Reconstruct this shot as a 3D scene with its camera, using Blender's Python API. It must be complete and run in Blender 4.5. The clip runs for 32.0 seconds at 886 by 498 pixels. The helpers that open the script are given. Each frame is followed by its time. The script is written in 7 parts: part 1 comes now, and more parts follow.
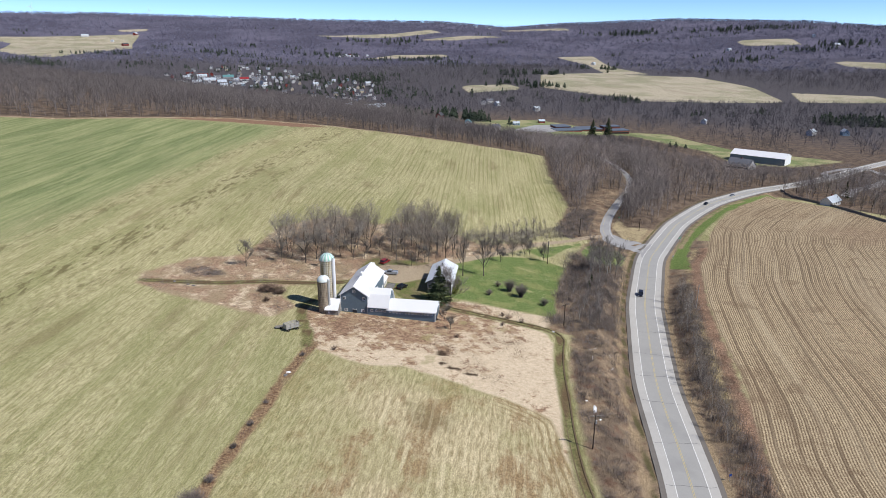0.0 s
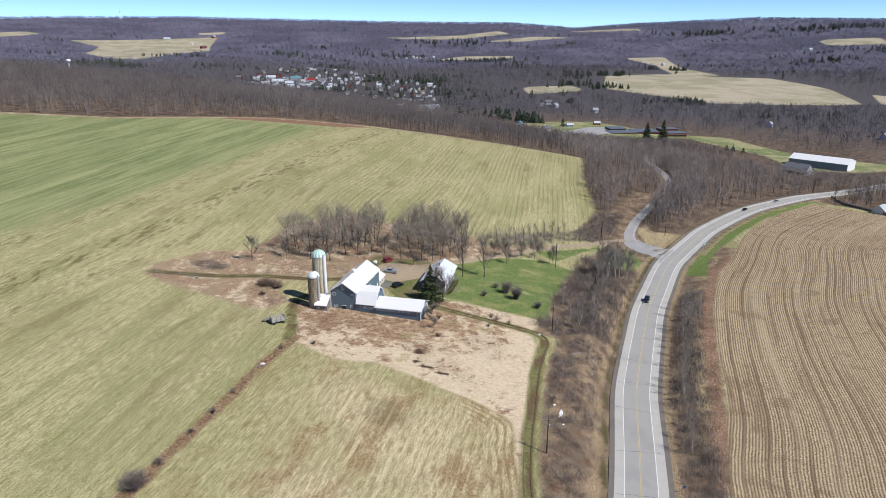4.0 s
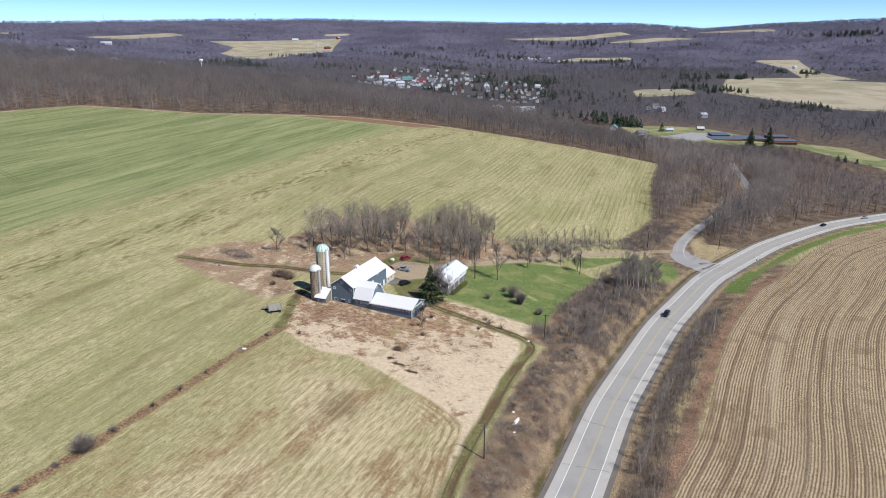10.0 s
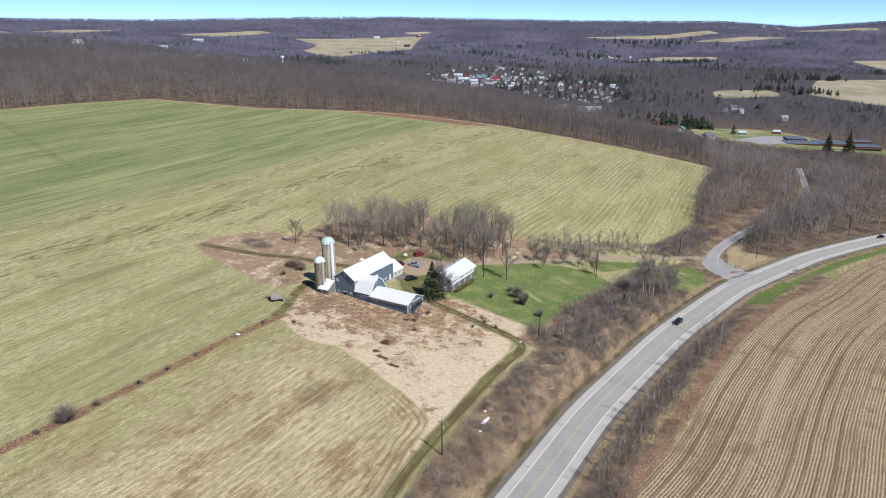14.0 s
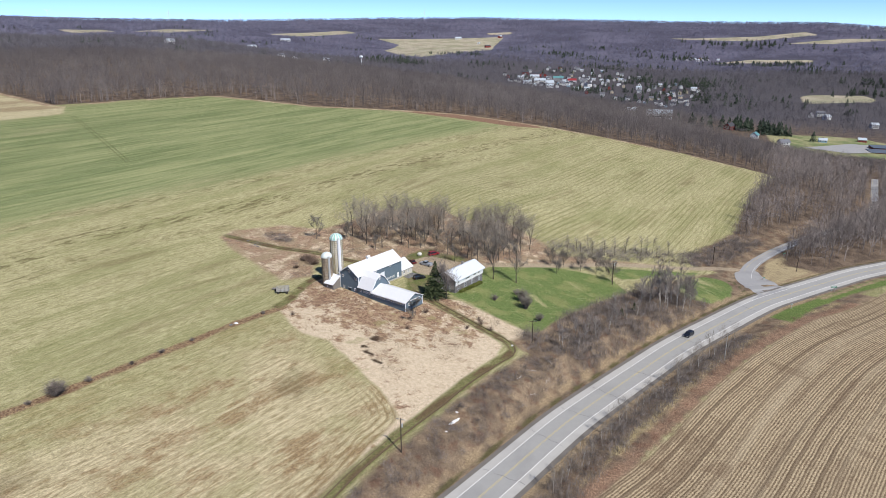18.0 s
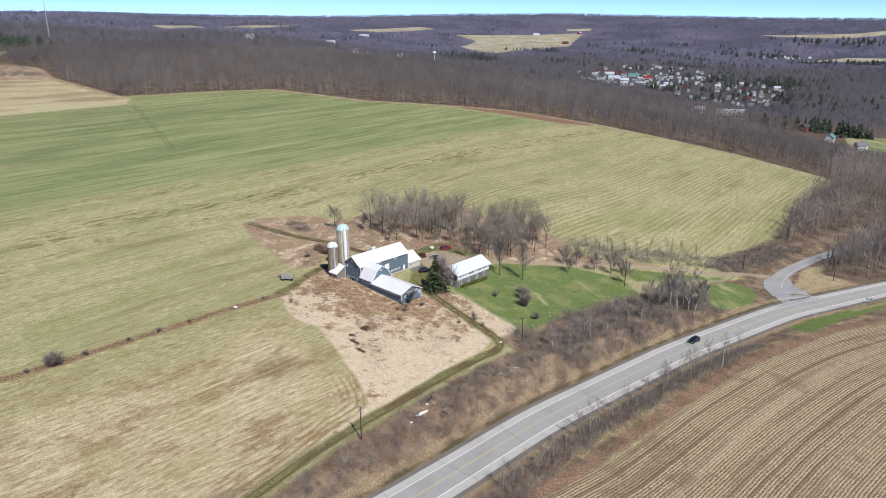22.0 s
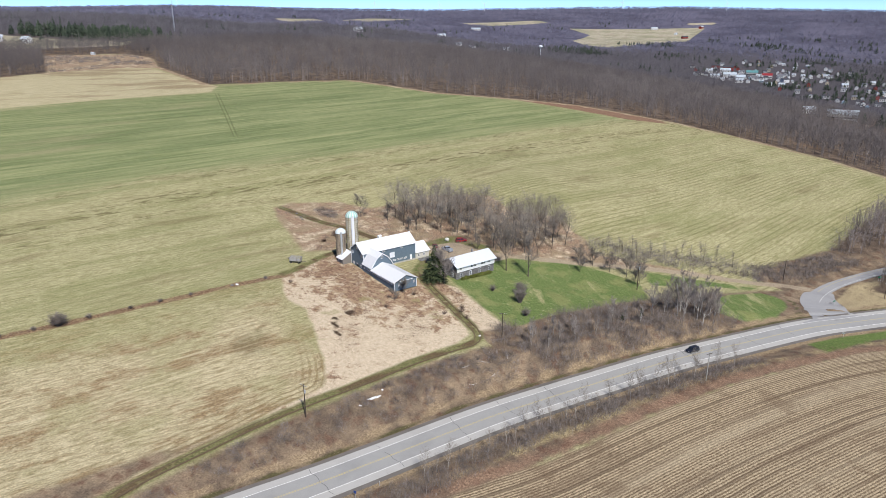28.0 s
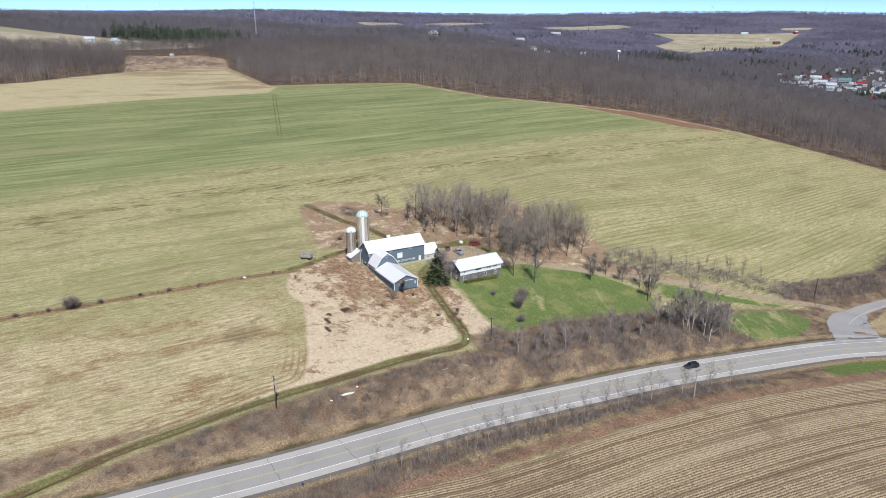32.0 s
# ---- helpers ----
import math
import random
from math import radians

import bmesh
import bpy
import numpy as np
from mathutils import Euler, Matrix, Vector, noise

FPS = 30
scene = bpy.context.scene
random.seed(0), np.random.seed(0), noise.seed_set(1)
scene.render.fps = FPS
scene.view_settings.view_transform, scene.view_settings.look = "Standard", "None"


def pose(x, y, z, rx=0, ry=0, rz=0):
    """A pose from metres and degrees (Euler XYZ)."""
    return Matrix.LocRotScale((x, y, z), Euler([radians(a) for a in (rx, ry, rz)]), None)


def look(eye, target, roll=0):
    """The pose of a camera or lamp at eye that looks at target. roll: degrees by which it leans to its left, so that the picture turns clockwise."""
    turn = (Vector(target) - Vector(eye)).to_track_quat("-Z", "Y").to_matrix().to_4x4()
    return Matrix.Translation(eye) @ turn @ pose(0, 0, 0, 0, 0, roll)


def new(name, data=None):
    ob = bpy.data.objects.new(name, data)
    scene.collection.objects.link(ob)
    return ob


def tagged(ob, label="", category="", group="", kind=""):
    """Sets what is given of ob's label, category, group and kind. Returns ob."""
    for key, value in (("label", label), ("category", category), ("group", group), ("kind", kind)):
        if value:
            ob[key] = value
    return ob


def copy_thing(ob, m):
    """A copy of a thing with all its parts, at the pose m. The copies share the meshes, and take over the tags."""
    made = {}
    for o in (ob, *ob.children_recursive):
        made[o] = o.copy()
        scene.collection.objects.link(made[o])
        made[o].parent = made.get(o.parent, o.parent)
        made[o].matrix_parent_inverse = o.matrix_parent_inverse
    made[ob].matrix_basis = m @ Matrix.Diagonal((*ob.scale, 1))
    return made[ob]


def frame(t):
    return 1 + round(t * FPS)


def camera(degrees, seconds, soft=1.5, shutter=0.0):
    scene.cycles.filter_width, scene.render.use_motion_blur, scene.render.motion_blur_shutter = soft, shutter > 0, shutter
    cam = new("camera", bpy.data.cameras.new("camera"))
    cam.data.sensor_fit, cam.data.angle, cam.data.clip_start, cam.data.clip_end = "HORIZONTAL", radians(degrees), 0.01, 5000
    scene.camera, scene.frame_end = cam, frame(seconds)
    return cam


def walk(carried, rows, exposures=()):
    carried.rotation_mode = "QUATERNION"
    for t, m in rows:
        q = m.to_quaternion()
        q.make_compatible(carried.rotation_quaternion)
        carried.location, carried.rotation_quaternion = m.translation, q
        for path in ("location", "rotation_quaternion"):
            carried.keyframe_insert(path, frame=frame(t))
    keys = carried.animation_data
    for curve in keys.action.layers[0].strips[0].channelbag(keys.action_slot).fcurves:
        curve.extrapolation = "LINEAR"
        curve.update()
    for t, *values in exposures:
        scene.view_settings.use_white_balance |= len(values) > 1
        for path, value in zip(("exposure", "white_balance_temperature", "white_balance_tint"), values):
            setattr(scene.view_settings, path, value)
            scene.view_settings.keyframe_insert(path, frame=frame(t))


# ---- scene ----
cam = camera(65.6, 32.0, soft=0.55)
METRES, EYE, TILT, LEAN, TURN = 212.0, 102.0, -18.2, -0.35, 0.0
ROWS = [
    (0.0, 0.0, 0.0, 0.0, 0.0, 0.0, -0.0),
    (0.5, 0.0148, -0.001, -0.0004, 0.48, 0.02, -0.08),
    (1.0, 0.0303, -0.0018, -0.0003, 1.0, 0.02, -0.21),
    (1.5, 0.0463, -0.0025, -0.0008, 1.6, 0.04, -0.3),
    (2.0, 0.0621, -0.003, -0.0009, 2.35, 0.08, -0.49),
    (2.5, 0.0778, -0.0032, -0.0009, 3.2, 0.08, -0.73),
    (3.0, 0.0935, -0.0031, -0.001, 4.02, 0.07, -0.97),
    (3.5, 0.1091, -0.0026, -0.001, 4.85, 0.06, -1.19),
    (5.5, 0.1715, 0.0019, 0.0, 8.05, -0.07, -2.08),
    (6.0, 0.187, 0.0032, 0.0005, 8.84, -0.08, -2.32),
    (6.5, 0.2026, 0.0049, 0.0009, 9.66, -0.08, -2.55),
    (7.0, 0.2182, 0.0068, 0.0017, 10.44, -0.1, -2.8),
    (7.5, 0.2336, 0.009, 0.0027, 11.24, -0.14, -3.04),
    (8.0, 0.249, 0.0113, 0.0037, 12.05, -0.18, -3.3),
    (8.5, 0.2644, 0.0139, 0.0049, 12.84, -0.22, -3.59),
    (9.0, 0.2798, 0.0166, 0.006, 13.64, -0.26, -3.81),
    (9.5, 0.2949, 0.0199, 0.007, 14.46, -0.31, -4.06),
    (10.0, 0.3102, 0.0231, 0.0083, 15.26, -0.37, -4.31),
    (10.5, 0.3253, 0.0267, 0.0097, 16.07, -0.44, -4.59),
    (11.0, 0.3406, 0.0306, 0.011, 16.89, -0.5, -4.86),
    (11.5, 0.3556, 0.0346, 0.0121, 17.7, -0.63, -5.11),
    (12.0, 0.3705, 0.0389, 0.0134, 18.5, -0.74, -5.37),
    (12.5, 0.3854, 0.0433, 0.0144, 19.31, -0.86, -5.62),
    (13.0, 0.3999, 0.048, 0.0154, 20.11, -0.98, -5.89),
    (13.5, 0.4149, 0.0527, 0.0163, 20.93, -1.04, -6.1),
    (14.0, 0.4295, 0.0576, 0.0177, 21.74, -1.11, -6.37),
    (14.5, 0.4441, 0.0628, 0.0193, 22.58, -1.19, -6.62),
    (16.5, 0.5023, 0.0862, 0.0278, 25.95, -1.56, -7.67),
    (17.0, 0.5164, 0.0923, 0.0297, 26.77, -1.68, -7.93),
    (17.5, 0.5304, 0.099, 0.0316, 27.59, -1.79, -8.18),
    (18.0, 0.5444, 0.1059, 0.0335, 28.4, -1.93, -8.44),
    (18.5, 0.5582, 0.1129, 0.0353, 29.19, -2.09, -8.69),
    (19.0, 0.572, 0.1201, 0.0372, 30.0, -2.25, -8.94),
    (19.5, 0.5857, 0.1273, 0.0391, 30.82, -2.42, -9.17),
    (20.0, 0.5991, 0.1347, 0.0409, 31.63, -2.56, -9.4),
    (20.5, 0.6125, 0.1425, 0.0427, 32.44, -2.68, -9.62),
    (21.0, 0.6259, 0.1504, 0.0448, 33.26, -2.83, -9.85),
    (21.5, 0.639, 0.1585, 0.0471, 34.07, -3.01, -10.04),
    (22.0, 0.6518, 0.1667, 0.0495, 34.83, -3.26, -10.24),
    (22.5, 0.6641, 0.1745, 0.0513, 35.49, -4.11, -10.16),
    (23.0, 0.6767, 0.1832, 0.0538, 36.27, -4.26, -10.37),
    (23.5, 0.6892, 0.1919, 0.0563, 37.04, -4.4, -10.59),
    (24.0, 0.702, 0.2009, 0.0588, 37.82, -4.53, -10.78),
    (24.5, 0.7145, 0.2101, 0.0613, 38.59, -4.65, -10.98),
    (25.0, 0.7266, 0.2195, 0.0639, 39.34, -4.8, -11.17),
    (25.5, 0.7387, 0.229, 0.0665, 40.09, -4.95, -11.36),
    (27.5, 0.7864, 0.2673, 0.0792, 43.48, -5.48, -12.42),
    (28.0, 0.7977, 0.2778, 0.0822, 44.31, -5.62, -12.61),
    (28.5, 0.8088, 0.2883, 0.0853, 45.17, -5.76, -12.81),
    (29.0, 0.8199, 0.2991, 0.0886, 46.0, -5.92, -13.0),
    (29.5, 0.8309, 0.31, 0.0915, 46.84, -6.09, -13.18),
    (30.0, 0.8415, 0.3211, 0.0946, 47.68, -6.24, -13.37),
    (30.5, 0.852, 0.3325, 0.0979, 48.51, -6.42, -13.57),
    (31.0, 0.8624, 0.3439, 0.1014, 49.37, -6.6, -13.77),
    (31.5, 0.8727, 0.3554, 0.1052, 50.25, -6.75, -13.96),
    (32.0, 0.8827, 0.3669, 0.109, 51.12, -6.88, -14.16),
]
walk(cam, [(t, pose(0, 0, EYE, TILT, LEAN, TURN) @ pose(METRES * x, METRES * y, METRES * z, 90 + pitch, roll, yaw)) for t, x, y, z, yaw, pitch, roll in ROWS])

# ---- daylight ----
SUN_ELEV, SUN_ROT = 49.0, 115.0
world = bpy.data.worlds.new("sky")
scene.world = world
world.use_nodes = True
sky = world.node_tree.nodes.new("ShaderNodeTexSky")
sky.sky_type, sky.sun_disc = "NISHITA", False
sky.sun_elevation, sky.sun_rotation = radians(SUN_ELEV), radians(SUN_ROT)
sky.altitude, sky.air_density, sky.dust_density, sky.ozone_density = 500, 0.3, 0.0, 7.0
world.node_tree.nodes["Background"].inputs["Strength"].default_value = 0.15
world.node_tree.links.new(sky.outputs[0], world.node_tree.nodes["Background"].inputs["Color"])
sun = new("sun", bpy.data.lights.new("sun", "SUN"))
sun.data.energy, sun.data.angle, sun.data.color = 3.6, radians(0.53), (1.0, 0.975, 0.945)
_e, _a = radians(SUN_ELEV), radians(SUN_ROT)
sun.matrix_world = look((500 * math.sin(_a) * math.cos(_e), 500 * math.cos(_a) * math.cos(_e), 500 * math.sin(_e)), (0, 0, 0))
scene.view_settings.exposure = 0.28

# ---- the lie of the land: plane, swells and far hills ----
SWELL_X, SWELL_Y = (-700, -440, -220, -60, 70, 240, 470), (-120, 110, 230, 380, 600, 900)
SWELLS = [[-2.9, -0.2, 1.1, -1.8, 10.0, 8.0], [-5.0, 3.1, 4.3, 3.0, 7.9, 4.4], [-2.8, -0.3, -1.2, 4.3, 7.8, -5.6], [-3.6, -2.4, 0.2, 0.9, 7.0, -6.7], [-8.3, -3.3, -1.0, -6.2, 1.3, -6.9], [-4.9, -2.6, -0.6, -2.5, -5.9, -10.5], [8.3, 7.2, 4.1, 6.0, -3.8, -3.5]]
KNOLLS = ((0, 215, 1.1), (45, 295, -1.1), (50, 170, -2.5), (-70, 245, -3.1), (-40, 330, 6.1), (80, 545, 2.4), (75, 350, -5.6), (-130, 260, 0.5), (20, 180, 1.7))


def ease(a, b, v):
    v = np.clip((v - a) / (b - a), 0, 1)
    return v * v * (3 - 2 * v)


def near_land(x, y):
    z = 20.7 + -18.5 * x / 300 + -9.3 * y / 300
    for a, row in zip(SWELL_X, SWELLS):
        for b, amp in zip(SWELL_Y, row):
            z = z + amp * np.exp(-((x - a) / (170 + 0.25 * abs(a))) ** 2 - ((y - b) / (130 + 0.2 * abs(b - 230))) ** 2)
    for a, b, amp in KNOLLS:
        z = z + amp * np.exp(-((x - a) / 60) ** 2 - ((y - b) / 60) ** 2)
    return z


def far_land(x, y):
    u, v = (x - 700) * -0.74 + (y - 900) * 0.67, (x - 700) * 0.67 + (y - 900) * 0.74
    r, az = np.hypot(x, y), np.degrees(np.arctan2(-x, y))
    z = -45 + ease(1200, 3600, u) * 70 + np.where(v > 0, ease(300, 3200, v) * 130, ease(250, 1300, -v) * (102 - 42 * ease(1500, 2500, u)) + 48 * ease(1300, 1900, -v))
    z = z + 14 * np.sin(x / 310 + y / 470) * np.sin(y / 390 - x / 530) * ease(900, 1800, r)
    crest = np.interp(az, [-90, -33, -27, -18, -9, -5, 0, 10, 25, 33, 45, 60, 85, 120], [82, 86, 117, 127, 94, 68, 102, 110, 138, 138, 126, 140, 130, 110])
    k = ease(3000, 4550, r)
    return z * (1 - k) + crest * k


def land(x, y):
    x, y = np.asarray(x, float), np.asarray(y, float)
    k = ease(560, 1000, np.hypot((x + 80) * 0.85, y - 300))
    return near_land(x, y) * (1 - k) + far_land(x, y) * k


def along(points, step=4.0):
    """A smooth line through the points, with a point every few metres."""
    p = [np.array(q, float) for q in points]
    p = [2 * p[0] - p[1]] + p + [2 * p[-1] - p[-2]]
    out = []
    for a, b, c, d in zip(p, p[1:], p[2:], p[3:]):
        n = max(2, int(np.linalg.norm(c - b) / step))
        for i in range(n):
            t = i / n
            out.append(0.5 * (2 * b + (c - a) * t + (2 * a - 5 * b + 4 * c - d) * t * t + (3 * b - a - 3 * c + d) * t ** 3))
    out.append(p[-2])
    return np.array(out)


def gap(x, y, line, reach=None):
    """Distance of points from a line, signed (right of its way: plus), and how far along it they lie; places out of reach are not looked at."""
    x, y = np.asarray(x, float), np.asarray(y, float)
    if reach is not None:
        k = (x > line[:, 0].min() - reach) & (x < line[:, 0].max() + reach) & (y > line[:, 1].min() - reach) & (y < line[:, 1].max() + reach)
        best, side, way = np.full(x.shape, float(reach)), np.zeros(x.shape), np.zeros(x.shape)
        if k.any():
            best[k], side[k], way[k] = gap(x[k], y[k], line)
        return best, side, way
    best, side, way, run = np.full(x.shape, 1e9), np.zeros(x.shape), np.zeros(x.shape), 0.0
    for a, b in zip(line, line[1:]):
        d = b - a
        n = math.hypot(*d) + 1e-9
        t = np.clip(((x - a[0]) * d[0] + (y - a[1]) * d[1]) / n / n, 0, 1)
        dx, dy = x - a[0] - t * d[0], y - a[1] - t * d[1]
        g = np.hypot(dx, dy)
        m = g < best
        best = np.where(m, g, best)
        side = np.where(m, np.sign(dx * d[1] - dy * d[0]), side)
        way = np.where(m, run + t * n, way)
        run += n
    return best, side, way


def inside(x, y, poly):
    """Distance from a plot's border, plus within it and minus outside."""
    p = np.array(poly, float)
    q = np.vstack([p, p[:1]])
    best = gap(x, y, q)[0]
    odd = np.zeros(np.shape(x), bool)
    for a, b in zip(q, q[1:]):
        cross = (a[1] > y) != (b[1] > y)
        odd ^= cross & (x < (b[0] - a[0]) * (y - a[1]) / (b[1] - a[1] + 1e-12) + a[0])
    return np.where(odd, best, -best)


# ---- the plan ----
ROAD = along([(20, -420), (30, -200), (38, -60), (42, 20), (46, 60), (51, 95), (54.2, 115), (57.3, 132), (59.9, 150), (63.9, 179), (68, 199), (73.3, 222), (79.8, 249), (88.2, 276), (99.5, 310), (108.8, 330), (122.9, 358), (140, 389), (176, 440), (206, 471), (239, 501), (285, 543), (345, 603), (432, 690), (540, 780), (700, 880)])
SIDE = along([(104.5, 321), (98.5, 329), (91.5, 339), (89, 352), (90, 368), (95, 386), (101.5, 403), (112, 428), (127, 464), (138, 502), (144, 545), (146, 600), (150, 700)])
LANE = along([(-10.7, 222.4), (9.2, 215.4), (22.7, 211.1), (32.1, 208.5), (37, 205.5), (38.6, 201), (37.4, 195), (35.2, 181), (33.7, 162), (32.4, 148), (31.8, 131), (32.6, 116), (33.4, 103), (35, 91), (36, 70), (34, 30), (30, -60), (22, -200), (14, -400)])
DRIVE = along([(86.5, 355.5), (82, 353.5), (76.7, 350), (68.3, 341.4), (56.4, 330.5), (45, 317.5), (35, 304.5), (26, 291), (12.2, 275.5), (1, 265), (-8, 258), (-18, 252)])
WEST_TRACK = along([(-103, 222), (-90, 225), (-79, 227.5), (-65, 232.5), (-50, 234), (-38, 236), (-24, 243)])
NORTH_TRACK = along([(-26, 327), (-13, 321.5), (-2, 318.5), (7, 313.5), (16, 306), (22, 297), (27, 289)])
YARD_TRACK = along([(-39.5, 183), (-41, 192), (-45, 203), (-46, 212), (-42, 222)])
FENCE = along([(-37.5, 184), (-40.5, 170), (-43, 152), (-44.5, 139.7), (-46.5, 126), (-48, 113), (-50.2, 100), (-52, 84), (-55, 55)])


road_run = {"at": gap(np.array([62.9]), np.array([172.0]), ROAD)[2][0]}


def ground(x, y):
    """Height of the finished ground, with the roads cut into it."""
    x, y = np.asarray(x, float), np.asarray(y, float)
    z = land(x, y)
    g, side, way = gap(x, y, ROAD, 70)
    level = 0.3 - 0.0385 * (way - road_run["at"])
    level = np.clip(level, z - 9, z + 2.5)
    ditch = -0.55 * np.exp(-((g - 9.3) / 1.1) ** 2) * (side < 0)
    z = np.where(g < 60, z + (level + ditch - z) * (1 - ease(8.6, 17, g)), z)
    return z


# plots of ground, each as its border
HAY_EDGE = [(-21, 173), (-10.5, 173.8), (1.7, 168.4), (9.3, 164.8), (17.5, 161), (24.7, 156.5), (28.3, 153.2), (29.1, 148.4), (28.9, 141), (30, 132), (31, 118)]
LOT = [(-37, 181)] + HAY_EDGE + [(33, 118), (32.4, 131), (32, 146), (32, 163), (33.5, 181), (35.5, 197), (34.5, 205), (22, 209), (8, 213.5), (-6, 219), (-12, 206), (-47.3, 212), (-41.5, 190)]
WEEDS = [(-104, 218), (-105.5, 228.6), (-95, 248), (-79, 256), (-70, 288), (-48, 306), (-30, 300), (-12, 312), (6, 306), (18, 298), (34, 312), (58, 336), (64, 334), (50, 322), (36, 306), (28, 293), (12, 277), (0, 264), (-20, 252), (-34, 240), (-40, 236), (-60, 228), (-48, 212), (-54.6, 202), (-77, 209.5)]
YARD = [(-34, 236), (-20, 233), (-12, 222), (-4, 226), (2, 250), (2, 262), (-12, 264), (-30, 262)]
PARKING = [(-29, 243), (-16, 238), (-6, 246), (0, 255), (2, 264), (-10, 259), (-24, 257)]
LAWN = [(-5, 230), (10, 226.5), (24, 222), (39.4, 218.5), (42, 235), (47, 257), (54, 281), (44, 290.5), (32, 288), (20, 282), (4, 268), (-2, 258)]
LAWN_EAST = [(67.5, 303), (67.5, 316), (73.9, 333), (79, 335), (84, 333), (87, 328), (88.8, 313), (85.6, 302), (80.4, 295.5), (75, 294)]
LAWN_STRIP = [(38.2, 303), (44.2, 310), (51.7, 318), (57.9, 324.5), (65.8, 332), (71.6, 337), (69.2, 330), (61, 321), (55, 308), (47, 293)]
VERGE = [(112, 290), (120, 318), (132, 345), (152, 376), (180, 420), (212, 452), (240, 478), (236, 484), (205, 466), (172, 431), (146, 394), (130, 366), (116, 338), (106, 312), (104, 298)]
STUBBLE = [(76, 132), (81, 149), (87, 171), (91, 189), (96, 216), (102, 243), (111, 272), (120, 300), (131, 320), (146, 358), (164, 392), (196, 440), (233, 480), (250, 470), (268, 447), (275, 420), (300, 400), (420, 330), (420, -120), (60, -120), (68, 60)]
GREEN = [(-165, 60), (-175, 190), (-156, 266), (-140, 385), (-116, 541), (-214, 517), (-281, 482), (-365, 464), (-391, 403), (-398, 340), (-366, 322), (-365, 220), (-362, 60), (-360, -200), (-170, -200)]
PALE = [(-366, 322), (-365, 220), (-362, 60), (-360, -200), (-500, -200), (-486, 164), (-528, 250), (-560, 330), (-545, 350), (-406, 336), (-398, 345)]
BROWN = [(-281, 480), (-214, 515), (-116, 541), (-90, 566), (-110, 568), (-170, 549), (-225, 524), (-268, 492)]
HOLLOW = [(205, 380), (225, 392), (266, 398), (275, 380), (245, 340), (212, 338)]
ISLAND = [(97, 347), (104, 342.5), (112, 352), (123, 372), (112, 386), (103, 388), (96, 372)]
SCRUB = [(-545, 352), (-560, 330), (-528, 250), (-640, 270), (-720, 300), (-705, 400), (-600, 375)]
# open ground between the woods
MEADOW = [(84, 571), (20, 590), (-35, 586), (-92, 576), (-170, 552), (-266, 480), (-363, 462), (-391, 403), (-406, 340), (-560, 362), (-650, 395), (-720, 390), (-720, 300), (-530, 250), (-486, 164), (-480, 60), (-520, -400), (900, -400), (900, 260), (420, 330), (300, 400), (280, 440), (255, 480), (236, 492), (206, 478), (172, 444), (138, 396), (122, 372), (104, 372), (103, 385), (100, 405), (94, 410), (78, 402), (76, 420), (76, 483)]
SCHOOL_GROUNDS = [(60, 880), (110, 862), (150, 880), (200, 915), (253, 925), (306, 790), (300, 690), (360, 690), (440, 745), (345, 812), (310, 950), (250, 960), (185, 1025), (150, 1065), (110, 1060), (40, 1000)]
FAR_FIELDS = [
    [(-1860, 2873), (-1613, 3107), (-1378, 3273), (-1284, 2961), (-1180, 2714), (-1170, 2440), (-1190, 2180), (-1330, 2240), (-1514, 2423), (-1665, 2767)],
    [(-635, 3388), (-232, 3532), (-69, 3705), (0, 3556), (-250, 3394)],
    [(-316, 2770), (-192, 2893), (14, 2847), (14, 2753), (-206, 2781)],
    [(229, 1632), (271, 1945), (432, 2032), (699, 1958), (746, 1700), (714, 1455), (423, 1427)],
    [(430, 2693), (576, 2729), (560, 2334), (599, 2046), (468, 2047), (498, 2442)],
    [(792, 1594), (945, 1492), (901, 1420), (748, 1453)],
    [(1248, 2290), (1340, 2150), (1214, 1941), (1203, 2110)],
    [(1205, 2968), (1406, 2903), (1360, 2711), (1184, 2799)],
    [(42, 1670), (157, 1683), (188, 1599), (58, 1532)],
    [(-2591, 2063), (-2601, 2252), (-2404, 2374), (-2351, 2045)],
    [(-2167, 2418), (-2166, 2996), (-2052, 2970), (-2060, 2540)],
    [(-2342, 1579), (-2727, 2027), (-2508, 1943), (-2229, 1562)],
    [(-1526, 3340), (-1402, 3422), (-1357, 3373), (-1482, 3296)],
    [(305, 3860), (643, 3806), (647, 3657), (337, 3707)],
    [(-120, 3300), (120, 3420), (330, 3380), (60, 3260)],
    [(-1092, 214), (-1043, 278), (-965, 384), (-915, 479), (-837, 434), (-806, 292), (-819, 188), (-900, 60), (-1100, 60)],
]
TOWN = [(-742, 2057), (-650, 2164), (-549, 2208), (-440, 2090), (-300, 1950), (-180, 1800), (-116, 1383), (-169, 1314), (-284, 1420), (-378, 1619), (-557, 1755)]


def open_land(x, y):
    """How far inside open ground a place lies (minus: in the woods)."""
    d = inside(x, y, MEADOW)
    for plot in FAR_FIELDS + [SCHOOL_GROUNDS]:
        d = np.maximum(d, inside(x, y, plot))
    d = np.maximum(d, 9 - gap(x, y, ROAD, 80)[0])
    g, side, _ = gap(x, y, SIDE, 80)
    d = np.maximum(d, np.where(y > 462, 3.5, np.where(side < 0, 15, 6)) - g)
    return d


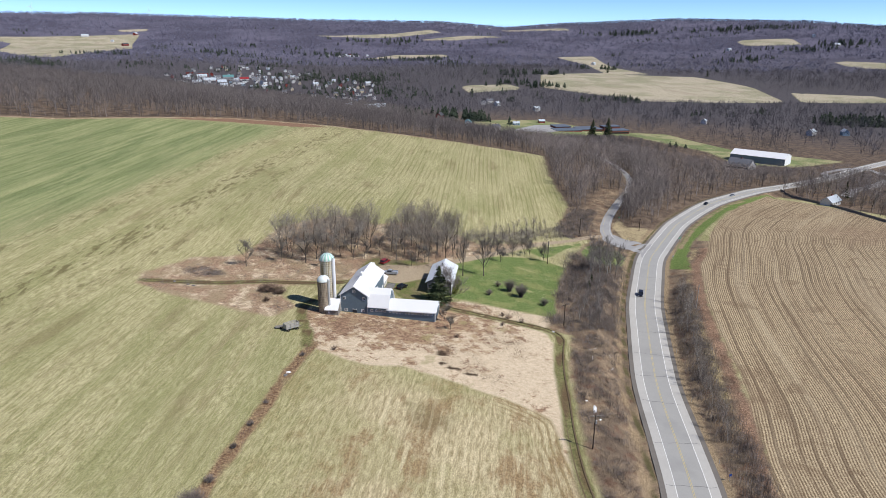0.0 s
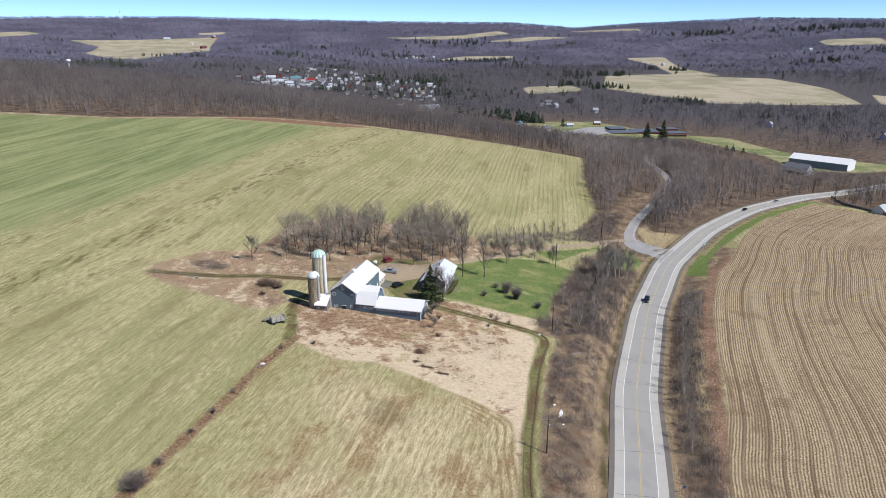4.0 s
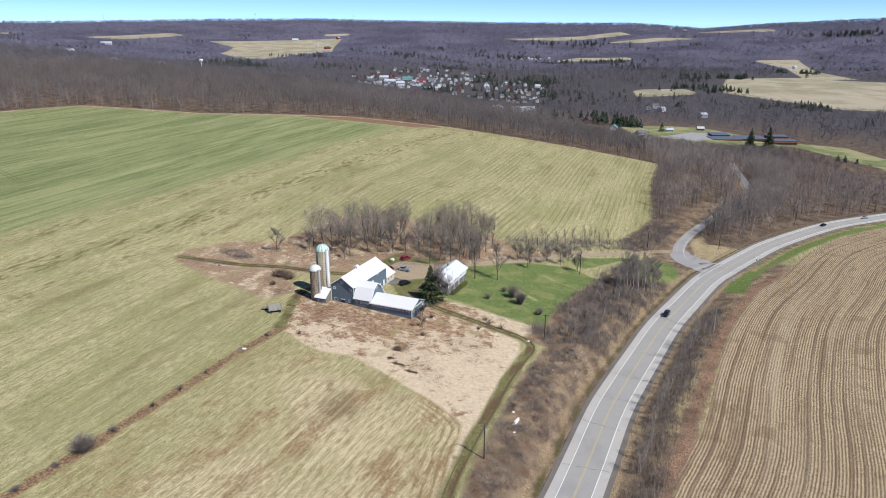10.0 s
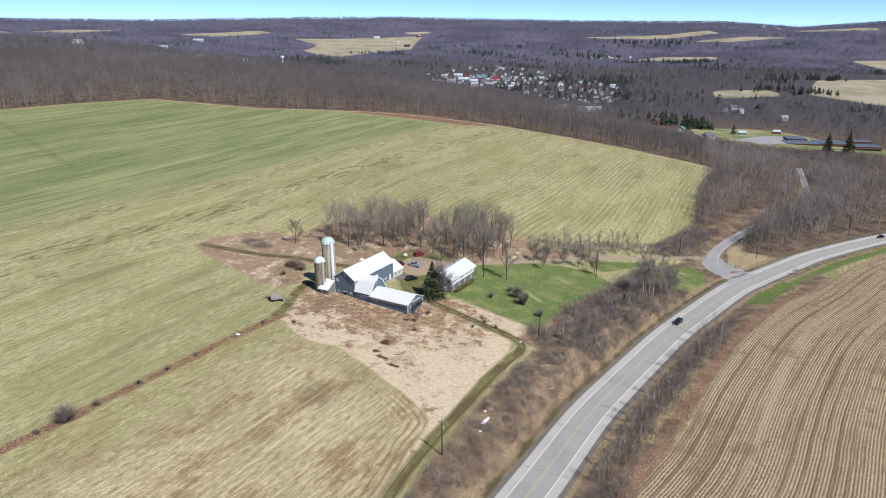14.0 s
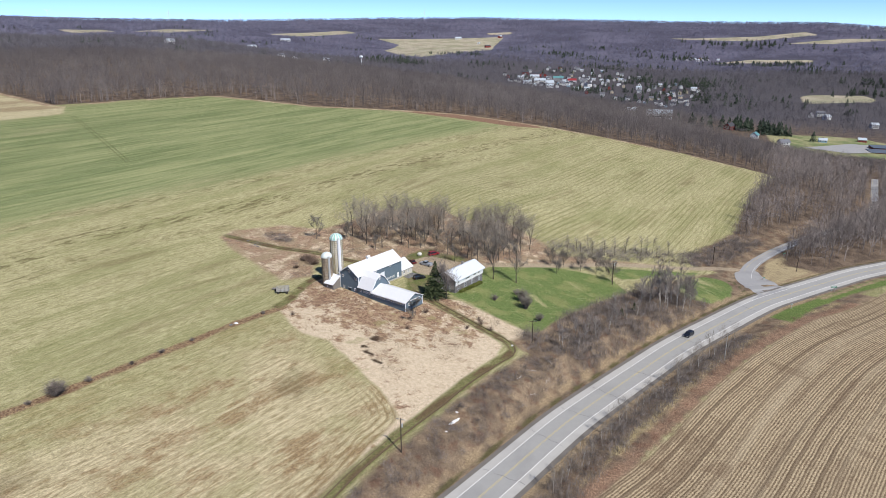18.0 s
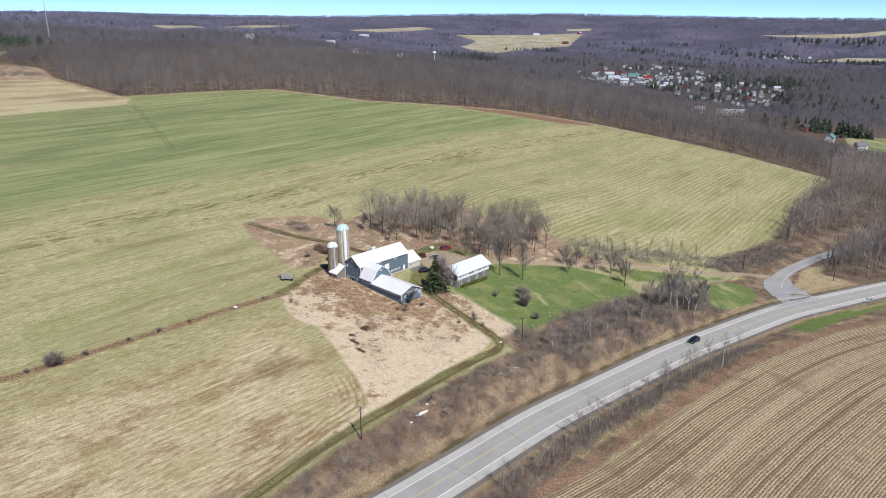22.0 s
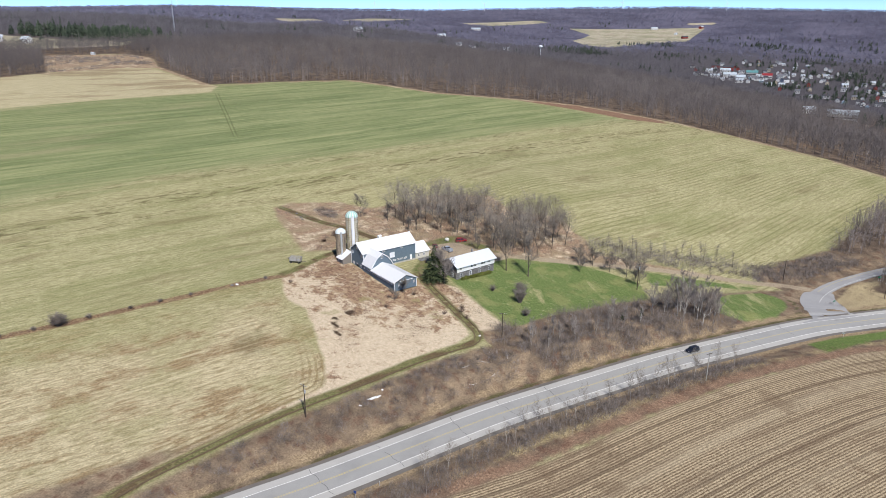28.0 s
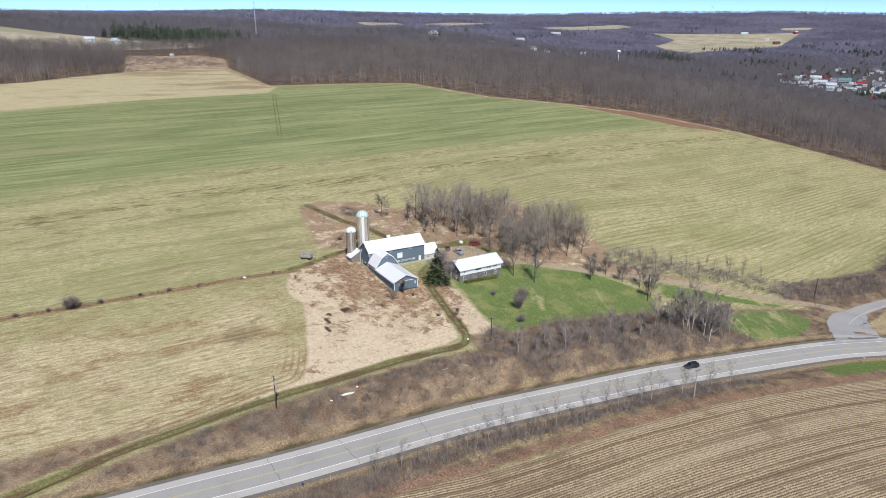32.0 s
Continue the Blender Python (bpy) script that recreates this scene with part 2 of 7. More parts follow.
# ---- materials ----
def rgb(r, g, b, k=1.0):
    """A base colour from everyday 0 to 255 values."""
    lin = [((c / 255 + 0.055) / 1.055) ** 2.4 for c in (r, g, b)]
    grey = 0.3 * lin[0] + 0.6 * lin[1] + 0.1 * lin[2]
    return tuple(min(0.88, k * (grey + 0.88 * (c - grey))) for c in lin) + (1.0,)


class Mat:
    """A node material put together by short calls."""

    def __init__(self, name, rough=0.9, metal=0.0, spec=0.3):
        self.m = bpy.data.materials.new(name)
        self.m.use_nodes = True
        self.t = self.m.node_tree
        self.b = self.t.nodes["Principled BSDF"]
        self.b.inputs["Roughness"].default_value = rough
        self.b.inputs["Metallic"].default_value = metal
        self.b.inputs["Specular IOR Level"].default_value = spec

    def put(self, socket, value):
        if isinstance(value, bpy.types.NodeSocket):
            self.t.links.new(value, socket)
        else:
            socket.default_value = value

    def node(self, kind, *values, **named):
        n = self.t.nodes.new(kind)
        for i, v in enumerate(values):
            if v is not None:
                self.put(n.inputs[i], v)
        for k, v in named.items():
            self.put(n.inputs[k], v)
        return n

    def place(self, stretch=(1, 1, 1), turn=0.0, local=False):
        if local:
            v = self.node("ShaderNodeTexCoord").outputs["Object"]
        else:
            v = self.node("ShaderNodeNewGeometry").outputs["Position"]
        if turn or stretch != (1, 1, 1):
            n = self.node("ShaderNodeMapping", v)
            n.vector_type = "TEXTURE"
            n.inputs["Rotation"].default_value = (0, 0, radians(turn))
            n.inputs["Scale"].default_value = tuple(1 / s if s else 1e6 for s in stretch)
            v = n.outputs[0]
        return v

    def noise(self, scale, detail=3.0, vec=None, rough=0.55, twist=0.0):
        n = self.node("ShaderNodeTexNoise", Scale=scale, Detail=detail, Roughness=rough, Distortion=twist)
        self.put(n.inputs["Vector"], vec or self.place())
        return n.outputs["Fac"]

    def wave(self, scale, vec, twist=0.0, detail=2.0, axis="X", dscale=1.0):
        n = self.node("ShaderNodeTexWave", vec, Scale=scale, Distortion=twist, Detail=detail)
        n.inputs["Detail Scale"].default_value = dscale
        n.bands_direction = axis
        return n.outputs["Fac"]

    def calc(self, op, a, b=0.0, clamp=False):
        n = self.node("ShaderNodeMath", a, b)
        n.operation, n.use_clamp = op, clamp
        return n.outputs[0]

    def step(self, v, lo, hi, to_lo=0.0, to_hi=1.0):
        n = self.node("ShaderNodeMapRange", v, lo, hi, to_lo, to_hi)
        n.interpolation_type = "SMOOTHSTEP"
        return n.outputs[0]

    def mix(self, fac, a, b, how="MIX"):
        n = self.t.nodes.new("ShaderNodeMix")
        n.data_type, n.blend_type = "RGBA", how
        self.put(n.inputs[0], fac), self.put(n.inputs[6], a), self.put(n.inputs[7], b)
        return n.outputs[2]

    def attr(self, name):
        n = self.t.nodes.new("ShaderNodeAttribute")
        n.attribute_name = name
        return n.outputs["Fac"]

    def chance(self, island=False):
        if island:
            return self.node("ShaderNodeNewGeometry").outputs["Random Per Island"]
        return self.node("ShaderNodeObjectInfo").outputs["Random"]

    def done(self, color, bump=None, height=0.05, rough=None):
        self.put(self.b.inputs["Base Color"], color)
        if bump is not None:
            n = self.node("ShaderNodeBump", Height=bump, Distance=height)
            n.inputs["Strength"].default_value = 0.8
            self.t.links.new(n.outputs[0], self.b.inputs["Normal"])
        if rough is not None:
            self.put(self.b.inputs["Roughness"], rough)
        return self.m


def plain(name, color, rough=0.8, metal=0.0, vary=0.15, scale=1.5, spec=0.3, bump=0.0, local=False, stretch=(1, 1, 1)):
    """Paint, timber, metal and the like: one colour with stains and grain."""
    m = Mat(name, rough, metal, spec)
    p = m.place(stretch, 0, local)
    f = m.mix(m.noise(scale, 4, p), tuple(c * (1 - vary) for c in color[:3]) + (1,), tuple(min(1, c * (1 + vary)) for c in color[:3]) + (1,))
    g = m.mix(m.step(m.noise(scale * 9, 3, p), 0.35, 0.7), f, tuple(c * (1 - vary * 0.6) for c in color[:3]) + (1,))
    return m.done(g, m.noise(scale * 12, 3, p) if bump else None, bump)


def bark_like(name, dark, light, island=False, soft=0.7, even=None, tone=False):
    """Bark and bare twigs: streaked, each tree its own shade; soft: how far fine twigs scatter light as a fuzzy mass."""
    m = Mat(name, 0.95, spec=0.1)
    pick = m.chance(island)
    if tone:
        pick = m.calc("ADD", m.calc("MULTIPLY", m.attr("tone"), 0.7), m.calc("MULTIPLY", pick, 0.3))
    c = m.mix(pick, dark, light)
    if tone and even:
        c = m.mix(m.calc("MULTIPLY", m.step(m.noise(0.006, 4), 0.38, 0.62), 0.5), c, even)
        c = m.mix(m.calc("MULTIPLY", m.step(m.noise(0.0028, 5, None, 0.65), 0.5, 0.62), 0.3), c, tuple(x * 0.72 for x in dark[:3]) + (1,))
    elif not even:
        c = m.mix(m.step(m.noise(0.6, 3), 0.35, 0.7), c, tuple(x * 0.78 for x in dark[:3]) + (1,))
    else:
        c = m.mix(m.step(m.noise(0.006, 4), 0.35, 0.65), c, even)
    if soft:
        n = m.node("ShaderNodeMix")
        n.data_type = "VECTOR"
        m.put(n.inputs[0], soft), m.put(n.inputs[4], m.node("ShaderNodeNewGeometry").outputs["Normal"]), m.put(n.inputs[5], (0.25, -0.1, 0.9))
        u = m.node("ShaderNodeVectorMath", n.outputs[1])
        u.operation = "NORMALIZE"
        m.t.links.new(u.outputs[0], m.b.inputs["Normal"])
    return m.done(c)


def ground_material():
    m = Mat("ground_cover", 0.95, spec=0.1)
    fine, mid, big = m.noise(1.6, 5, None, 0.65), m.noise(0.16, 5), m.noise(0.021, 4)
    tiny = m.noise(4.5, 3)
    rows = m.place((1, 0.055, 0), -4.5)
    streak = m.noise(1.3, 6, rows, 0.72)
    wide = m.noise(0.085, 5, m.place((1, 0.12, 0), -4.5), 0.6)
    speck = m.noise(1.6, 6, m.place((1, 0.2, 1), -4.5), 0.78)

    def mask(name, soft=1.2, wobble=5.0, shift=0.0):
        v = m.calc("ADD", m.attr(name), m.calc("MULTIPLY", m.calc("SUBTRACT", mid, 0.5), wobble))
        return m.step(v, shift - soft, shift + soft)

    # hay meadow: tan thatch, green coming through in lines along the mowing
    c = m.mix(m.step(speck, 0.36, 0.64), rgb(152, 144, 96), rgb(198, 188, 140))
    c = m.mix(m.calc("MULTIPLY", m.step(streak, 0.47, 0.66), 0.55), c, rgb(136, 138, 80))
    c = m.mix(m.calc("MULTIPLY", m.step(wide, 0.47, 0.62), 0.45), c, rgb(138, 140, 84))
    c = m.mix(m.calc("MULTIPLY", m.step(m.noise(0.1, 6, m.place((1, 0.2, 1), -4.5), 0.65), 0.55, 0.68), 0.5), c, rgb(126, 112, 74))
    c = m.mix(m.calc("MULTIPLY", m.step(big, 0.5, 0.66), 0.35), c, rgb(142, 143, 88))
    fan = m.calc("MULTIPLY", m.noise(0.006, 1), 7.0)
    across = m.calc("ADD", m.node("ShaderNodeSeparateXYZ", m.place((1, 1, 1), -3.5)).outputs[0], fan)
    mow = m.calc("SINE", m.calc("MULTIPLY", across, 6.2832 / 2.9))
    worn = m.step(m.noise(0.07, 5, m.place((1, 0.3, 1), -3.5), 0.6), 0.36, 0.6)
    c = m.mix(m.calc("MULTIPLY", m.calc("MULTIPLY", m.step(m.calc("ADD", mow, m.calc("MULTIPLY", m.calc("SUBTRACT", fine, 0.5), 1.6)), 0.25, 0.95), m.step(m.attr("northeast"), -70, 40)), m.calc("MULTIPLY", worn, 0.55)), c, rgb(122, 116, 68))
    c = m.mix(m.calc("MULTIPLY", m.calc("MULTIPLY", m.step(m.calc("SINE", m.calc("MULTIPLY", across, 6.2832 / 4.1)), 0.72, 0.98), m.step(streak, 0.4, 0.6)), 0.35), c, rgb(124, 120, 72))
    # trampled, mottled strips beside the winter grain
    off = m.attr("green")
    mott = m.step(m.noise(0.55, 6, m.place((1, 0.22, 1), -4.5), 0.72), 0.5, 0.6)
    for at, half, k in ((-34.0, 10.0, 0.85), (-6.0, 8.0, 0.7), (-52.0, 5.0, 0.6)):
        band = m.step(m.calc("ABSOLUTE", m.calc("SUBTRACT", m.calc("ADD", off, m.calc("MULTIPLY", m.calc("SUBTRACT", big, 0.5), 14.0)), at)), half, half * 0.3)
        c = m.mix(m.calc("MULTIPLY", m.calc("MULTIPLY", band, mott), k), c, rgb(110, 100, 62))
    # hay meadow nearest the lane: drier, browner, matted in patches
    rake = m.place((1, 0.16, 0), -8.0)
    d = m.mix(m.step(m.noise(1.5, 6, rake, 0.78), 0.36, 0.64), rgb(156, 140, 100), rgb(211, 195, 152))
    d = m.mix(m.calc("MULTIPLY", m.step(m.noise(0.05, 4), 0.5, 0.64), 0.35), d, rgb(148, 145, 90))
    d = m.mix(m.calc("MULTIPLY", m.step(m.noise(0.075, 8, m.place((1, 0.5, 1), -8.0), 0.75), 0.49, 0.6), 0.85), d, m.mix(m.step(fine, 0.35, 0.65), rgb(128, 100, 66), rgb(168, 140, 98)))
    d = m.mix(m.calc("MULTIPLY", m.step(m.noise(0.5, 4, m.place((1, 0.1, 0), -8.0), 0.6), 0.58, 0.68), 0.6), d, rgb(216, 202, 160))
    d = m.mix(m.calc("MULTIPLY", m.step(m.noise(0.033, 3, m.place((1, 1, 1), 0.0)), 0.6, 0.72), 0.5), d, rgb(116, 104, 70))
    lane_x = m.node("ShaderNodeSeparateXYZ", m.place((1, 1, 1), -5.5)).outputs[0]
    raked = m.calc("ADD", m.calc("SINE", m.calc("MULTIPLY", m.calc("ADD", lane_x, m.calc("MULTIPLY", big, 2.0)), 6.2832 / 2.3)), m.calc("MULTIPLY", m.calc("SUBTRACT", m.noise(0.5, 5, rake, 0.7), 0.5), 3.0))
    d = m.mix(m.calc("MULTIPLY", m.step(raked, 0.5, 1.0), 0.2), d, rgb(214, 200, 158))
    d = m.mix(m.calc("MULTIPLY", m.step(raked, -0.6, -1.1), 0.16), d, rgb(134, 118, 78))
    d = m.mix(m.calc("MULTIPLY", m.step(m.calc("ADD", m.attr("damp"), m.calc("MULTIPLY", m.calc("SUBTRACT", mid, 0.5), 30.0)), -6, 22), 0.62), d, m.mix(m.step(m.noise(1.5, 6, rake, 0.75), 0.36, 0.64), rgb(132, 134, 78), rgb(172, 166, 112)))
    edge = m.calc("ADD", m.attr("near_meadow"), m.calc("MULTIPLY", m.calc("SUBTRACT", mid, 0.5), 1.2))
    arcs = m.calc("MULTIPLY", m.step(m.calc("SINE", m.calc("MULTIPLY", edge, 6.2832 / 1.9)), 0.0, 0.8), m.step(edge, 11, 3))
    d = m.mix(m.calc("MULTIPLY", m.calc("MULTIPLY", arcs, m.step(m.attr("damp"), 14, -4)), 0.6), d, rgb(140, 118, 76))
    c = m.mix(mask("near_meadow", 0.8, 2.0), c, d)
    # winter grain: green, darker and lighter in drifts along the drilling
    g = m.mix(m.step(wide, 0.36, 0.64), rgb(118, 131, 80), rgb(148, 154, 100))
    g = m.mix(m.calc("MULTIPLY", m.step(streak, 0.46, 0.62), 0.55), g, rgb(160, 160, 112))
    drill = m.noise(0.45, 6, m.place((1, 0.03, 1), -4.5), 0.7)
    g = m.mix(m.calc("MULTIPLY", m.step(drill, 0.5, 0.6), 0.6), g, rgb(106, 120, 66))
    g = m.mix(m.calc("MULTIPLY", m.step(drill, 0.48, 0.38), 0.5), g, rgb(168, 166, 112))
    g = m.mix(m.calc("MULTIPLY", m.step(m.noise(0.03, 6, m.place((1, 0.1, 1), -4.5), 0.65), 0.5, 0.66), 0.35), g, rgb(100, 114, 66))
    g = m.mix(m.calc("MULTIPLY", m.step(m.noise(0.03, 6, m.place((1, 0.12, 1), -4.5), 0.65), 0.57, 0.68), 0.6), g, rgb(164, 156, 112))
    c = m.mix(m.step(m.calc("ADD", m.attr("green"), m.calc("ADD", m.calc("MULTIPLY", m.calc("SUBTRACT", wide, 0.5), 55.0), m.calc("MULTIPLY", m.calc("SUBTRACT", streak, 0.5), 40.0))), -14, 14), c, g)
    # a pair of wheel marks across the grain
    cross = m.node("ShaderNodeSeparateXYZ", m.place((1, 1, 1), -23.2))
    wheel = m.step(m.calc("ABSOLUTE", m.calc("SUBTRACT", m.calc("ABSOLUTE", m.calc("SUBTRACT", cross.outputs[1], 155.7)), 1.1)), 0.6, 0.3)
    wheel = m.calc("MULTIPLY", wheel, m.calc("MULTIPLY", m.step(cross.outputs[0], -460, -450), m.step(cross.outputs[0], -300, -312)))
    c = m.mix(m.calc("MULTIPLY", wheel, 0.5), c, rgb(98, 102, 58))
    c = m.mix(mask("pale", 1.5, 4), c, m.mix(m.calc("MULTIPLY", m.step(m.noise(0.03, 6, m.place((1, 0.3, 1), -4.5), 0.7), 0.47, 0.62), 0.7), m.mix(m.step(streak, 0.35, 0.7), rgb(176, 162, 120), rgb(206, 193, 152)), rgb(146, 124, 90)))
    c = m.mix(mask("brown", 1.5, 4), c, m.mix(fine, rgb(124, 92, 70), rgb(160, 126, 100)))
    # weeds and straw round the barn: pale matted straw, rusty stems in torn patches
    rust = m.mix(m.step(m.noise(1.2, 5, None, 0.75), 0.38, 0.62), rgb(116, 84, 64), rgb(172, 138, 108))
    torn = m.noise(0.14, 9, None, 0.82)
    w = m.mix(m.step(m.noise(0.9, 6, None, 0.75), 0.34, 0.62), rgb(200, 178, 146), rgb(220, 200, 168))
    w = m.mix(m.calc("MULTIPLY", m.step(m.noise(0.3, 7, None, 0.8), 0.56, 0.64), 0.5), w, rgb(158, 126, 96))
    c = m.mix(mask("weeds", 1.5, 6), c, m.mix(m.calc("MULTIPLY", m.step(torn, 0.38, 0.5), 0.85), w, m.mix(m.step(mid, 0.4, 0.6), rust, rgb(150, 128, 96))))
    near = m.calc("MULTIPLY", m.step(m.attr("barnside"), -22, 12), 0.13)
    w = m.mix(m.calc("MULTIPLY", m.step(m.calc("ADD", torn, near), 0.555, 0.62), 0.95), w, m.mix(m.step(m.noise(0.4, 4), 0.45, 0.62), rust, rgb(176, 148, 112)))
    w = m.mix(m.calc("MULTIPLY", m.step(m.noise(0.1, 4, None, 0.6), 0.62, 0.7), 0.5), w, rgb(146, 140, 84))
    c = m.mix(mask("lot", 0.8, 2.2), c, w)
    yard = m.mix(m.step(mid, 0.4, 0.62), rgb(130, 120, 82), rgb(104, 112, 58))
    c = m.mix(mask("yard", 1.0, 4), c, yard)
    # rough ground beside the road
    sc = m.mix(m.step(mid, 0.35, 0.65), rgb(112, 96, 80), rgb(156, 134, 106))
    sc = m.mix(m.calc("MULTIPLY", m.step(m.noise(0.3, 5), 0.5, 0.66), 0.7), sc, rgb(116, 86, 68))
    sc = m.mix(m.calc("MULTIPLY", m.step(fine, 0.55, 0.75), 0.3), sc, rgb(190, 166, 126))
    c = m.mix(mask("scrub", 1.5, 5), c, sc)
    c = m.mix(m.calc("MULTIPLY", mask("rust_band", 1.6, 7), 0.72), c, m.mix(m.step(fine, 0.35, 0.65), rgb(122, 88, 69), rgb(174, 138, 110)))
    c = m.mix(m.calc("MULTIPLY", mask("dry_band", 1.0, 4), 0.8), c, m.mix(m.step(fine, 0.35, 0.65), rgb(150, 134, 90), rgb(192, 174, 126)))
    c = m.mix(mask("island", 1.0, 4), c, m.mix(m.step(fine, 0.3, 0.7), rgb(162, 144, 104), rgb(198, 178, 136)))
    c = m.mix(mask("verge", 1.0, 3), c, m.mix(m.step(fine, 0.3, 0.7), rgb(92, 116, 50), rgb(124, 140, 72)))
    # lawn
    lw = m.mix(m.step(fine, 0.3, 0.7), rgb(90, 112, 50), rgb(124, 140, 78))
    lw = m.mix(m.calc("MULTIPLY", m.step(m.noise(0.12, 5), 0.46, 0.62), 0.6), lw, rgb(146, 146, 86))
    lw = m.mix(m.calc("MULTIPLY", m.step(m.noise(0.12, 6, m.place((1, 0.3, 1), 60.0), 0.65), 0.58, 0.68), 0.7), lw, rgb(178, 170, 118))
    lw = m.mix(m.calc("MULTIPLY", m.step(m.noise(0.9, 5), 0.6, 0.72), 0.5), lw, rgb(190, 184, 140))
    c = m.mix(mask("lawn", 0.8, 3), c, lw)
    c = m.mix(mask("ditch", 0.4, 1.0), c, m.mix(fine, rgb(78, 74, 48), rgb(112, 104, 68)))
    bank = m.mix(m.step(fine, 0.3, 0.7), rgb(140, 119, 90), rgb(176, 153, 118))
    c = m.mix(mask("bank", 0.7, 2.5), c, bank)
    # corn stubble: pale rows of stalks, dark soil between, wheel lines wider apart
    r = m.calc("ADD", m.attr("row"), m.calc("MULTIPLY", m.calc("SUBTRACT", m.noise(0.12, 2), 0.5), 0.5))
    lines = m.calc("SINE", m.calc("MULTIPLY", r, 6.2832 / 0.76))
    pairs = m.calc("SINE", m.calc("MULTIPLY", r, 6.2832 / 3.04))
    rowed = m.node("ShaderNodeCombineXYZ", r, m.calc("MULTIPLY", m.attr("along_row"), 0.12)).outputs[0]
    chaff = m.calc("MULTIPLY", m.calc("SUBTRACT", m.noise(1.9, 5, None, 0.8), 0.5), 6.0)
    st = m.mix(m.step(m.calc("ADD", m.calc("MULTIPLY", lines, 0.75), chaff), -1.0, 0.9), rgb(118, 97, 72), rgb(196, 175, 138))
    # bare soil where the wheels ran, coming and going along the rows
    bare = m.calc("ADD", pairs, m.calc("ADD", m.calc("MULTIPLY", chaff, 0.35), m.calc("MULTIPLY", m.calc("SUBTRACT", m.noise(0.35, 4, rowed, 0.6), 0.5), 3.4)))
    st = m.mix(m.calc("MULTIPLY", m.step(bare, 0.7, 1.3), 0.7), st, rgb(104, 85, 65))
    st = m.mix(m.calc("MULTIPLY", m.step(m.noise(0.6, 4, rowed, 0.6), 0.53, 0.63), 0.5), st, rgb(114, 92, 70))
    st = m.mix(m.calc("MULTIPLY", m.step(m.noise(0.14, 3, rowed), 0.5, 0.7), 0.35), st, rgb(196, 178, 144))
    st = m.mix(m.calc("MULTIPLY", m.step(m.noise(0.07, 5, None, 0.6, 1.5), 0.56, 0.66), 0.45), st, rgb(120, 97, 73))
    st = m.mix(m.calc("MULTIPLY", m.step(m.noise(0.018, 4), 0.54, 0.7), 0.22), st, rgb(134, 108, 82))
    st = m.mix(m.calc("MULTIPLY", mask("hollow", 16, 26, 6), 0.6), st, m.mix(m.step(m.noise(0.5, 5, None, 0.7), 0.35, 0.65), rgb(122, 98, 76), rgb(176, 150, 118)))
    c = m.mix(mask("stubble", 0.8, 3), c, st)
    # woods floor and far country
    fl = m.mix(m.step(mid, 0.35, 0.65), rgb(92, 78, 66), rgb(124, 106, 88))
    fl = m.mix(m.calc("MULTIPLY", m.step(m.noise(0.05, 5), 0.55, 0.7), 0.5), fl, rgb(140, 112, 84))
    # haze painted into the floor colour: grey first, blue-violet farther out
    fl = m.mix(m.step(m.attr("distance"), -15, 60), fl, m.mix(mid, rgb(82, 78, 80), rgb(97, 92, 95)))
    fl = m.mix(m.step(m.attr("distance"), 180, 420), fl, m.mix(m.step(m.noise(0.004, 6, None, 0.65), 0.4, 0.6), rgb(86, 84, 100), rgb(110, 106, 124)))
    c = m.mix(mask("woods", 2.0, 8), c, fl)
    ff = m.mix(m.step(m.noise(0.012, 5), 0.42, 0.6), rgb(184, 172, 146), rgb(158, 154, 122))
    ff = m.mix(m.calc("MULTIPLY", m.step(m.noise(0.05, 4, m.place((1, 0.15, 1), 30.0)), 0.5, 0.66), 0.5), ff, rgb(166, 150, 128))
    c = m.mix(mask("far_field", 4, 14), c, ff)
    c = m.mix(mask("far_lawn", 3, 10), c, m.mix(m.step(m.noise(0.03, 4), 0.42, 0.6), rgb(122, 134, 82), rgb(164, 158, 112)))
    c = m.mix(mask("hedge", 0.6, 2.2), c, m.mix(m.step(fine, 0.35, 0.65), rgb(112, 82, 60), rgb(170, 142, 104)))
    # tracks and gravel
    ln = m.mix(m.step(fine, 0.35, 0.65), rgb(102, 104, 58), rgb(138, 132, 84))
    c = m.mix(mask("lane", 0.7, 1.6), c, ln)
    c = m.mix(mask("rut", 0.25, 0.7), c, m.mix(fine, rgb(84, 70, 46), rgb(128, 106, 76)))
    c = m.mix(mask("gravel", 0.5, 1.5), c, m.mix(fine, rgb(156, 138, 112), rgb(186, 168, 140)))
    c = m.mix(mask("mud", 0.4, 1.6), c, m.mix(fine, rgb(58, 46, 36), rgb(96, 78, 60)))
    smooth = m.calc("SUBTRACT", 1.0, m.calc("MULTIPLY", mask("lot", 1.2, 5), 0.6))
    grit = m.calc("ADD", 0.5, m.calc("MULTIPLY", m.calc("SUBTRACT", m.noise(4.2, 4, m.place((1, 0.5, 1), -4.5), 0.8), 0.5), smooth))
    c = m.mix(m.step(grit, 0.36, 0.64), m.mix(1.0, c, (0.66, 0.65, 0.64, 1), "MULTIPLY"), m.mix(1.0, c, (1.27, 1.27, 1.27, 1), "MULTIPLY"))
    bump = m.calc("ADD", m.calc("MULTIPLY", fine, 1.0), m.calc("MULTIPLY", mid, 1.5))
    return m.done(c, bump, 0.15)


GROUND = ground_material()


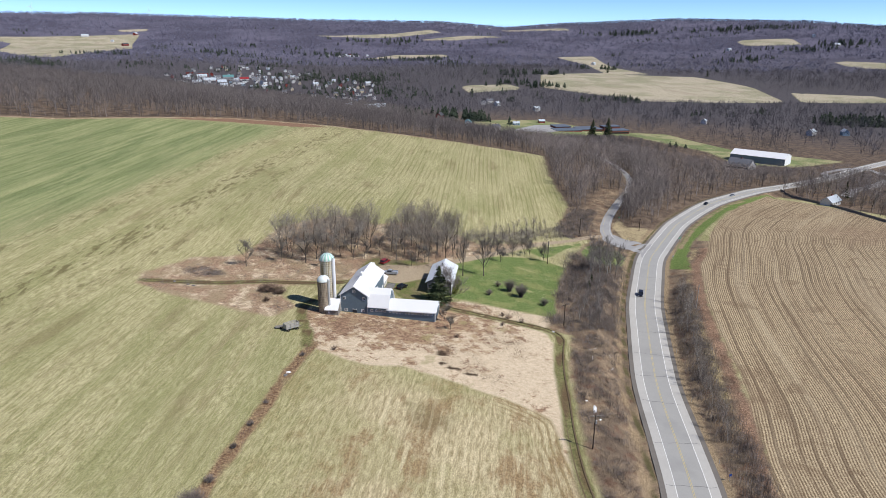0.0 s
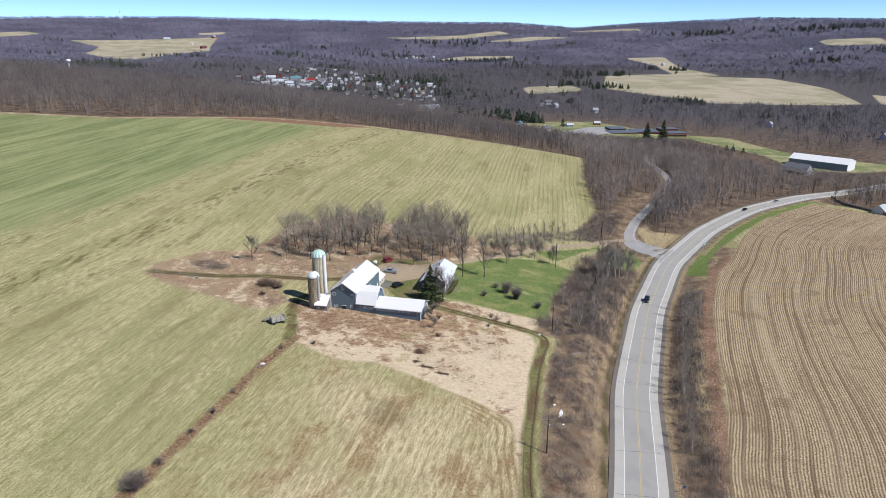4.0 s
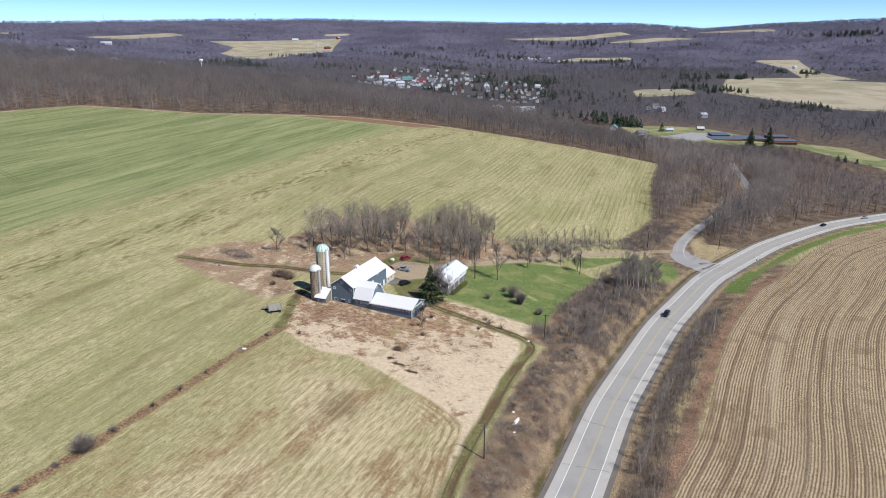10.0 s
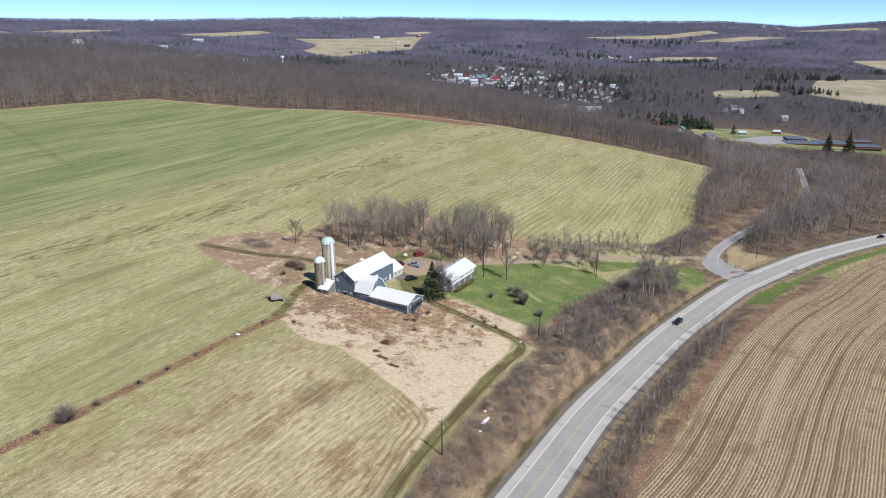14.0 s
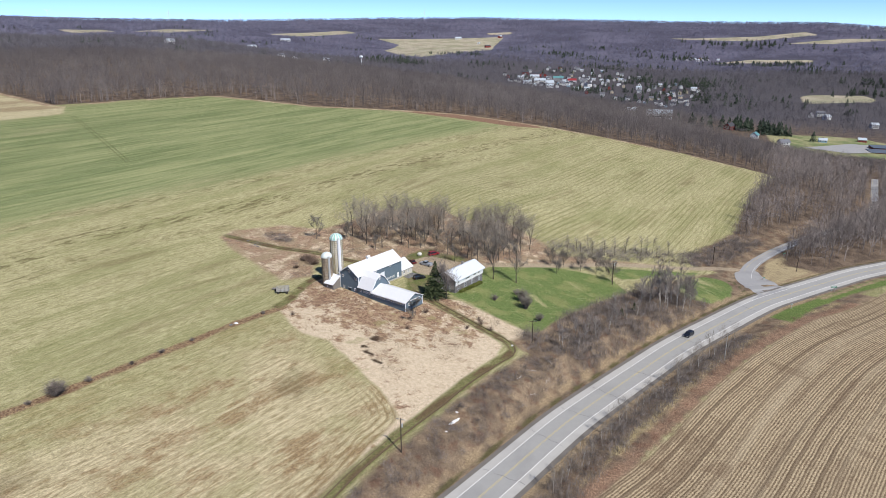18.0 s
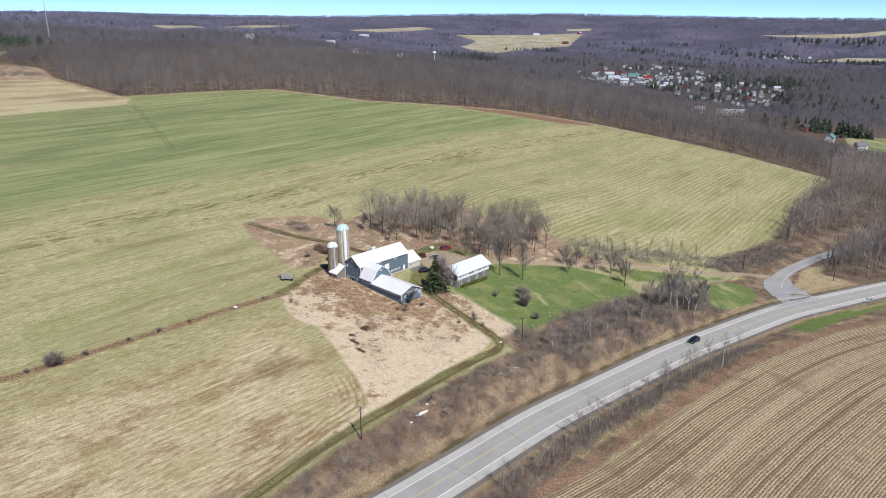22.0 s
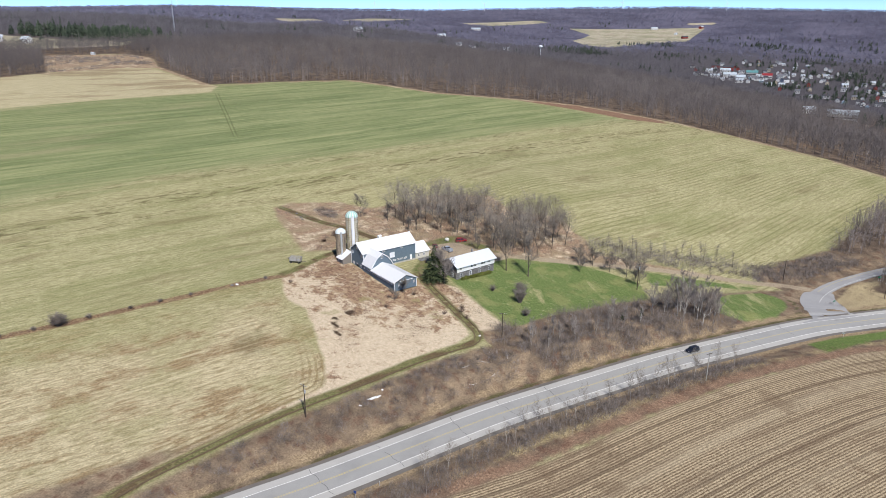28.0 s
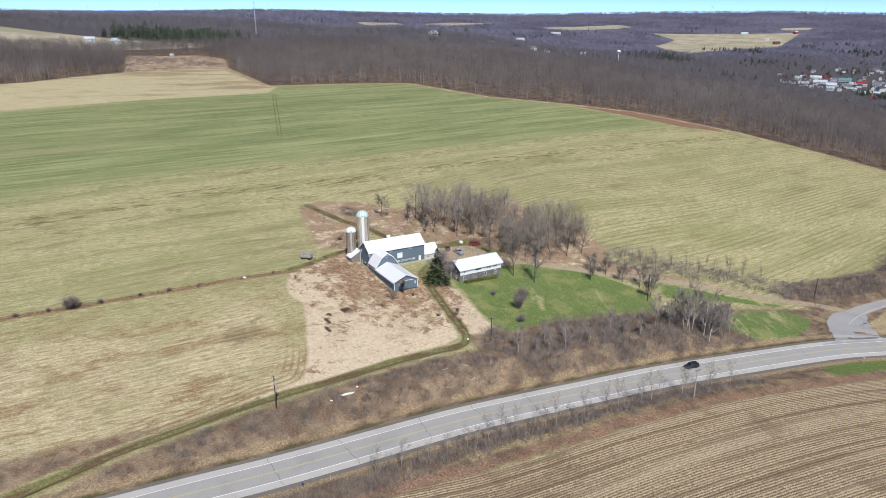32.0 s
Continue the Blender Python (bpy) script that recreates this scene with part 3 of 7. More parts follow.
def asphalt(name, a, b, patch):
    m = Mat(name, 0.85, spec=0.3)
    c = m.mix(m.noise(0.5, 5), a, b)
    c = m.mix(m.calc("MULTIPLY", m.step(m.noise(0.09, 4), 0.5, 0.7), 0.5), c, patch)
    c = m.mix(m.calc("MULTIPLY", m.step(m.noise(9, 2), 0.4, 0.7), 0.25), c, tuple(0.7 * x for x in a[:3]) + (1,))
    return m.done(c, m.noise(14, 2), 0.01)


TARMAC = asphalt("worn_asphalt", rgb(164, 162, 157), rgb(178, 175, 169), rgb(154, 152, 148))
SHOULDER = asphalt("shoulder_asphalt", rgb(186, 182, 174), rgb(199, 195, 187), rgb(174, 170, 163))
GRIT = asphalt("shoulder_grit", rgb(112, 106, 100), rgb(136, 128, 118), rgb(100, 95, 88))
SIDE_TARMAC = asphalt("side_road_asphalt", rgb(160, 158, 156), rgb(176, 173, 170), rgb(150, 148, 146))
RUT = plain("bare_rut_earth", rgb(112, 94, 68), 0.95, vary=0.3, scale=0.9)
WHITE_LINE = plain("white_road_paint", rgb(236, 234, 228), 0.7, vary=0.1, scale=0.8)
YELLOW_LINE = plain("faded_yellow_road_paint", rgb(206, 188, 132), 0.7, vary=0.15, scale=0.8)
CRACK = plain("crack_sealer", rgb(112, 112, 112), 0.6, vary=0.1)
BARK = bark_like("grey_bark", rgb(96, 87, 79), rgb(132, 121, 111), soft=0.0)
TWIG = bark_like("bare_twigs", rgb(118, 111, 102), rgb(150, 142, 131))
GROVE_TWIG = bark_like("grove_twigs", rgb(134, 124, 113), rgb(168, 158, 146), soft=0.75)
WOODS = bark_like("woods_twigs", rgb(78, 72, 72), rgb(134, 125, 122), True, 0.7, rgb(104, 96, 94), True)
EDGE_WOODS = bark_like("edge_woods_twigs", rgb(98, 89, 85), rgb(166, 154, 148), True, 0.75, rgb(130, 119, 114), True)
# aerial haze put into the twig colours: cooler grey-violet the farther off
HAZED_WOODS = bark_like("haze_tinted_woods_twigs", rgb(68, 66, 70), rgb(122, 117, 122), True, 0.6, rgb(104, 100, 106), True)
HAZED_DISTANT = bark_like("haze_tinted_distant_twigs", rgb(88, 87, 106), rgb(136, 134, 154), True, 0.6, rgb(110, 106, 122), True)
BRUSH = bark_like("brush_stems", rgb(106, 96, 90), rgb(168, 156, 148), True)
BRAMBLE = bark_like("bramble_stems", rgb(112, 91, 79), rgb(164, 141, 120), True)
RUST = bark_like("rusty_weed_stems", rgb(124, 97, 81), rgb(174, 146, 121), True)
STRAW = bark_like("straw_stems", rgb(180, 156, 118), rgb(214, 194, 156), True)
BIRCH = plain("pale_birch_bark", rgb(194, 186, 176), 0.8, vary=0.2)
BIRCH_TWIG = bark_like("pale_birch_twigs", rgb(130, 120, 113), rgb(166, 156, 149))
NEEDLE = bark_like("conifer_needles", rgb(60, 72, 48), rgb(100, 110, 70), True, 0.3)
# far needles: green shifted towards blue-grey, haze painted in as colour
HAZED_NEEDLE = bark_like("haze_tinted_needles", rgb(58, 70, 58), rgb(100, 112, 90), True, 0.5, None, True)
EVERGREEN = bark_like("yellow_green_shrub_leaves", rgb(96, 104, 40), rgb(134, 138, 62), True)


# ---- mesh helpers ----
def mesh_of(name, verts, faces, mat=None, smooth=False):
    """A mesh from arrays: vertices (n, 3) and triangles or quads (m, 3 or 4)."""
    verts, faces = np.asarray(verts, np.float32), np.asarray(faces, np.int32)
    me = bpy.data.meshes.new(name)
    n, k = faces.shape
    me.vertices.add(len(verts)), me.loops.add(n * k), me.polygons.add(n)
    me.vertices.foreach_set("co", verts.ravel())
    me.loops.foreach_set("vertex_index", faces.ravel())
    me.polygons.foreach_set("loop_start", np.arange(n, dtype=np.int32) * k)
    me.polygons.foreach_set("use_smooth", np.full(n, smooth))
    me.update(calc_edges=True)
    if mat:
        me.materials.append(mat)
    return me


def part(name, bm, material, parent, label=""):
    """Links a bmesh (or a mesh) as one object under a thing or a part."""
    if isinstance(bm, bpy.types.Mesh):
        me = bm
    else:
        me = bpy.data.meshes.new(name)
        bmesh.ops.recalc_face_normals(bm, faces=bm.faces)
        bm.to_mesh(me)
        bm.free()
        me.materials.append(material)
    ob = new(name, me)
    ob.parent = parent
    return tagged(ob, label)


def thing(name, m, label, category, group=""):
    ob = new(name)
    ob.matrix_basis = m
    return tagged(ob, label, category, group)


def box(bm, x0, x1, y0, y1, z0, z1, bevel=0.0):
    r = bmesh.ops.create_cube(bm, size=1.0)
    for v in r["verts"]:
        v.co = Vector(((x0 + x1) / 2 + v.co.x * (x1 - x0), (y0 + y1) / 2 + v.co.y * (y1 - y0), (z0 + z1) / 2 + v.co.z * (z1 - z0)))
    if bevel:
        bmesh.ops.bevel(bm, geom=list({e for v in r["verts"] for e in v.link_edges}), offset=bevel, segments=1, affect="EDGES")
    return bm


def boxed(*args, **kw):
    return box(bmesh.new(), *args, **kw)


def tube(bm, a, b, r0, r1, seg=10, caps=True):
    a, b = Vector(a), Vector(b)
    r = bmesh.ops.create_cone(bm, segments=seg, radius1=r0, radius2=r1, depth=(b - a).length, cap_ends=caps)
    m = Matrix.Translation((a + b) / 2) @ (b - a).to_track_quat("Z", "Y").to_matrix().to_4x4()
    bmesh.ops.transform(bm, matrix=m, verts=r["verts"])
    return bm


def prism(bm, outline, axis, lo, hi):
    """Pulls an outline of (across, z) along x or y."""
    ends = []
    for s in (lo, hi):
        ends.append([bm.verts.new((s, a, z) if axis == "x" else (a, s, z)) for a, z in outline])
    bm.faces.new(ends[0]), bm.faces.new(ends[1][::-1])
    n = len(outline)
    for i in range(n):
        bm.faces.new((ends[0][i], ends[0][(i + 1) % n], ends[1][(i + 1) % n], ends[1][i]))
    return bm


def spread(lo, a, b, hi, fine, grow):
    """Grid lines: even between a and b, wider and wider out to lo and hi."""
    out = list(np.arange(a, b + 0.01, fine))
    step, v = fine, b
    while v < hi:
        step = min(step * grow, 48)
        v += step
        out.append(v)
    step, v = fine, a
    while v > lo:
        step = min(step * grow, 48)
        v -= step
        out.insert(0, v)
    return np.array(out)


# ---- the ground, one sheet out to the horizon ----
gx, gy = spread(-4700, -110, 150, 4000, 2.5, 1.035), spread(-1800, 80, 420, 4750, 2.5, 1.035)
GX, GY = [a.ravel() for a in np.meshgrid(gx, gy)]
GZ = ground(GX, GY)
nx, ny = len(gx), len(gy)
quad = (np.arange(ny - 1)[:, None] * nx + np.arange(nx - 1)[None, :]).ravel()
ground_mesh = mesh_of("ground", np.stack([GX, GY, GZ], 1), np.stack([quad, quad + 1, quad + nx + 1, quad + nx], 1), GROUND, True)


def field_of(name, values):
    ground_mesh.attributes.new(name, "FLOAT", "POINT").data.foreach_set("value", np.clip(values, -60, 400).astype(np.float32))


road_gap, road_side, road_way = gap(GX, GY, ROAD, 150)
side_gap = gap(GX, GY, SIDE, 150)[0]
lane_gap = gap(GX, GY, LANE, 150)[0]
open_d = open_land(GX, GY)
stub_d = inside(GX, GY, STUBBLE)
field_of("near_meadow", np.minimum(inside(GX, GY, [(-37, 183), (-49, 112), (-56, 40), (-60, -100), (34, -100), (32.5, 100)] + HAY_EDGE[::-1]), 40))
field_of("green", inside(GX, GY, GREEN))
field_of("northeast", np.minimum(np.minimum(GX + 60, 150.0), GY - 300))
field_of("pale", inside(GX, GY, PALE))
field_of("island", inside(GX, GY, ISLAND))
field_of("brown", inside(GX, GY, BROWN))
field_of("weeds", np.maximum(np.maximum(inside(GX, GY, WEEDS), inside(GX, GY, SCRUB)), np.where((GY > 470) & (GX < 60) | (GX < -250), 3.5 - np.abs(open_d - 2), -9)))
field_of("lot", np.maximum(inside(GX, GY, LOT), inside(GX, GY, [(8, 215), (36, 208), (41, 217), (24, 221), (8, 225), (-2, 222)])))
field_of("yard", inside(GX, GY, YARD))
field_of("lawn", np.maximum(np.maximum(inside(GX, GY, LAWN), inside(GX, GY, LAWN_EAST)), inside(GX, GY, LAWN_STRIP)))
field_of("verge", np.minimum(inside(GX, GY, VERGE), road_gap - 9))
west = np.where(road_side < 0, np.minimum(26 - road_gap, lane_gap - 2.5), 24 - road_gap)
west = np.where((GY > 205) & (road_side < 0), np.minimum(34 - road_gap, 420 - GY), west)
west = np.where(GY > 345, np.maximum(16 - road_gap, 24 - side_gap), west)
field_of("scrub", np.minimum(np.where(stub_d > 0, -stub_d, west), 60))
field_of("bank", np.where((road_side < 0) | (GY > 330), 1.0 - np.abs(road_gap - 10.4), 9.0 - road_gap))
field_of("ditch", np.maximum(np.where(road_side < 0, 0.9 - np.abs(road_gap - 8.6), -5), 1.0 - gap(GX, GY, np.array([(81.5, 337.0), (86.9, 334.6), (91.5, 326.2), (92.5, 318.0), (89.5, 303.6), (84.0, 294.0)]), 60)[0]))
field_of("stubble", stub_d)
field_of("rust_band", np.where((road_side > 0) & (GY < 335), 1.7 - np.abs(stub_d + 2.2), -9))
field_of("dry_band", np.where((road_side > 0) & (GY < 335), np.minimum(-stub_d - 5.5, road_gap - 16.5), -9))
field_of("hollow", inside(GX, GY, HOLLOW))
# how far off, for the haze tint in the woods floor
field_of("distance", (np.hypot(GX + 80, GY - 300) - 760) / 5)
field_of("barnside", 15 - gap(GX, GY, np.array([(-34.0, 202.0), (-30.0, 206.0), (-20.0, 205.0), (-2.0, 203.0), (2.0, 208.0)]))[0])
row_gap, row_side, _way = gap(GX, GY, along([(60, -200), (68, 60), (76, 132), (87, 171), (96, 216), (111, 272), (131, 320), (164, 392), (233, 480), (300, 560)], 8))
field_of("row", row_gap * row_side)
field_of("along_row", _way * 0.2)
field_of("woods", -open_d)
far_d = np.full(GX.shape, -60.0)
for plot in FAR_FIELDS:
    far_d = np.maximum(far_d, inside(GX, GY, plot))
field_of("far_field", far_d)
field_of("far_lawn", inside(GX, GY, SCHOOL_GROUNDS))
field_of("hedge", 1.6 - gap(GX, GY, FENCE, 60)[0])
field_of("damp", np.maximum(26 - gap(GX, GY, FENCE, 60)[0], 16 - gap(GX, GY, np.array([(-37.0, 181.0), (-10.0, 174.0), (6.0, 167.0)]), 60)[0]))
tracks = np.minimum(np.minimum(lane_gap, gap(GX, GY, WEST_TRACK, 60)[0]), gap(GX, GY, YARD_TRACK, 60)[0])
field_of("lane", 1.8 - tracks)
field_of("rut", np.maximum(0.5 - np.abs(tracks - 0.95), 0.2 - np.abs(gap(GX, GY, NORTH_TRACK, 60)[0] - 0.9)))
field_of("gravel", np.maximum(2.0 - gap(GX, GY, DRIVE, 60)[0], inside(GX, GY, PARKING)))
field_of("mud", np.maximum(1.7 - np.hypot((GX - 0.4) / 1.5, GY - 183.5), 1.1 - gap(GX, GY, np.array([(0.2, 177.0), (5.3, 174.0), (9.5, 172.0)]))[0]))
tagged(new("ground", ground_mesh), "rolling farmland of hay meadow, stubble and weeds", "ground", kind="structure")


def lay(x, y):
    """Height of the ground mesh at one place."""
    return float(ground(np.array([x]), np.array([y]))[0])


# ---- roads ----
def ribbon(name, line, lo, hi, lift, mat, parent, label="", kind="", first=0.0, last=1e9):
    """A strip along a line, from lo to hi metres across it, draped at road level."""
    p = line
    d = np.gradient(p, axis=0)
    d /= np.linalg.norm(d, axis=1)[:, None]
    run = np.r_[0, np.cumsum(np.linalg.norm(np.diff(p, axis=0), axis=1))]
    keep = (run >= first) & (run <= last)
    p, d = p[keep], d[keep]
    right = np.stack([d[:, 1], -d[:, 0]], 1)
    mid = ground(p[:, 0], p[:, 1]) + lift
    a, b = p + right * lo, p + right * hi
    v = np.vstack([np.c_[a, mid], np.c_[b, mid], np.c_[a, mid - 0.25], np.c_[b, mid - 0.25]])
    n = len(p)
    i = np.arange(n - 1)
    f = np.vstack([np.stack([i + n, i + n + 1, i + 1, i], 1), np.stack([i, i + 1, i + 1 + 2 * n, i + 2 * n], 1), np.stack([i + n + 1, i + n, i + 3 * n, i + 3 * n + 1], 1)])
    ob = new(name, mesh_of(name, v, f, mat))
    ob.parent = parent
    return tagged(ob, label, kind=kind)


main_road = tagged(new("road"), "two-lane grey highway with pale shoulders, curving past the fields", "road", kind="structure")
ribbon("gravel_shoulder", ROAD, -7.3, 7.3, 0.06, GRIT, main_road, "dark loose gravel edge")
ribbon("paved_shoulder", ROAD, -6.0, 6.0, 0.10, SHOULDER, main_road, "pale paved shoulder")
ribbon("lane_surface", ROAD, -3.75, 3.75, 0.115, TARMAC, main_road, "worn grey asphalt lanes")
ribbon("edge_line", ROAD, -3.78, -3.6, 0.125, WHITE_LINE, main_road, "white painted edge line")
ribbon("edge_line", ROAD, 3.6, 3.78, 0.125, WHITE_LINE, main_road, "white painted edge line")
ribbon("centre_line", ROAD, -0.22, -0.09, 0.125, YELLOW_LINE, main_road, "faded double yellow line")
ribbon("centre_line", ROAD, 0.09, 0.22, 0.125, YELLOW_LINE, main_road, "faded double yellow line")
side_road = tagged(new("side_road"), "narrow old asphalt road curling off from the highway", "road", kind="structure")
ribbon("lane_surface", SIDE, -4.2, 4.2, 0.09, SIDE_TARMAC, side_road, first=2.0)
ribbon("edge_line", SIDE, -3.4, -3.28, 0.10, WHITE_LINE, side_road, first=14.0)
ribbon("edge_line", SIDE, 3.28, 3.4, 0.10, WHITE_LINE, side_road, first=14.0)
ribbon("centre_line", SIDE, -0.08, 0.08, 0.10, YELLOW_LINE, side_road, first=20.0)


# wheel ruts worn into the farm tracks
farm_tracks = tagged(new("farm_track"), "grassy farm lane with two bare brown wheel ruts", "track", kind="structure")
for line, half, wide in ((LANE, 0.95, 0.42), (WEST_TRACK, 0.9, 0.36)):
    for s in (-1, 1):
        ribbon("wheel_rut", line, s * half - wide / 2, s * half + wide / 2, 0.09, RUT, farm_tracks)

# ---- trees ----
rng = np.random.default_rng(7)


def sticks_mesh(name, a, b, r0, r1, mat):
    """Tapered three-sided sticks from points a to points b."""
    a, b = np.asarray(a, float), np.asarray(b, float)
    r0, r1 = np.asarray(r0, float)[:, None], np.asarray(r1, float)[:, None]
    d = b - a
    d /= np.linalg.norm(d, axis=1)[:, None] + 1e-9
    u = np.cross(d, np.where(np.abs(d[:, 2:3]) > 0.9, [[1.0, 0, 0]], [[0, 0, 1.0]]))
    u /= np.linalg.norm(u, axis=1)[:, None] + 1e-9
    w = np.cross(d, u)
    rings = []
    for p, r in ((a, r0), (b, r1)):
        for k in range(3):
            c, s = math.cos(k * 2.0944), math.sin(k * 2.0944)
            rings.append(p + (u * c + w * s) * r)
    v = np.stack(rings, 1).reshape(-1, 3)
    i = np.arange(len(a))[:, None] * 6
    f = np.concatenate([i + np.array([[k, (k + 1) % 3, 3 + (k + 1) % 3, 3 + k]]) for k in range(3)], 1).reshape(-1, 4)
    return mesh_of(name, v, f, mat)


def blades(a, b, width, spin):
    """Thin three-cornered twigs from a to b: vertices and faces."""
    d = b - a
    u = np.cross(d, spin)
    u /= np.linalg.norm(u, axis=1)[:, None] + 1e-9
    v = np.stack([a - u * width[:, None] / 2, a + u * width[:, None] / 2, b], 1).reshape(-1, 3)
    return v, np.arange(len(v)).reshape(-1, 3)


def grow(r, height, spread_k=0.55, bole=0.22, levels=4, kids=(10, 6, 5, 3), wide=1.0, girth=1.0, rise=0.95):
    """Branches of a bare broadleaf tree, level by level: lists of (start, end, radius, radius, level)."""
    out = []

    def branch(p, d, length, rad, level):
        n = 3 if level < 2 else (2 if level == 2 else 1)
        pts, cur, way = [p], p, d
        for i in range(n):
            way = way + r.normal(0, 0.16 if level else 0.07, 3) + np.array([0, 0, 0.10 if level else 0])
            way /= np.linalg.norm(way)
            nxt = cur + way * length / n
            out.append((cur, nxt, rad * (1 - 0.75 * i / n), rad * (1 - 0.75 * (i + 1) / n), level))
            pts.append(nxt)
            cur = nxt
        if level >= levels:
            return
        for k in range(kids[level]):
            t = (bole + (1 - bole) * (k + r.random()) / kids[level]) if level == 0 else 0.2 + 0.8 * (k + r.random()) / kids[level]
            j = min(n - 1, int(t * n))
            q = pts[j] + (pts[j + 1] - pts[j]) * (t * n - j)
            az, up = r.random() * 6.283, (rise + 0.6 * t if level == 0 else 0.6) + r.normal(0, 0.15)
            side = np.array([math.cos(az), math.sin(az), up])
            side = side / np.linalg.norm(side) + (way * 0.7 if level else 0)
            side /= np.linalg.norm(side)
            branch(q, side, length * (spread_k if level else spread_k * (1.15 - 0.5 * t) * wide) * r.uniform(0.8, 1.15), max(0.012, rad * 0.45 * (1.1 - 0.5 * t)), level + 1)

    branch(np.zeros(3), np.array([0, 0, 1.0]), height * 0.82, (height * 0.015 + 0.02) * girth, 0)
    return out


def bare_tree(name, r, height, label, group="", bark=None, twig=None, fuzz=0.04, **kw):
    """One bare tree as a thing with trunk, limbs and a crown of twigs."""
    wood = grow(r, height, **kw)
    ob = thing(name, Matrix(), label, "tree", group)
    low = [w for w in wood if w[4] <= 1]
    a, b, r0, r1 = [np.array([w[i] for w in low]) for i in range(4)]
    part("trunk", sticks_mesh("trunk", a, b, r0, r1, bark or BARK), None, ob)
    a, b, r0, r1 = [np.array([w[i] for w in wood if w[4] >= 2]) for i in range(4)]
    thick = np.array([2.2 * fuzz if w[4] == 2 else fuzz for w in wood if w[4] >= 2])
    i = np.repeat(np.arange(len(a)), 2)
    a, b = a[i], b[i] + r.normal(0, 0.16, (len(i), 3))
    v, f = blades(a, b + (b - a) * 0.3, thick[i], r.normal(0, 1, (len(a), 3)))
    part("crown", mesh_of("crown", v, f, twig or TWIG), None, ob)
    return ob


def plant(proto, spots, scales, turn=None):
    """The first spot takes the tree itself, the others take copies."""
    for i, ((x, y), s) in enumerate(zip(spots, scales)):
        m = Matrix.Translation((x, y, lay(x, y) - 0.05)) @ Matrix.Rotation(i * 2.4 + x, 4, "Z") @ Matrix.Scale(s, 4)
        if i == 0:
            proto.matrix_basis = m
        else:
            copy = copy_thing(proto, m)
            copy.matrix_basis = m


def toned(me, tone):
    """Gives each tree of a joined mesh its own shade of twig."""
    me.attributes.new("tone", "FLOAT", "POINT").data.foreach_set("value", np.asarray(tone, np.float32))
    return me


def woods_mesh(name, x, y, height, twigs, width, mat, trunk=0.3, crown=0.3, limbs=6, foot=0.26, long=1.0, r=rng):
    """Many bare trees in one mesh: a bole, rising limbs and a rounded crown of twigs each."""
    n = len(x)
    base = np.stack([x, y, ground(x, y)], 1)
    shade = r.random(n)
    slim = crown * r.uniform(0.75, 1.2, n)
    vs, tones = [], []

    def add(i, a, b, w):
        vs.append(blades(a, b, w, r.normal(0, 1, (len(i), 3)))[0])
        tones.append(np.repeat(shade[i], 3))

    def ball(i):
        """Places in the crown of tree i: an egg standing on the bole."""
        d = r.normal(0, 1, (len(i), 3))
        d /= np.linalg.norm(d, axis=1)[:, None]
        d *= (r.random(len(i)) ** 0.4)[:, None]
        h = height[i]
        return base[i] + np.stack([d[:, 0] * slim[i] * h, d[:, 1] * slim[i] * h, h * ((0.98 + foot) / 2 + (0.98 - foot) / 2 * d[:, 2])], 1)

    if trunk:
        i = np.repeat(np.arange(n), 2)
        top = base[i] + np.c_[r.normal(0, 0.03, (2 * n, 2)) * height[i][:, None], height[i] * 0.85]
        add(i, base[i], top, np.full(2 * n, trunk) * height[i] / 14)
    if limbs:
        i = np.repeat(np.arange(n), limbs)
        a = base[i] + np.c_[np.zeros((len(i), 2)), height[i] * r.uniform(0.2, 0.6, len(i))]
        add(i, a, ball(i) + np.c_[np.zeros((len(i), 2)), height[i] * 0.04], np.full(len(i), width * 1.1) * height[i] / 14)
    i = np.repeat(np.arange(n), twigs)
    a = ball(i)
    out = a - (base[i] + np.c_[np.zeros((len(i), 2)), height[i] * 0.3])
    out /= np.linalg.norm(out, axis=1)[:, None] + 1e-9
    out = out + r.normal(0, 0.6, out.shape) + np.array([0, 0, 0.1])
    add(i, a, a + out * (long * height[i] * r.uniform(0.07, 0.17, len(i)))[:, None], width * (0.6 + 0.8 * r.random(len(i))) * height[i] / 14)
    v = np.vstack(vs)
    return toned(mesh_of(name, v, np.arange(len(v)).reshape(-1, 3), mat), np.concatenate(tones))


def brush_mesh(name, x, y, height, stems, width, mat, lean=0.55, r=rng, sprawl=0.0):
    """Thickets: stems that fan out from the ground."""
    n, N = len(x), len(x) * stems
    i = np.repeat(np.arange(n), stems)
    h = height[i]
    base = np.stack([x, y, ground(x, y) - 0.05], 1)[i]
    a = base + np.c_[r.normal(0, 1, (N, 2)) * (0.22 * h + sprawl)[:, None], np.zeros(N)]
    lift = r.random(N) * 0.45 * (r.random(N) > 0.5)
    az, k = r.random(N) * 6.283, lean * r.random(N) ** 0.7
    d = np.stack([np.cos(az) * k, np.sin(az) * k, 1 - 0.35 * k], 1) * (h * (0.45 + 0.55 * r.random(N)))[:, None]
    a = a + d * lift[:, None]
    v, f = blades(a, a + d * (1 - lift[:, None]) + r.normal(0, 0.08, (N, 3)) * h[:, None], width * (0.6 + 0.8 * r.random(N)), r.normal(0, 1, (N, 3)))
    return mesh_of(name, v, f, mat)


def scatter(n, x0, x1, y0, y1, test, r=rng):
    x, y = r.uniform(x0, x1, n), r.uniform(y0, y1, n)
    k = test(x, y)
    return x[k], y[k]


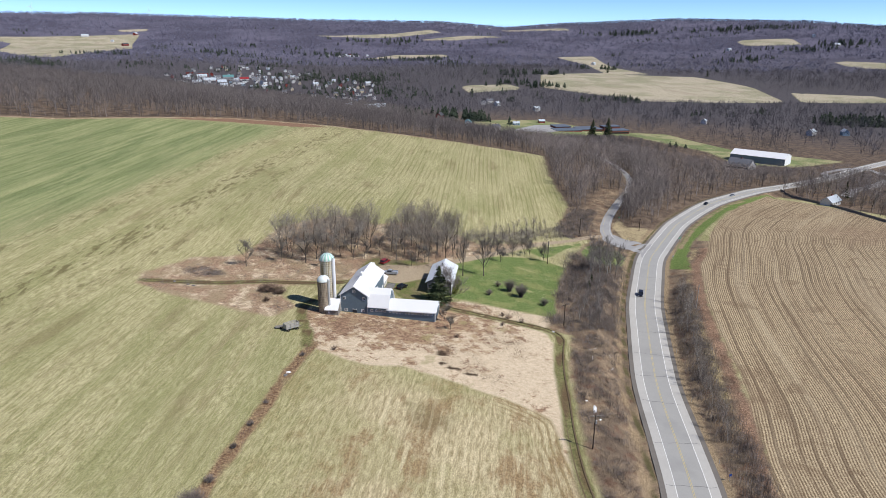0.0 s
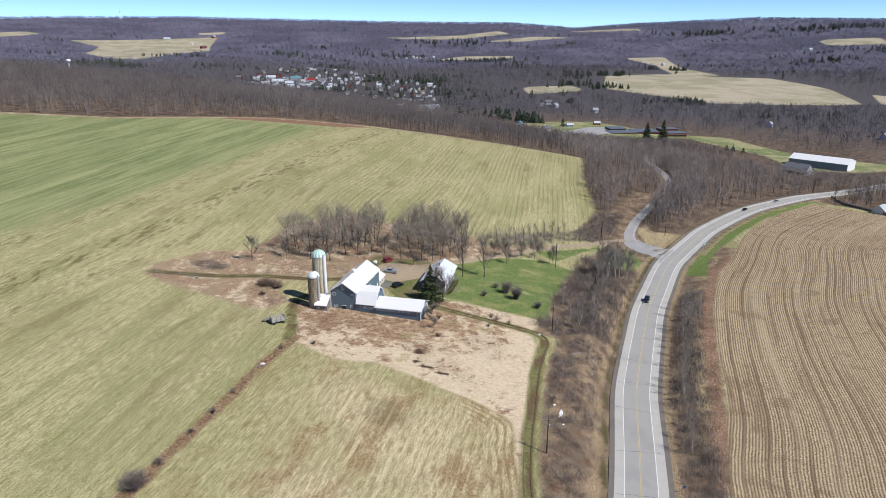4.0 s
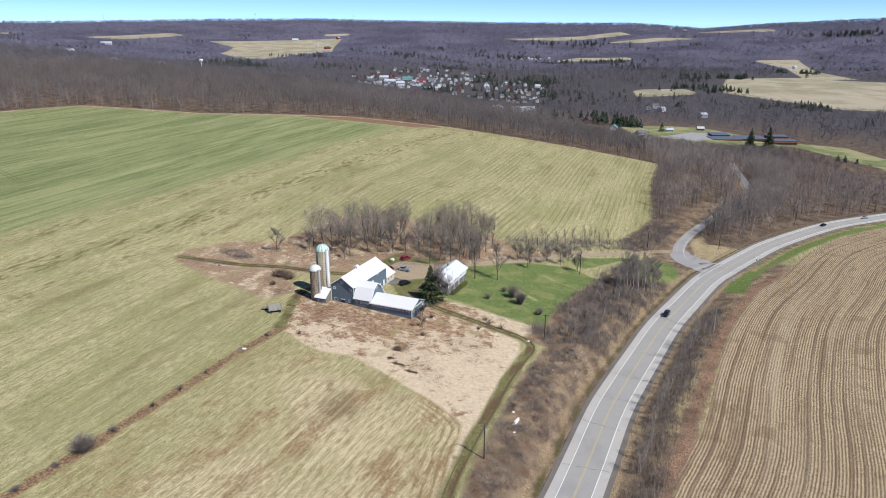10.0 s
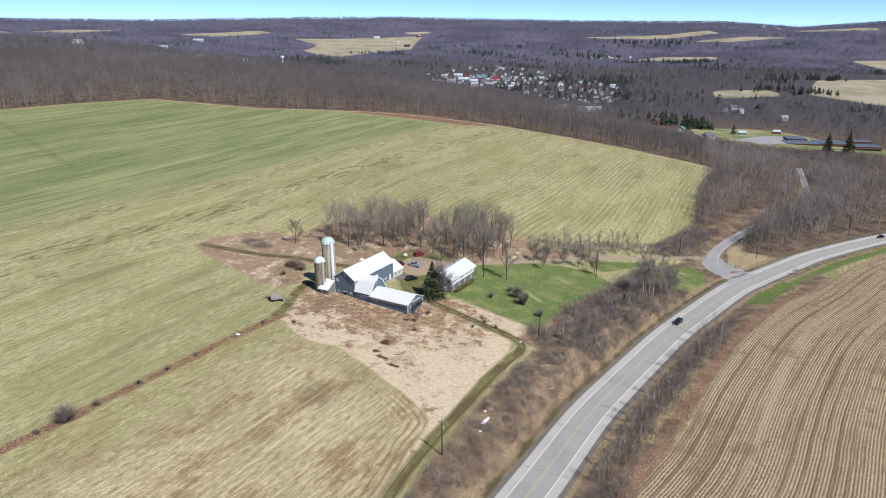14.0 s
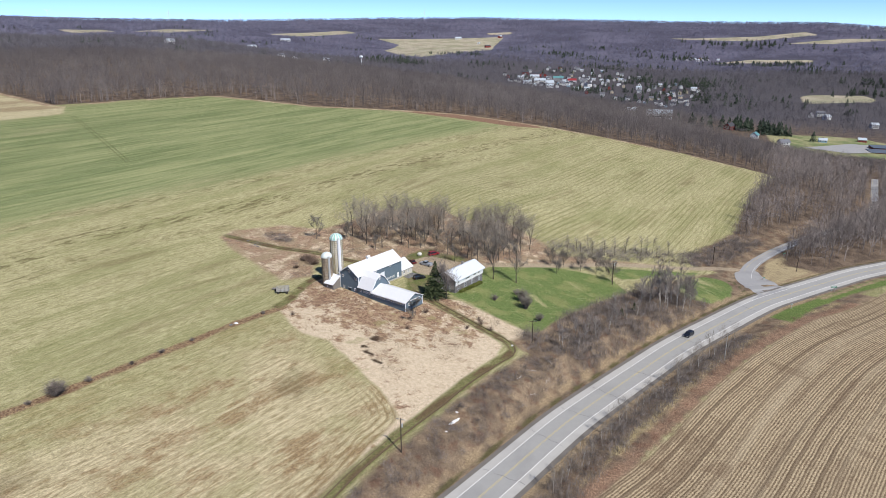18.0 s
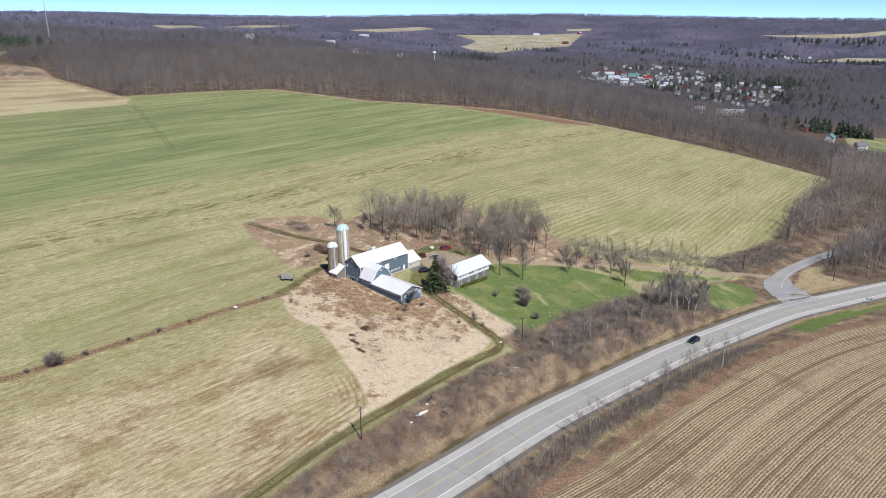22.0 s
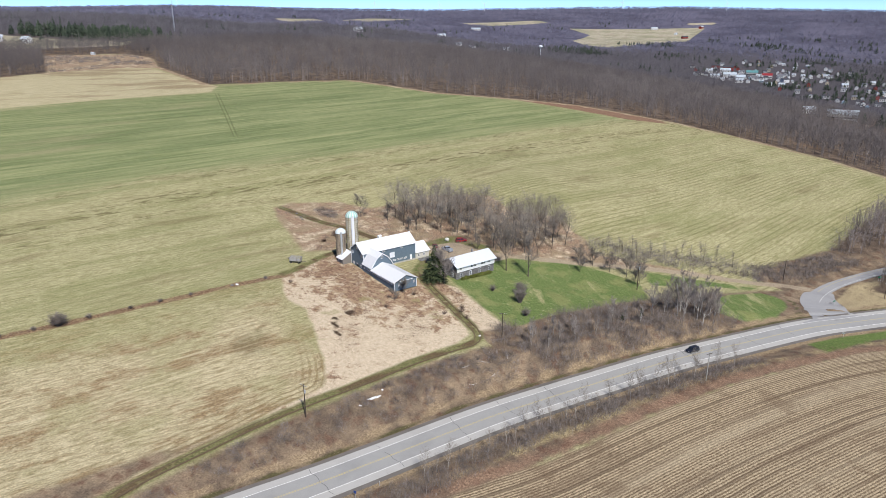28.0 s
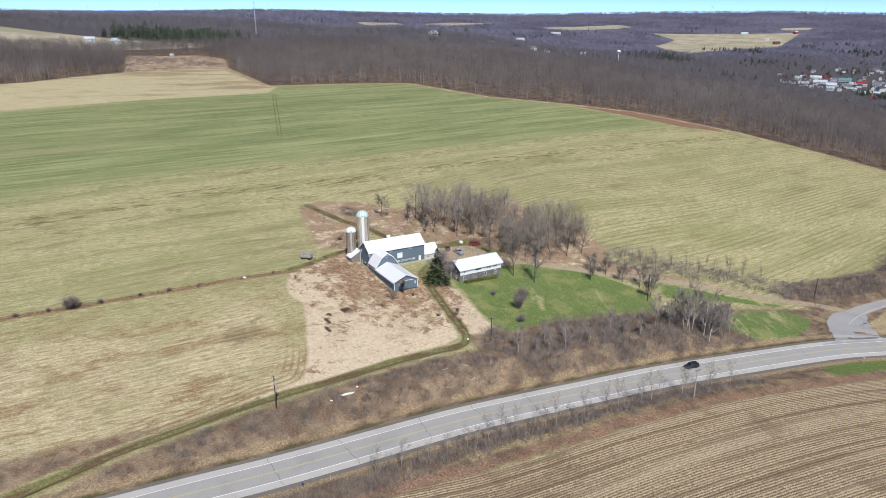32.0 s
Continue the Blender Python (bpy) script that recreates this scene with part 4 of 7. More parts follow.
def stuff(name, me, label, category):
    return tagged(new(name, me), label, category, kind="stuff")


# woods on the hill behind the fields and beside the side road
def in_woods(lo, hi, margin=-2.0):
    def test(x, y):
        r = np.hypot(x + 80, y - 300)
        return (open_land(x, y) < margin) & (r >= lo) & (r < hi) & (y > -500)
    return test


wx, wy = scatter(38000, -1000, 420, -150, 1150, in_woods(0, 760), rng)
tall = np.minimum(rng.uniform(11, 18.5, len(wx)), 3.0 + 0.10 * np.abs(inside(wx, wy, SCHOOL_GROUNDS)))
low = (wx > 72) & (wy < 720)
stuff("woods", woods_mesh("woods", wx[~low], wy[~low], tall[~low], 56, 0.17, WOODS, trunk=0.26, crown=0.33), "bare grey-brown hardwood forest behind the hay field", "forest")
stuff("lowland_woods", woods_mesh("lowland_woods", wx[low], wy[low], tall[low], 56, 0.16, EDGE_WOODS, trunk=0.26, crown=0.33), "paler bare woods between the meadow and the highway", "forest")
ex, ey = scatter(16000, -560, 140, 140, 620, lambda x, y: (np.abs(open_land(x, y) + 5) < 5) & (inside(x, y, SCRUB) < -15) & (gap(x, y, ROAD)[0] > 20), rng)
stuff("forest_edge_trees", woods_mesh("forest_edge_trees", ex, ey, rng.uniform(6, 16, len(ex)), 26, 0.13, EDGE_WOODS, trunk=0.24), "bare trees and brush along the forest edge", "forest")
sx, sy = scatter(9000, 60, 200, 392, 640, lambda x, y: (gap(x, y, SIDE)[1] > 0) & (gap(x, y, SIDE)[0] > 6.5) & (gap(x, y, SIDE)[0] < 26) & (gap(x, y, ROAD)[0] > 22) & (open_land(x, y) < 1), rng)
sx, sy = sx[:420], sy[:420]
stuff("side_road_trees", woods_mesh("side_road_trees", sx, sy, rng.uniform(9, 17, len(sx)), 80, 0.11, EDGE_WOODS, trunk=0.26, crown=0.34, limbs=8), "bare trees crowding the old side road", "forest")
mx, my = scatter(42000, -2600, 1300, -300, 2300, in_woods(760, 2000), rng)
thin = (inside(mx, my, TOWN) < -15) | (rng.random(len(mx)) < 0.85)
mx, my = mx[thin], my[thin]


def lower(x, y, h):
    """Trees grow lower towards the clearings and in the town."""
    clear = inside(x, y, SCHOOL_GROUNDS)
    for plot in FAR_FIELDS:
        clear = np.maximum(clear, inside(x, y, plot))
    h = np.minimum(h, 4.0 + 0.12 * np.abs(clear))
    return np.where(inside(x, y, TOWN) > -15, np.minimum(h, 10), h)


stuff("valley_woods", woods_mesh("valley_woods", mx, my, lower(mx, my, rng.uniform(13, 18, len(mx))), 22, 0.5, HAZED_WOODS, trunk=0.4, crown=0.38, limbs=2, foot=0.12, long=1.5), "bare woods over the valley and hills", "forest")
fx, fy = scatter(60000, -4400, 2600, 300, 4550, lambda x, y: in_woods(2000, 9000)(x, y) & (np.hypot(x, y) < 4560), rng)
stuff("distant_woods", woods_mesh("distant_woods", fx, fy, lower(fx, fy, rng.uniform(8, 13, len(fx))), 12, 2.6, HAZED_DISTANT, trunk=0, crown=0.6, limbs=0, foot=-0.05, long=2.6), "distant bare woods on the horizon hills", "forest")


# ---- the farm buildings ----
def siding(name, color, pitch, line=0.75):
    """Painted boards, upright, in the thing's own frame."""
    m = Mat(name, 0.75, spec=0.3)
    p = m.place(local=True)
    sep = m.node("ShaderNodeSeparateXYZ", p)
    s = m.calc("ADD", sep.outputs[0], sep.outputs[1])
    saw = m.calc("FRACT", m.calc("DIVIDE", s, pitch))
    c = m.mix(m.noise(0.7, 4, p), tuple(x * 0.86 for x in color[:3]) + (1,), tuple(x * 1.12 for x in color[:3]) + (1,))
    c = m.mix(m.step(saw, 0.12, 0.04), c, tuple(x * line for x in color[:3]) + (1,))
    c = m.mix(m.calc("MULTIPLY", m.step(m.noise(2.2, 4, m.place((6, 6, 0.6), 0, True)), 0.55, 0.75), 0.3), c, tuple(x * 0.7 + 0.03 for x in color[:3]) + (1,))
    return m.done(c, saw, 0.02)


def clapboard(name, color, pitch=0.2):
    m = Mat(name, 0.7, spec=0.3)
    p = m.place(local=True)
    saw = m.calc("FRACT", m.calc("DIVIDE", m.node("ShaderNodeSeparateXYZ", p).outputs[2], pitch))
    c = m.mix(m.noise(0.8, 4, p), tuple(x * 0.92 for x in color[:3]) + (1,), color)
    return m.done(m.mix(m.step(saw, 0.2, 0.05), c, tuple(x * 0.7 for x in color[:3]) + (1,)), saw, 0.015)


def sheet_metal(name, color, pitch=0.6):
    m = Mat(name, 0.45, spec=0.5)
    p = m.place(local=True)
    sep = m.node("ShaderNodeSeparateXYZ", p)
    c = m.mix(m.noise(0.5, 4, p), tuple(x * 0.93 for x in color[:3]) + (1,), color)
    rib = m.calc("FRACT", m.calc("DIVIDE", m.calc("ADD", sep.outputs[0], m.calc("MULTIPLY", sep.outputs[1], 1.0)), pitch))
    c = m.mix(m.calc("MULTIPLY", m.step(m.noise(1.2, 4, p), 0.55, 0.75), 0.15), c, rgb(190, 186, 176))
    c = m.mix(m.calc("MULTIPLY", m.step(rib, 0.12, 0.04), 0.25), c, rgb(196, 200, 204))
    return m.done(c)


def staves(name, a, b, stain, ring=0.76):
    """Silo wall: courses of staves with bands, stained by rain."""
    m = Mat(name, 0.85, spec=0.3)
    p = m.place(local=True)
    sep = m.node("ShaderNodeSeparateXYZ", p)
    saw = m.calc("FRACT", m.calc("DIVIDE", sep.outputs[2], ring))
    c = m.mix(m.noise(0.7, 5, p), a, b)
    c = m.mix(m.step(m.noise(1.6, 4, m.place((1.6, 1.6, 0.12), 0, True)), 0.42, 0.66), c, stain)
    c = m.mix(m.calc("MULTIPLY", m.step(saw, 0.1, 0.03), 0.5), c, tuple(x * 0.5 for x in stain[:3]) + (1,))
    return m.done(c, saw, 0.01)


def stone(name, a, b, mortar, size=2.2):
    m = Mat(name, 0.9, spec=0.2)
    p = m.place((1, 1, 2.2), 0, True)
    v = m.node("ShaderNodeTexVoronoi", p, Scale=size)
    e = m.node("ShaderNodeTexVoronoi", p, Scale=size)
    e.feature = "DISTANCE_TO_EDGE"
    c = m.mix(m.node("ShaderNodeSeparateColor", v.outputs["Color"]).outputs[0], a, b)
    d = m.step(e.outputs["Distance"], 0.02, 0.07)
    return m.done(m.mix(d, mortar, c), d, 0.03)


BARN_BLUE = siding("slate_blue_barn_siding", rgb(104, 123, 136), 0.42)
WHITE_ROOF = sheet_metal("white_metal_roof", rgb(246, 248, 250))
HOUSE_ROOF = sheet_metal("pale_metal_roof", rgb(226, 232, 238))
WHITE_TRIM = plain("white_painted_trim", rgb(236, 238, 240), 0.6, vary=0.06)
DARK_GLASS = plain("dark_window_glass", rgb(44, 50, 58), 0.12, vary=0.2, spec=0.6)
CREAM = plain("cream_block_wall", rgb(206, 200, 184), 0.85, vary=0.08, bump=0.01)
FOUNDATION = plain("concrete_foundation", rgb(186, 180, 170), 0.9, vary=0.2)
TALL_STAVE = staves("pale_concrete_staves", rgb(196, 186, 160), rgb(216, 210, 192), rgb(150, 136, 98))
SHORT_STAVE = staves("brown_stained_staves", rgb(150, 134, 112), rgb(176, 162, 140), rgb(104, 90, 74), 0.6)
DOME_WHITE = plain("white_dome_panel", rgb(226, 236, 232), 0.4, vary=0.06, spec=0.5)
DOME_GREEN = plain("pale_green_dome_panel", rgb(152, 208, 190), 0.4, vary=0.08, spec=0.5)
GALV = plain("galvanised_steel", rgb(196, 200, 202), 0.4, metal=0.35, vary=0.1)
HOOP = plain("rusty_steel_hoop", rgb(120, 108, 94), 0.7, metal=0.3, vary=0.2)
GREY_STONE = stone("grey_field_stone", rgb(92, 92, 94), rgb(134, 132, 130), rgb(150, 146, 138))
HOUSE_WHITE = clapboard("white_clapboard", rgb(240, 240, 238))
SLATE_WALL = clapboard("grey_shingle_wall", rgb(112, 114, 120), 0.25)
OLD_TIMBER = plain("grey_weathered_timber", rgb(138, 132, 124), 0.9, vary=0.25, scale=3, bump=0.01)
POLE_WOOD = plain("dark_creosoted_pole", rgb(82, 70, 60), 0.9, vary=0.2, scale=3)
TYRE = plain("black_rubber", rgb(34, 34, 36), 0.85, vary=0.1)
CHROME = plain("bright_metal", rgb(196, 198, 202), 0.25, metal=0.8, vary=0.05)
LAMP_RED = plain("red_lamp_glass", rgb(150, 24, 20), 0.3, vary=0.05)
LAMP_WHITE = plain("clear_lamp_glass", rgb(224, 226, 228), 0.2, vary=0.05)
BRICK_RED = plain("red_brick_wall", rgb(150, 92, 76), 0.9, vary=0.15)
DARK_ROOF = plain("dark_flat_roof", rgb(100, 110, 124), 0.7, vary=0.15)
SNOW = plain("old_snow", rgb(240, 242, 246), 0.7, vary=0.04, bump=0.05)


def gable_roof(bm, axis, lo, hi, mid, half, eave, ridge, thick=0.14, side=0):
    """One or both slopes of a gable roof as slabs along x or y."""
    for s in ((-1, 1) if not side else (side,)):
        o = [(mid, ridge), (mid + s * half, eave), (mid + s * half, eave + thick), (mid, ridge + thick)]
        prism(bm, o if s > 0 else o[::-1], axis, lo, hi)
    return bm


def window(parent, p, axis, w, h, out, glass=DARK_GLASS, frame_w=0.12, label="white-framed window"):
    """A framed pane in a wall; axis: the way that the wall runs, out: sign of its outer side."""
    x, y, z = p
    f = bmesh.new()

    def slab(bm, u0, u1, z0, z1, d0, d1):
        d0, d1 = sorted((d0 * out, d1 * out))
        if axis == "x":
            box(bm, x + u0, x + u1, y + d0, y + d1, z + z0, z + z1)
        else:
            box(bm, x + d0, x + d1, y + u0, y + u1, z + z0, z + z1)

    for u0, u1, z0, z1 in ((-w / 2, w / 2, h / 2 - frame_w, h / 2), (-w / 2, w / 2, -h / 2, -h / 2 + frame_w), (-w / 2, -w / 2 + frame_w, -h / 2 + frame_w, h / 2 - frame_w), (w / 2 - frame_w, w / 2, -h / 2 + frame_w, h / 2 - frame_w)):
        slab(f, u0, u1, z0, z1, -0.05, 0.07)
    win = part("window", f, WHITE_TRIM, parent, label)
    g = bmesh.new()
    slab(g, -w / 2 + frame_w, w / 2 - frame_w, -h / 2 + frame_w, h / 2 - frame_w, 0.0, 0.025)
    part("pane", g, glass, win)
    b = bmesh.new()
    slab(b, -0.03, 0.03, -h / 2 + frame_w, h / 2 - frame_w, 0.02, 0.045)
    slab(b, -w / 2 + frame_w, w / 2 - frame_w, -0.025, 0.025, 0.046, 0.06)
    part("glazing_bar", b, WHITE_TRIM, win)
    return win


def panel(name, mat, parent, axis, p, w, h, out, depth=0.08, label=""):
    """A flat leaf or board on a wall."""
    x, y, z = p
    d0, d1 = sorted((0.0, depth * out))
    bm = boxed(x - w / 2, x + w / 2, y + d0, y + d1, z, z + h, bevel=0.015) if axis == "x" else boxed(x + d0, x + d1, y - w / 2, y + w / 2, z, z + h, bevel=0.015)
    return part(name, bm, mat, parent, label)


BARN = pose(-28.65, 209.0, 10.7, 0, 0, -8.2)
barn = thing("barn", BARN, "slate-blue wooden barn with white metal roofs and a long low wing", "barn")
w = bmesh.new()
prism(w, [(-4.55, -0.8), (4.55, -0.8), (4.55, 6.65), (0, 9.7), (-4.55, 6.65)], "y", 0.0, 23.3)
part("main_wall", w, BARN_BLUE, barn)
for s, nm in ((-1, "west"), (1, "east")):
    part("roof_slope", gable_roof(bmesh.new(), "y", -0.45, 23.7, 0, 5.0, 6.42, 9.76, 0.13, s), WHITE_ROOF, barn, "white metal roof slope")
part("ridge_cap", prism(bmesh.new(), [(-0.3, 9.72), (0, 9.92), (0.3, 9.72), (0, 9.86)], "y", -0.45, 23.7), WHITE_TRIM, barn)
part("foundation", boxed(-4.65, 4.65, -0.12, 23.4, -1.2, 0.25), FOUNDATION, barn, "pale concrete foundation")
for x in (-4.55, 4.55):
    part("corner_board", boxed(x - 0.12, x + 0.12, -0.06, 0.12, 0.25, 6.5), WHITE_TRIM, barn)
for s in (-1, 1):
    part("rake_board", prism(bmesh.new(), [(0, 9.75), (s * 5.0, 6.41), (s * 5.0, 6.16), (0, 9.5)][:: s], "y", -0.52, -0.43), WHITE_TRIM, barn)
for x, z in ((-3.25, 5.4), (3.25, 5.4), (0.0, 7.8), (-2.8, 1.25), (2.85, 1.25)):
    window(barn, (x, 0, z), "x", 1.0, 1.0, -1, label="small square white-framed window")
panel("door", plain("dark_door_paint", rgb(52, 56, 64), 0.7), barn, "x", (0.1, -0.02, 0.0), 1.4, 1.5, -1, label="dark low door")
panel("door_frame", WHITE_TRIM, barn, "x", (0.1, -0.02, 1.5), 1.7, 0.14, -1, 0.12)
cup = part("cupola", boxed(-0.55, 0.55, 9.4, 10.5, 9.3, 10.6, bevel=0.03), WHITE_TRIM, barn, "small white roof vent")
part("cupola_cap", prism(bmesh.new(), [(-0.75, 10.6), (0.75, 10.6), (0, 11.05)], "y", 9.2, 10.7), WHITE_ROOF, cup)
# east side of the main barn
panel("sliding_door", WHITE_TRIM, barn, "y", (4.57, 12.6, 2.6), 2.2, 2.1, 1, label="white hay door")
panel("door_leaf", WHITE_TRIM, barn, "y", (4.57, 21.2, 0.1), 1.0, 2.1, 1, label="white side door")
for k in range(6):
    window(barn, (4.55, 10.3 + k * 1.65, 1.35), "y", 1.1, 0.65, 1)
for y in (8.9, 17.0):
    window(barn, (4.55, y, 5.9), "y", 1.1, 0.6, 1)
# gambrel cross wing
g = bmesh.new()
prism(g, [(-0.4, -0.8), (8.5, -0.8), (8.5, 3.1), (6.35, 6.35), (4.05, 7.85), (1.75, 6.35), (-0.4, 3.1)], "x", 4.6, 11.3)
part("cross_wing_wall", g, BARN_BLUE, barn)
for lo, hi in (((-0.85, 2.75), (1.75, 6.4)), ((1.75, 6.4), (4.05, 7.92)), ((4.05, 7.92), (6.35, 6.4)), ((6.35, 6.4), (8.95, 2.75))):
    part("gambrel_slope", prism(bmesh.new(), [lo, hi, (hi[0], hi[1] + 0.14), (lo[0], lo[1] + 0.14)], "x", 1.2 if lo[1] > 6 or hi[1] > 7 else 4.6, 11.75), WHITE_ROOF, barn, "white metal gambrel slope")
for a, b in (((-0.85, 2.75), (1.75, 6.4)), ((1.75, 6.4), (4.05, 7.92)), ((4.05, 7.92), (6.35, 6.4)), ((6.35, 6.4), (8.95, 2.75))):
    part("rake_board", prism(bmesh.new(), [a, b, (b[0], b[1] - 0.22), (a[0], a[1] - 0.22)], "x", 11.7, 11.78), WHITE_TRIM, barn)
window(barn, (11.3, 4.05, 6.5), "y", 0.8, 1.0, 1)
for x in (6.0, 7.6, 8.8, 10.1):
    window(barn, (x, -0.4, 1.7), "x", 0.9, 0.8, -1)
# long low wing
lw = bmesh.new()
prism(lw, [(-0.5, -0.9), (8.6, -0.9), (8.6, 2.45), (4.05, 4.4), (-0.5, 2.45)], "x", 11.3, 27.0)
part("low_wing_wall", lw, BARN_BLUE, barn)
for s in (-1, 1):
    part("roof_slope", gable_roof(bmesh.new(), "x", 11.0, 27.5, 4.05, 5.0, 2.3, 4.46, 0.12, s), WHITE_ROOF, barn, "white metal roof slope")
for k in range(14):
    window(barn, (12.2 + k * 1.05, -0.5, 1.55), "x", 0.62, 0.75, -1, frame_w=0.08)
for x, y in ((27.0, -0.5), (27.0, 8.6)):
    part("corner_board", boxed(x - 0.12, x + 0.05, y - 0.1, y + 0.1, -0.8, 2.3), WHITE_TRIM, barn)
part("door_rail", boxed(27.02, 27.16, 1.6, 7.2, 2.35, 2.5), WHITE_TRIM, barn, "white sliding-door rail")
panel("sliding_door", BARN_BLUE, barn, "y", (27.02, 4.0, -0.2), 2.8, 2.5, 1, 0.07)
for y in (1.2, 7.6):
    window(barn, (27.0, y, 1.2), "y", 0.7, 0.9, 1)
part("fascia", boxed(11.0, 27.5, -1.0, -0.93, 2.12, 2.32), WHITE_TRIM, barn)
# block annex at the far end
an = bmesh.new()
prism(an, [(-4.3, -1.0), (4.3, -1.0), (4.3, 2.3), (-0.2, 4.9), (-4.3, 2.3)], "y", 23.32, 30.0)
part("annex_wall", an, CREAM, barn, "cream block annex wall")
for s in (-1, 1):
    part("roof_slope", gable_roof(bmesh.new(), "y", 23.34, 30.4, -0.1, 4.8, 2.05, 4.96, 0.12, s), WHITE_ROOF, barn, "white metal roof slope")
for y in (25.0, 27.6):
    window(barn, (4.3, y, 1.0), "y", 0.9, 1.0, 1)
window(barn, (1.5, 30.0, 1.0), "x", 0.9, 1.0, 1)
part("stone_step", boxed(4.5, 7.5, 24.0, 30.0, -1.2, -0.35, bevel=0.1), GREY_STONE, barn, "low stone retaining wall")


def silo(x, y, base, radius, wall, top, shell, label, stripes, chute_r):
    ob = thing("silo", pose(x, y, base), label, "silo", "silos beside the barn")
    part("shell", tube(bmesh.new(), (0, 0, -1.0), (0, 0, wall), radius, radius, 40), shell, ob)
    rings = 8
    n = 24
    for i in range(n):
        d, green = bmesh.new(), stripes and i % 2
        cols = []
        for a in (i, i + 1):
            az = a * 6.28319 / n
            for gap_ in (0.08, 0.0):
                cols.append([d.verts.new(((radius + gap_) * math.cos(e) * math.cos(az), (radius + gap_) * math.cos(e) * math.sin(az), wall + (top - wall - 0.08 + gap_) * math.sin(e))) for e in [j * 1.54 / rings for j in range(rings + 1)]])
        for j in range(rings):
            for p, q in ((0, 2), (2, 3), (3, 1), (1, 0)):
                d.faces.new((cols[p][j], cols[q][j], cols[q][j + 1], cols[p][j + 1]))
        part("dome_panel", d, DOME_GREEN if green else DOME_WHITE, ob, "pale green dome panel" if green else "")
    part("dome_rim", tube(bmesh.new(), (0, 0, wall - 0.12), (0, 0, wall + 0.06), radius + 0.14, radius + 0.14, 40), GALV, ob)
    part("dome_cap", tube(bmesh.new(), (0, 0, top - 0.05), (0, 0, top + 0.12), 0.35, 0.2, 12), GALV, ob)
    az = math.atan2(-0.5, 0.86)
    c = bmesh.new()
    cx, cy = (radius + chute_r * 0.35) * math.cos(az), (radius + chute_r * 0.35) * math.sin(az)
    tube(c, (cx, cy, 0.5), (cx, cy, wall + 0.5), chute_r, chute_r, 12)
    part("chute", c, GALV if not stripes else WHITE_TRIM, ob, "pale metal unloading chute")
    part("chute_cap", tube(bmesh.new(), (cx, cy, wall + 0.5), (cx, cy, wall + 0.95), chute_r, 0.1, 12), GALV, ob)
    z = 0.7
    while z < wall - 0.3:
        h = bmesh.new()
        r = bmesh.ops.create_cone(h, segments=40, radius1=radius + 0.025, radius2=radius + 0.025, depth=0.05, cap_ends=False)
        bmesh.ops.translate(h, verts=r["verts"], vec=(0, 0, z))
        part("hoop", h, HOOP, ob)
        z += 0.76 if stripes else 0.6
    return ob


silo(-37.75, 213.9, 11.7, 2.35, 16.2, 18.35, TALL_STAVE, "tall pale concrete-stave silo with a green-striped dome", True, 0.6)
silo(-38.4, 208.8, 11.7, 1.95, 10.7, 12.45, SHORT_STAVE, "shorter brown stave silo with a galvanised dome", False, 0.42)

shed = thing("silo_shed", pose(-35.3, 208.0, 11.4, 0, 0, -5), "low feed room with a white lean-to roof between silos and barn", "shed")
sw = bmesh.new()
prism(sw, [(-2.0, -0.6), (2.0, -0.6), (2.0, 4.1), (-2.0, 1.9)], "x", -2.1, 1.9)
part("wall", sw, OLD_TIMBER, shed)
part("roof", prism(bmesh.new(), [(-2.4, 1.72), (2.1, 4.2), (2.1, 4.34), (-2.4, 1.86)], "x", -2.5, 2.0), WHITE_ROOF, shed, "white metal roof")
panel("door", OLD_TIMBER, shed, "x", (0.6, -2.0, -0.4), 1.0, 1.9, -1, label="weathered plank door")
window(shed, (-1.0, -2.0, 0.9), "x", 0.6, 0.6, -1)

house = thing("farmhouse", pose(0.3, 239.4, 9.0, 0, 0, -7.0), "long two-storey farmhouse, grey stone below and white boards above", "house")
part("stone_storey", boxed(-4.15, 4.15, -9.1, 9.1, -1.5, 2.45), GREY_STONE, house, "grey field-stone lower storey")
u = bmesh.new()
prism(u, [(-4.4, 2.45), (4.4, 2.45), (4.4, 4.75), (0, 7.05), (-4.4, 4.75)], "y", -9.0, 9.25)
part("upper_storey", u, HOUSE_WHITE, house, "white clapboard upper storey")
part("gable_cladding", prism(bmesh.new(), [(-4.4, 2.45), (4.4, 2.45), (4.4, 4.7), (0, 7.0), (-4.4, 4.7)], "y", -9.06, -9.003), SLATE_WALL, house, "grey shingled gable")
for s in (-1, 1):
    part("roof_slope", gable_roof(bmesh.new(), "y", -9.6, 9.85, 0, 5.0, 4.5, 7.12, 0.14, s), HOUSE_ROOF, house, "pale metal roof slope")
for y in (-6.9, -2.35, 2.2, 6.75):
    window(house, (4.15, y, 1.15), "y", 1.0, 1.7, 1, label="tall white-framed window")
for y, w_ in ((-7.2, 0.8), (-1.8, 1.3), (-0.45, 1.3), (3.0, 0.9), (4.0, 0.9), (6.0, 0.7), (6.8, 0.7)):
    window(house, (4.4, y, 3.85), "y", w_, 1.0, 1, frame_w=0.06)
for x, z in ((-1.8, 1.2), (2.0, 1.2)):
    window(house, (x, -9.1, z), "x", 0.9, 1.5, -1)
for x in (-1.6, 1.8):
    window(house, (x, -9.06, 3.8), "x", 0.9, 1.1, -1)
part("chimney", boxed(-0.5, 0.1, 1.6, 2.2, 5.5, 8.3, bevel=0.03), plain("chimney_block", rgb(150, 146, 142), 0.9), house, "slim grey chimney")
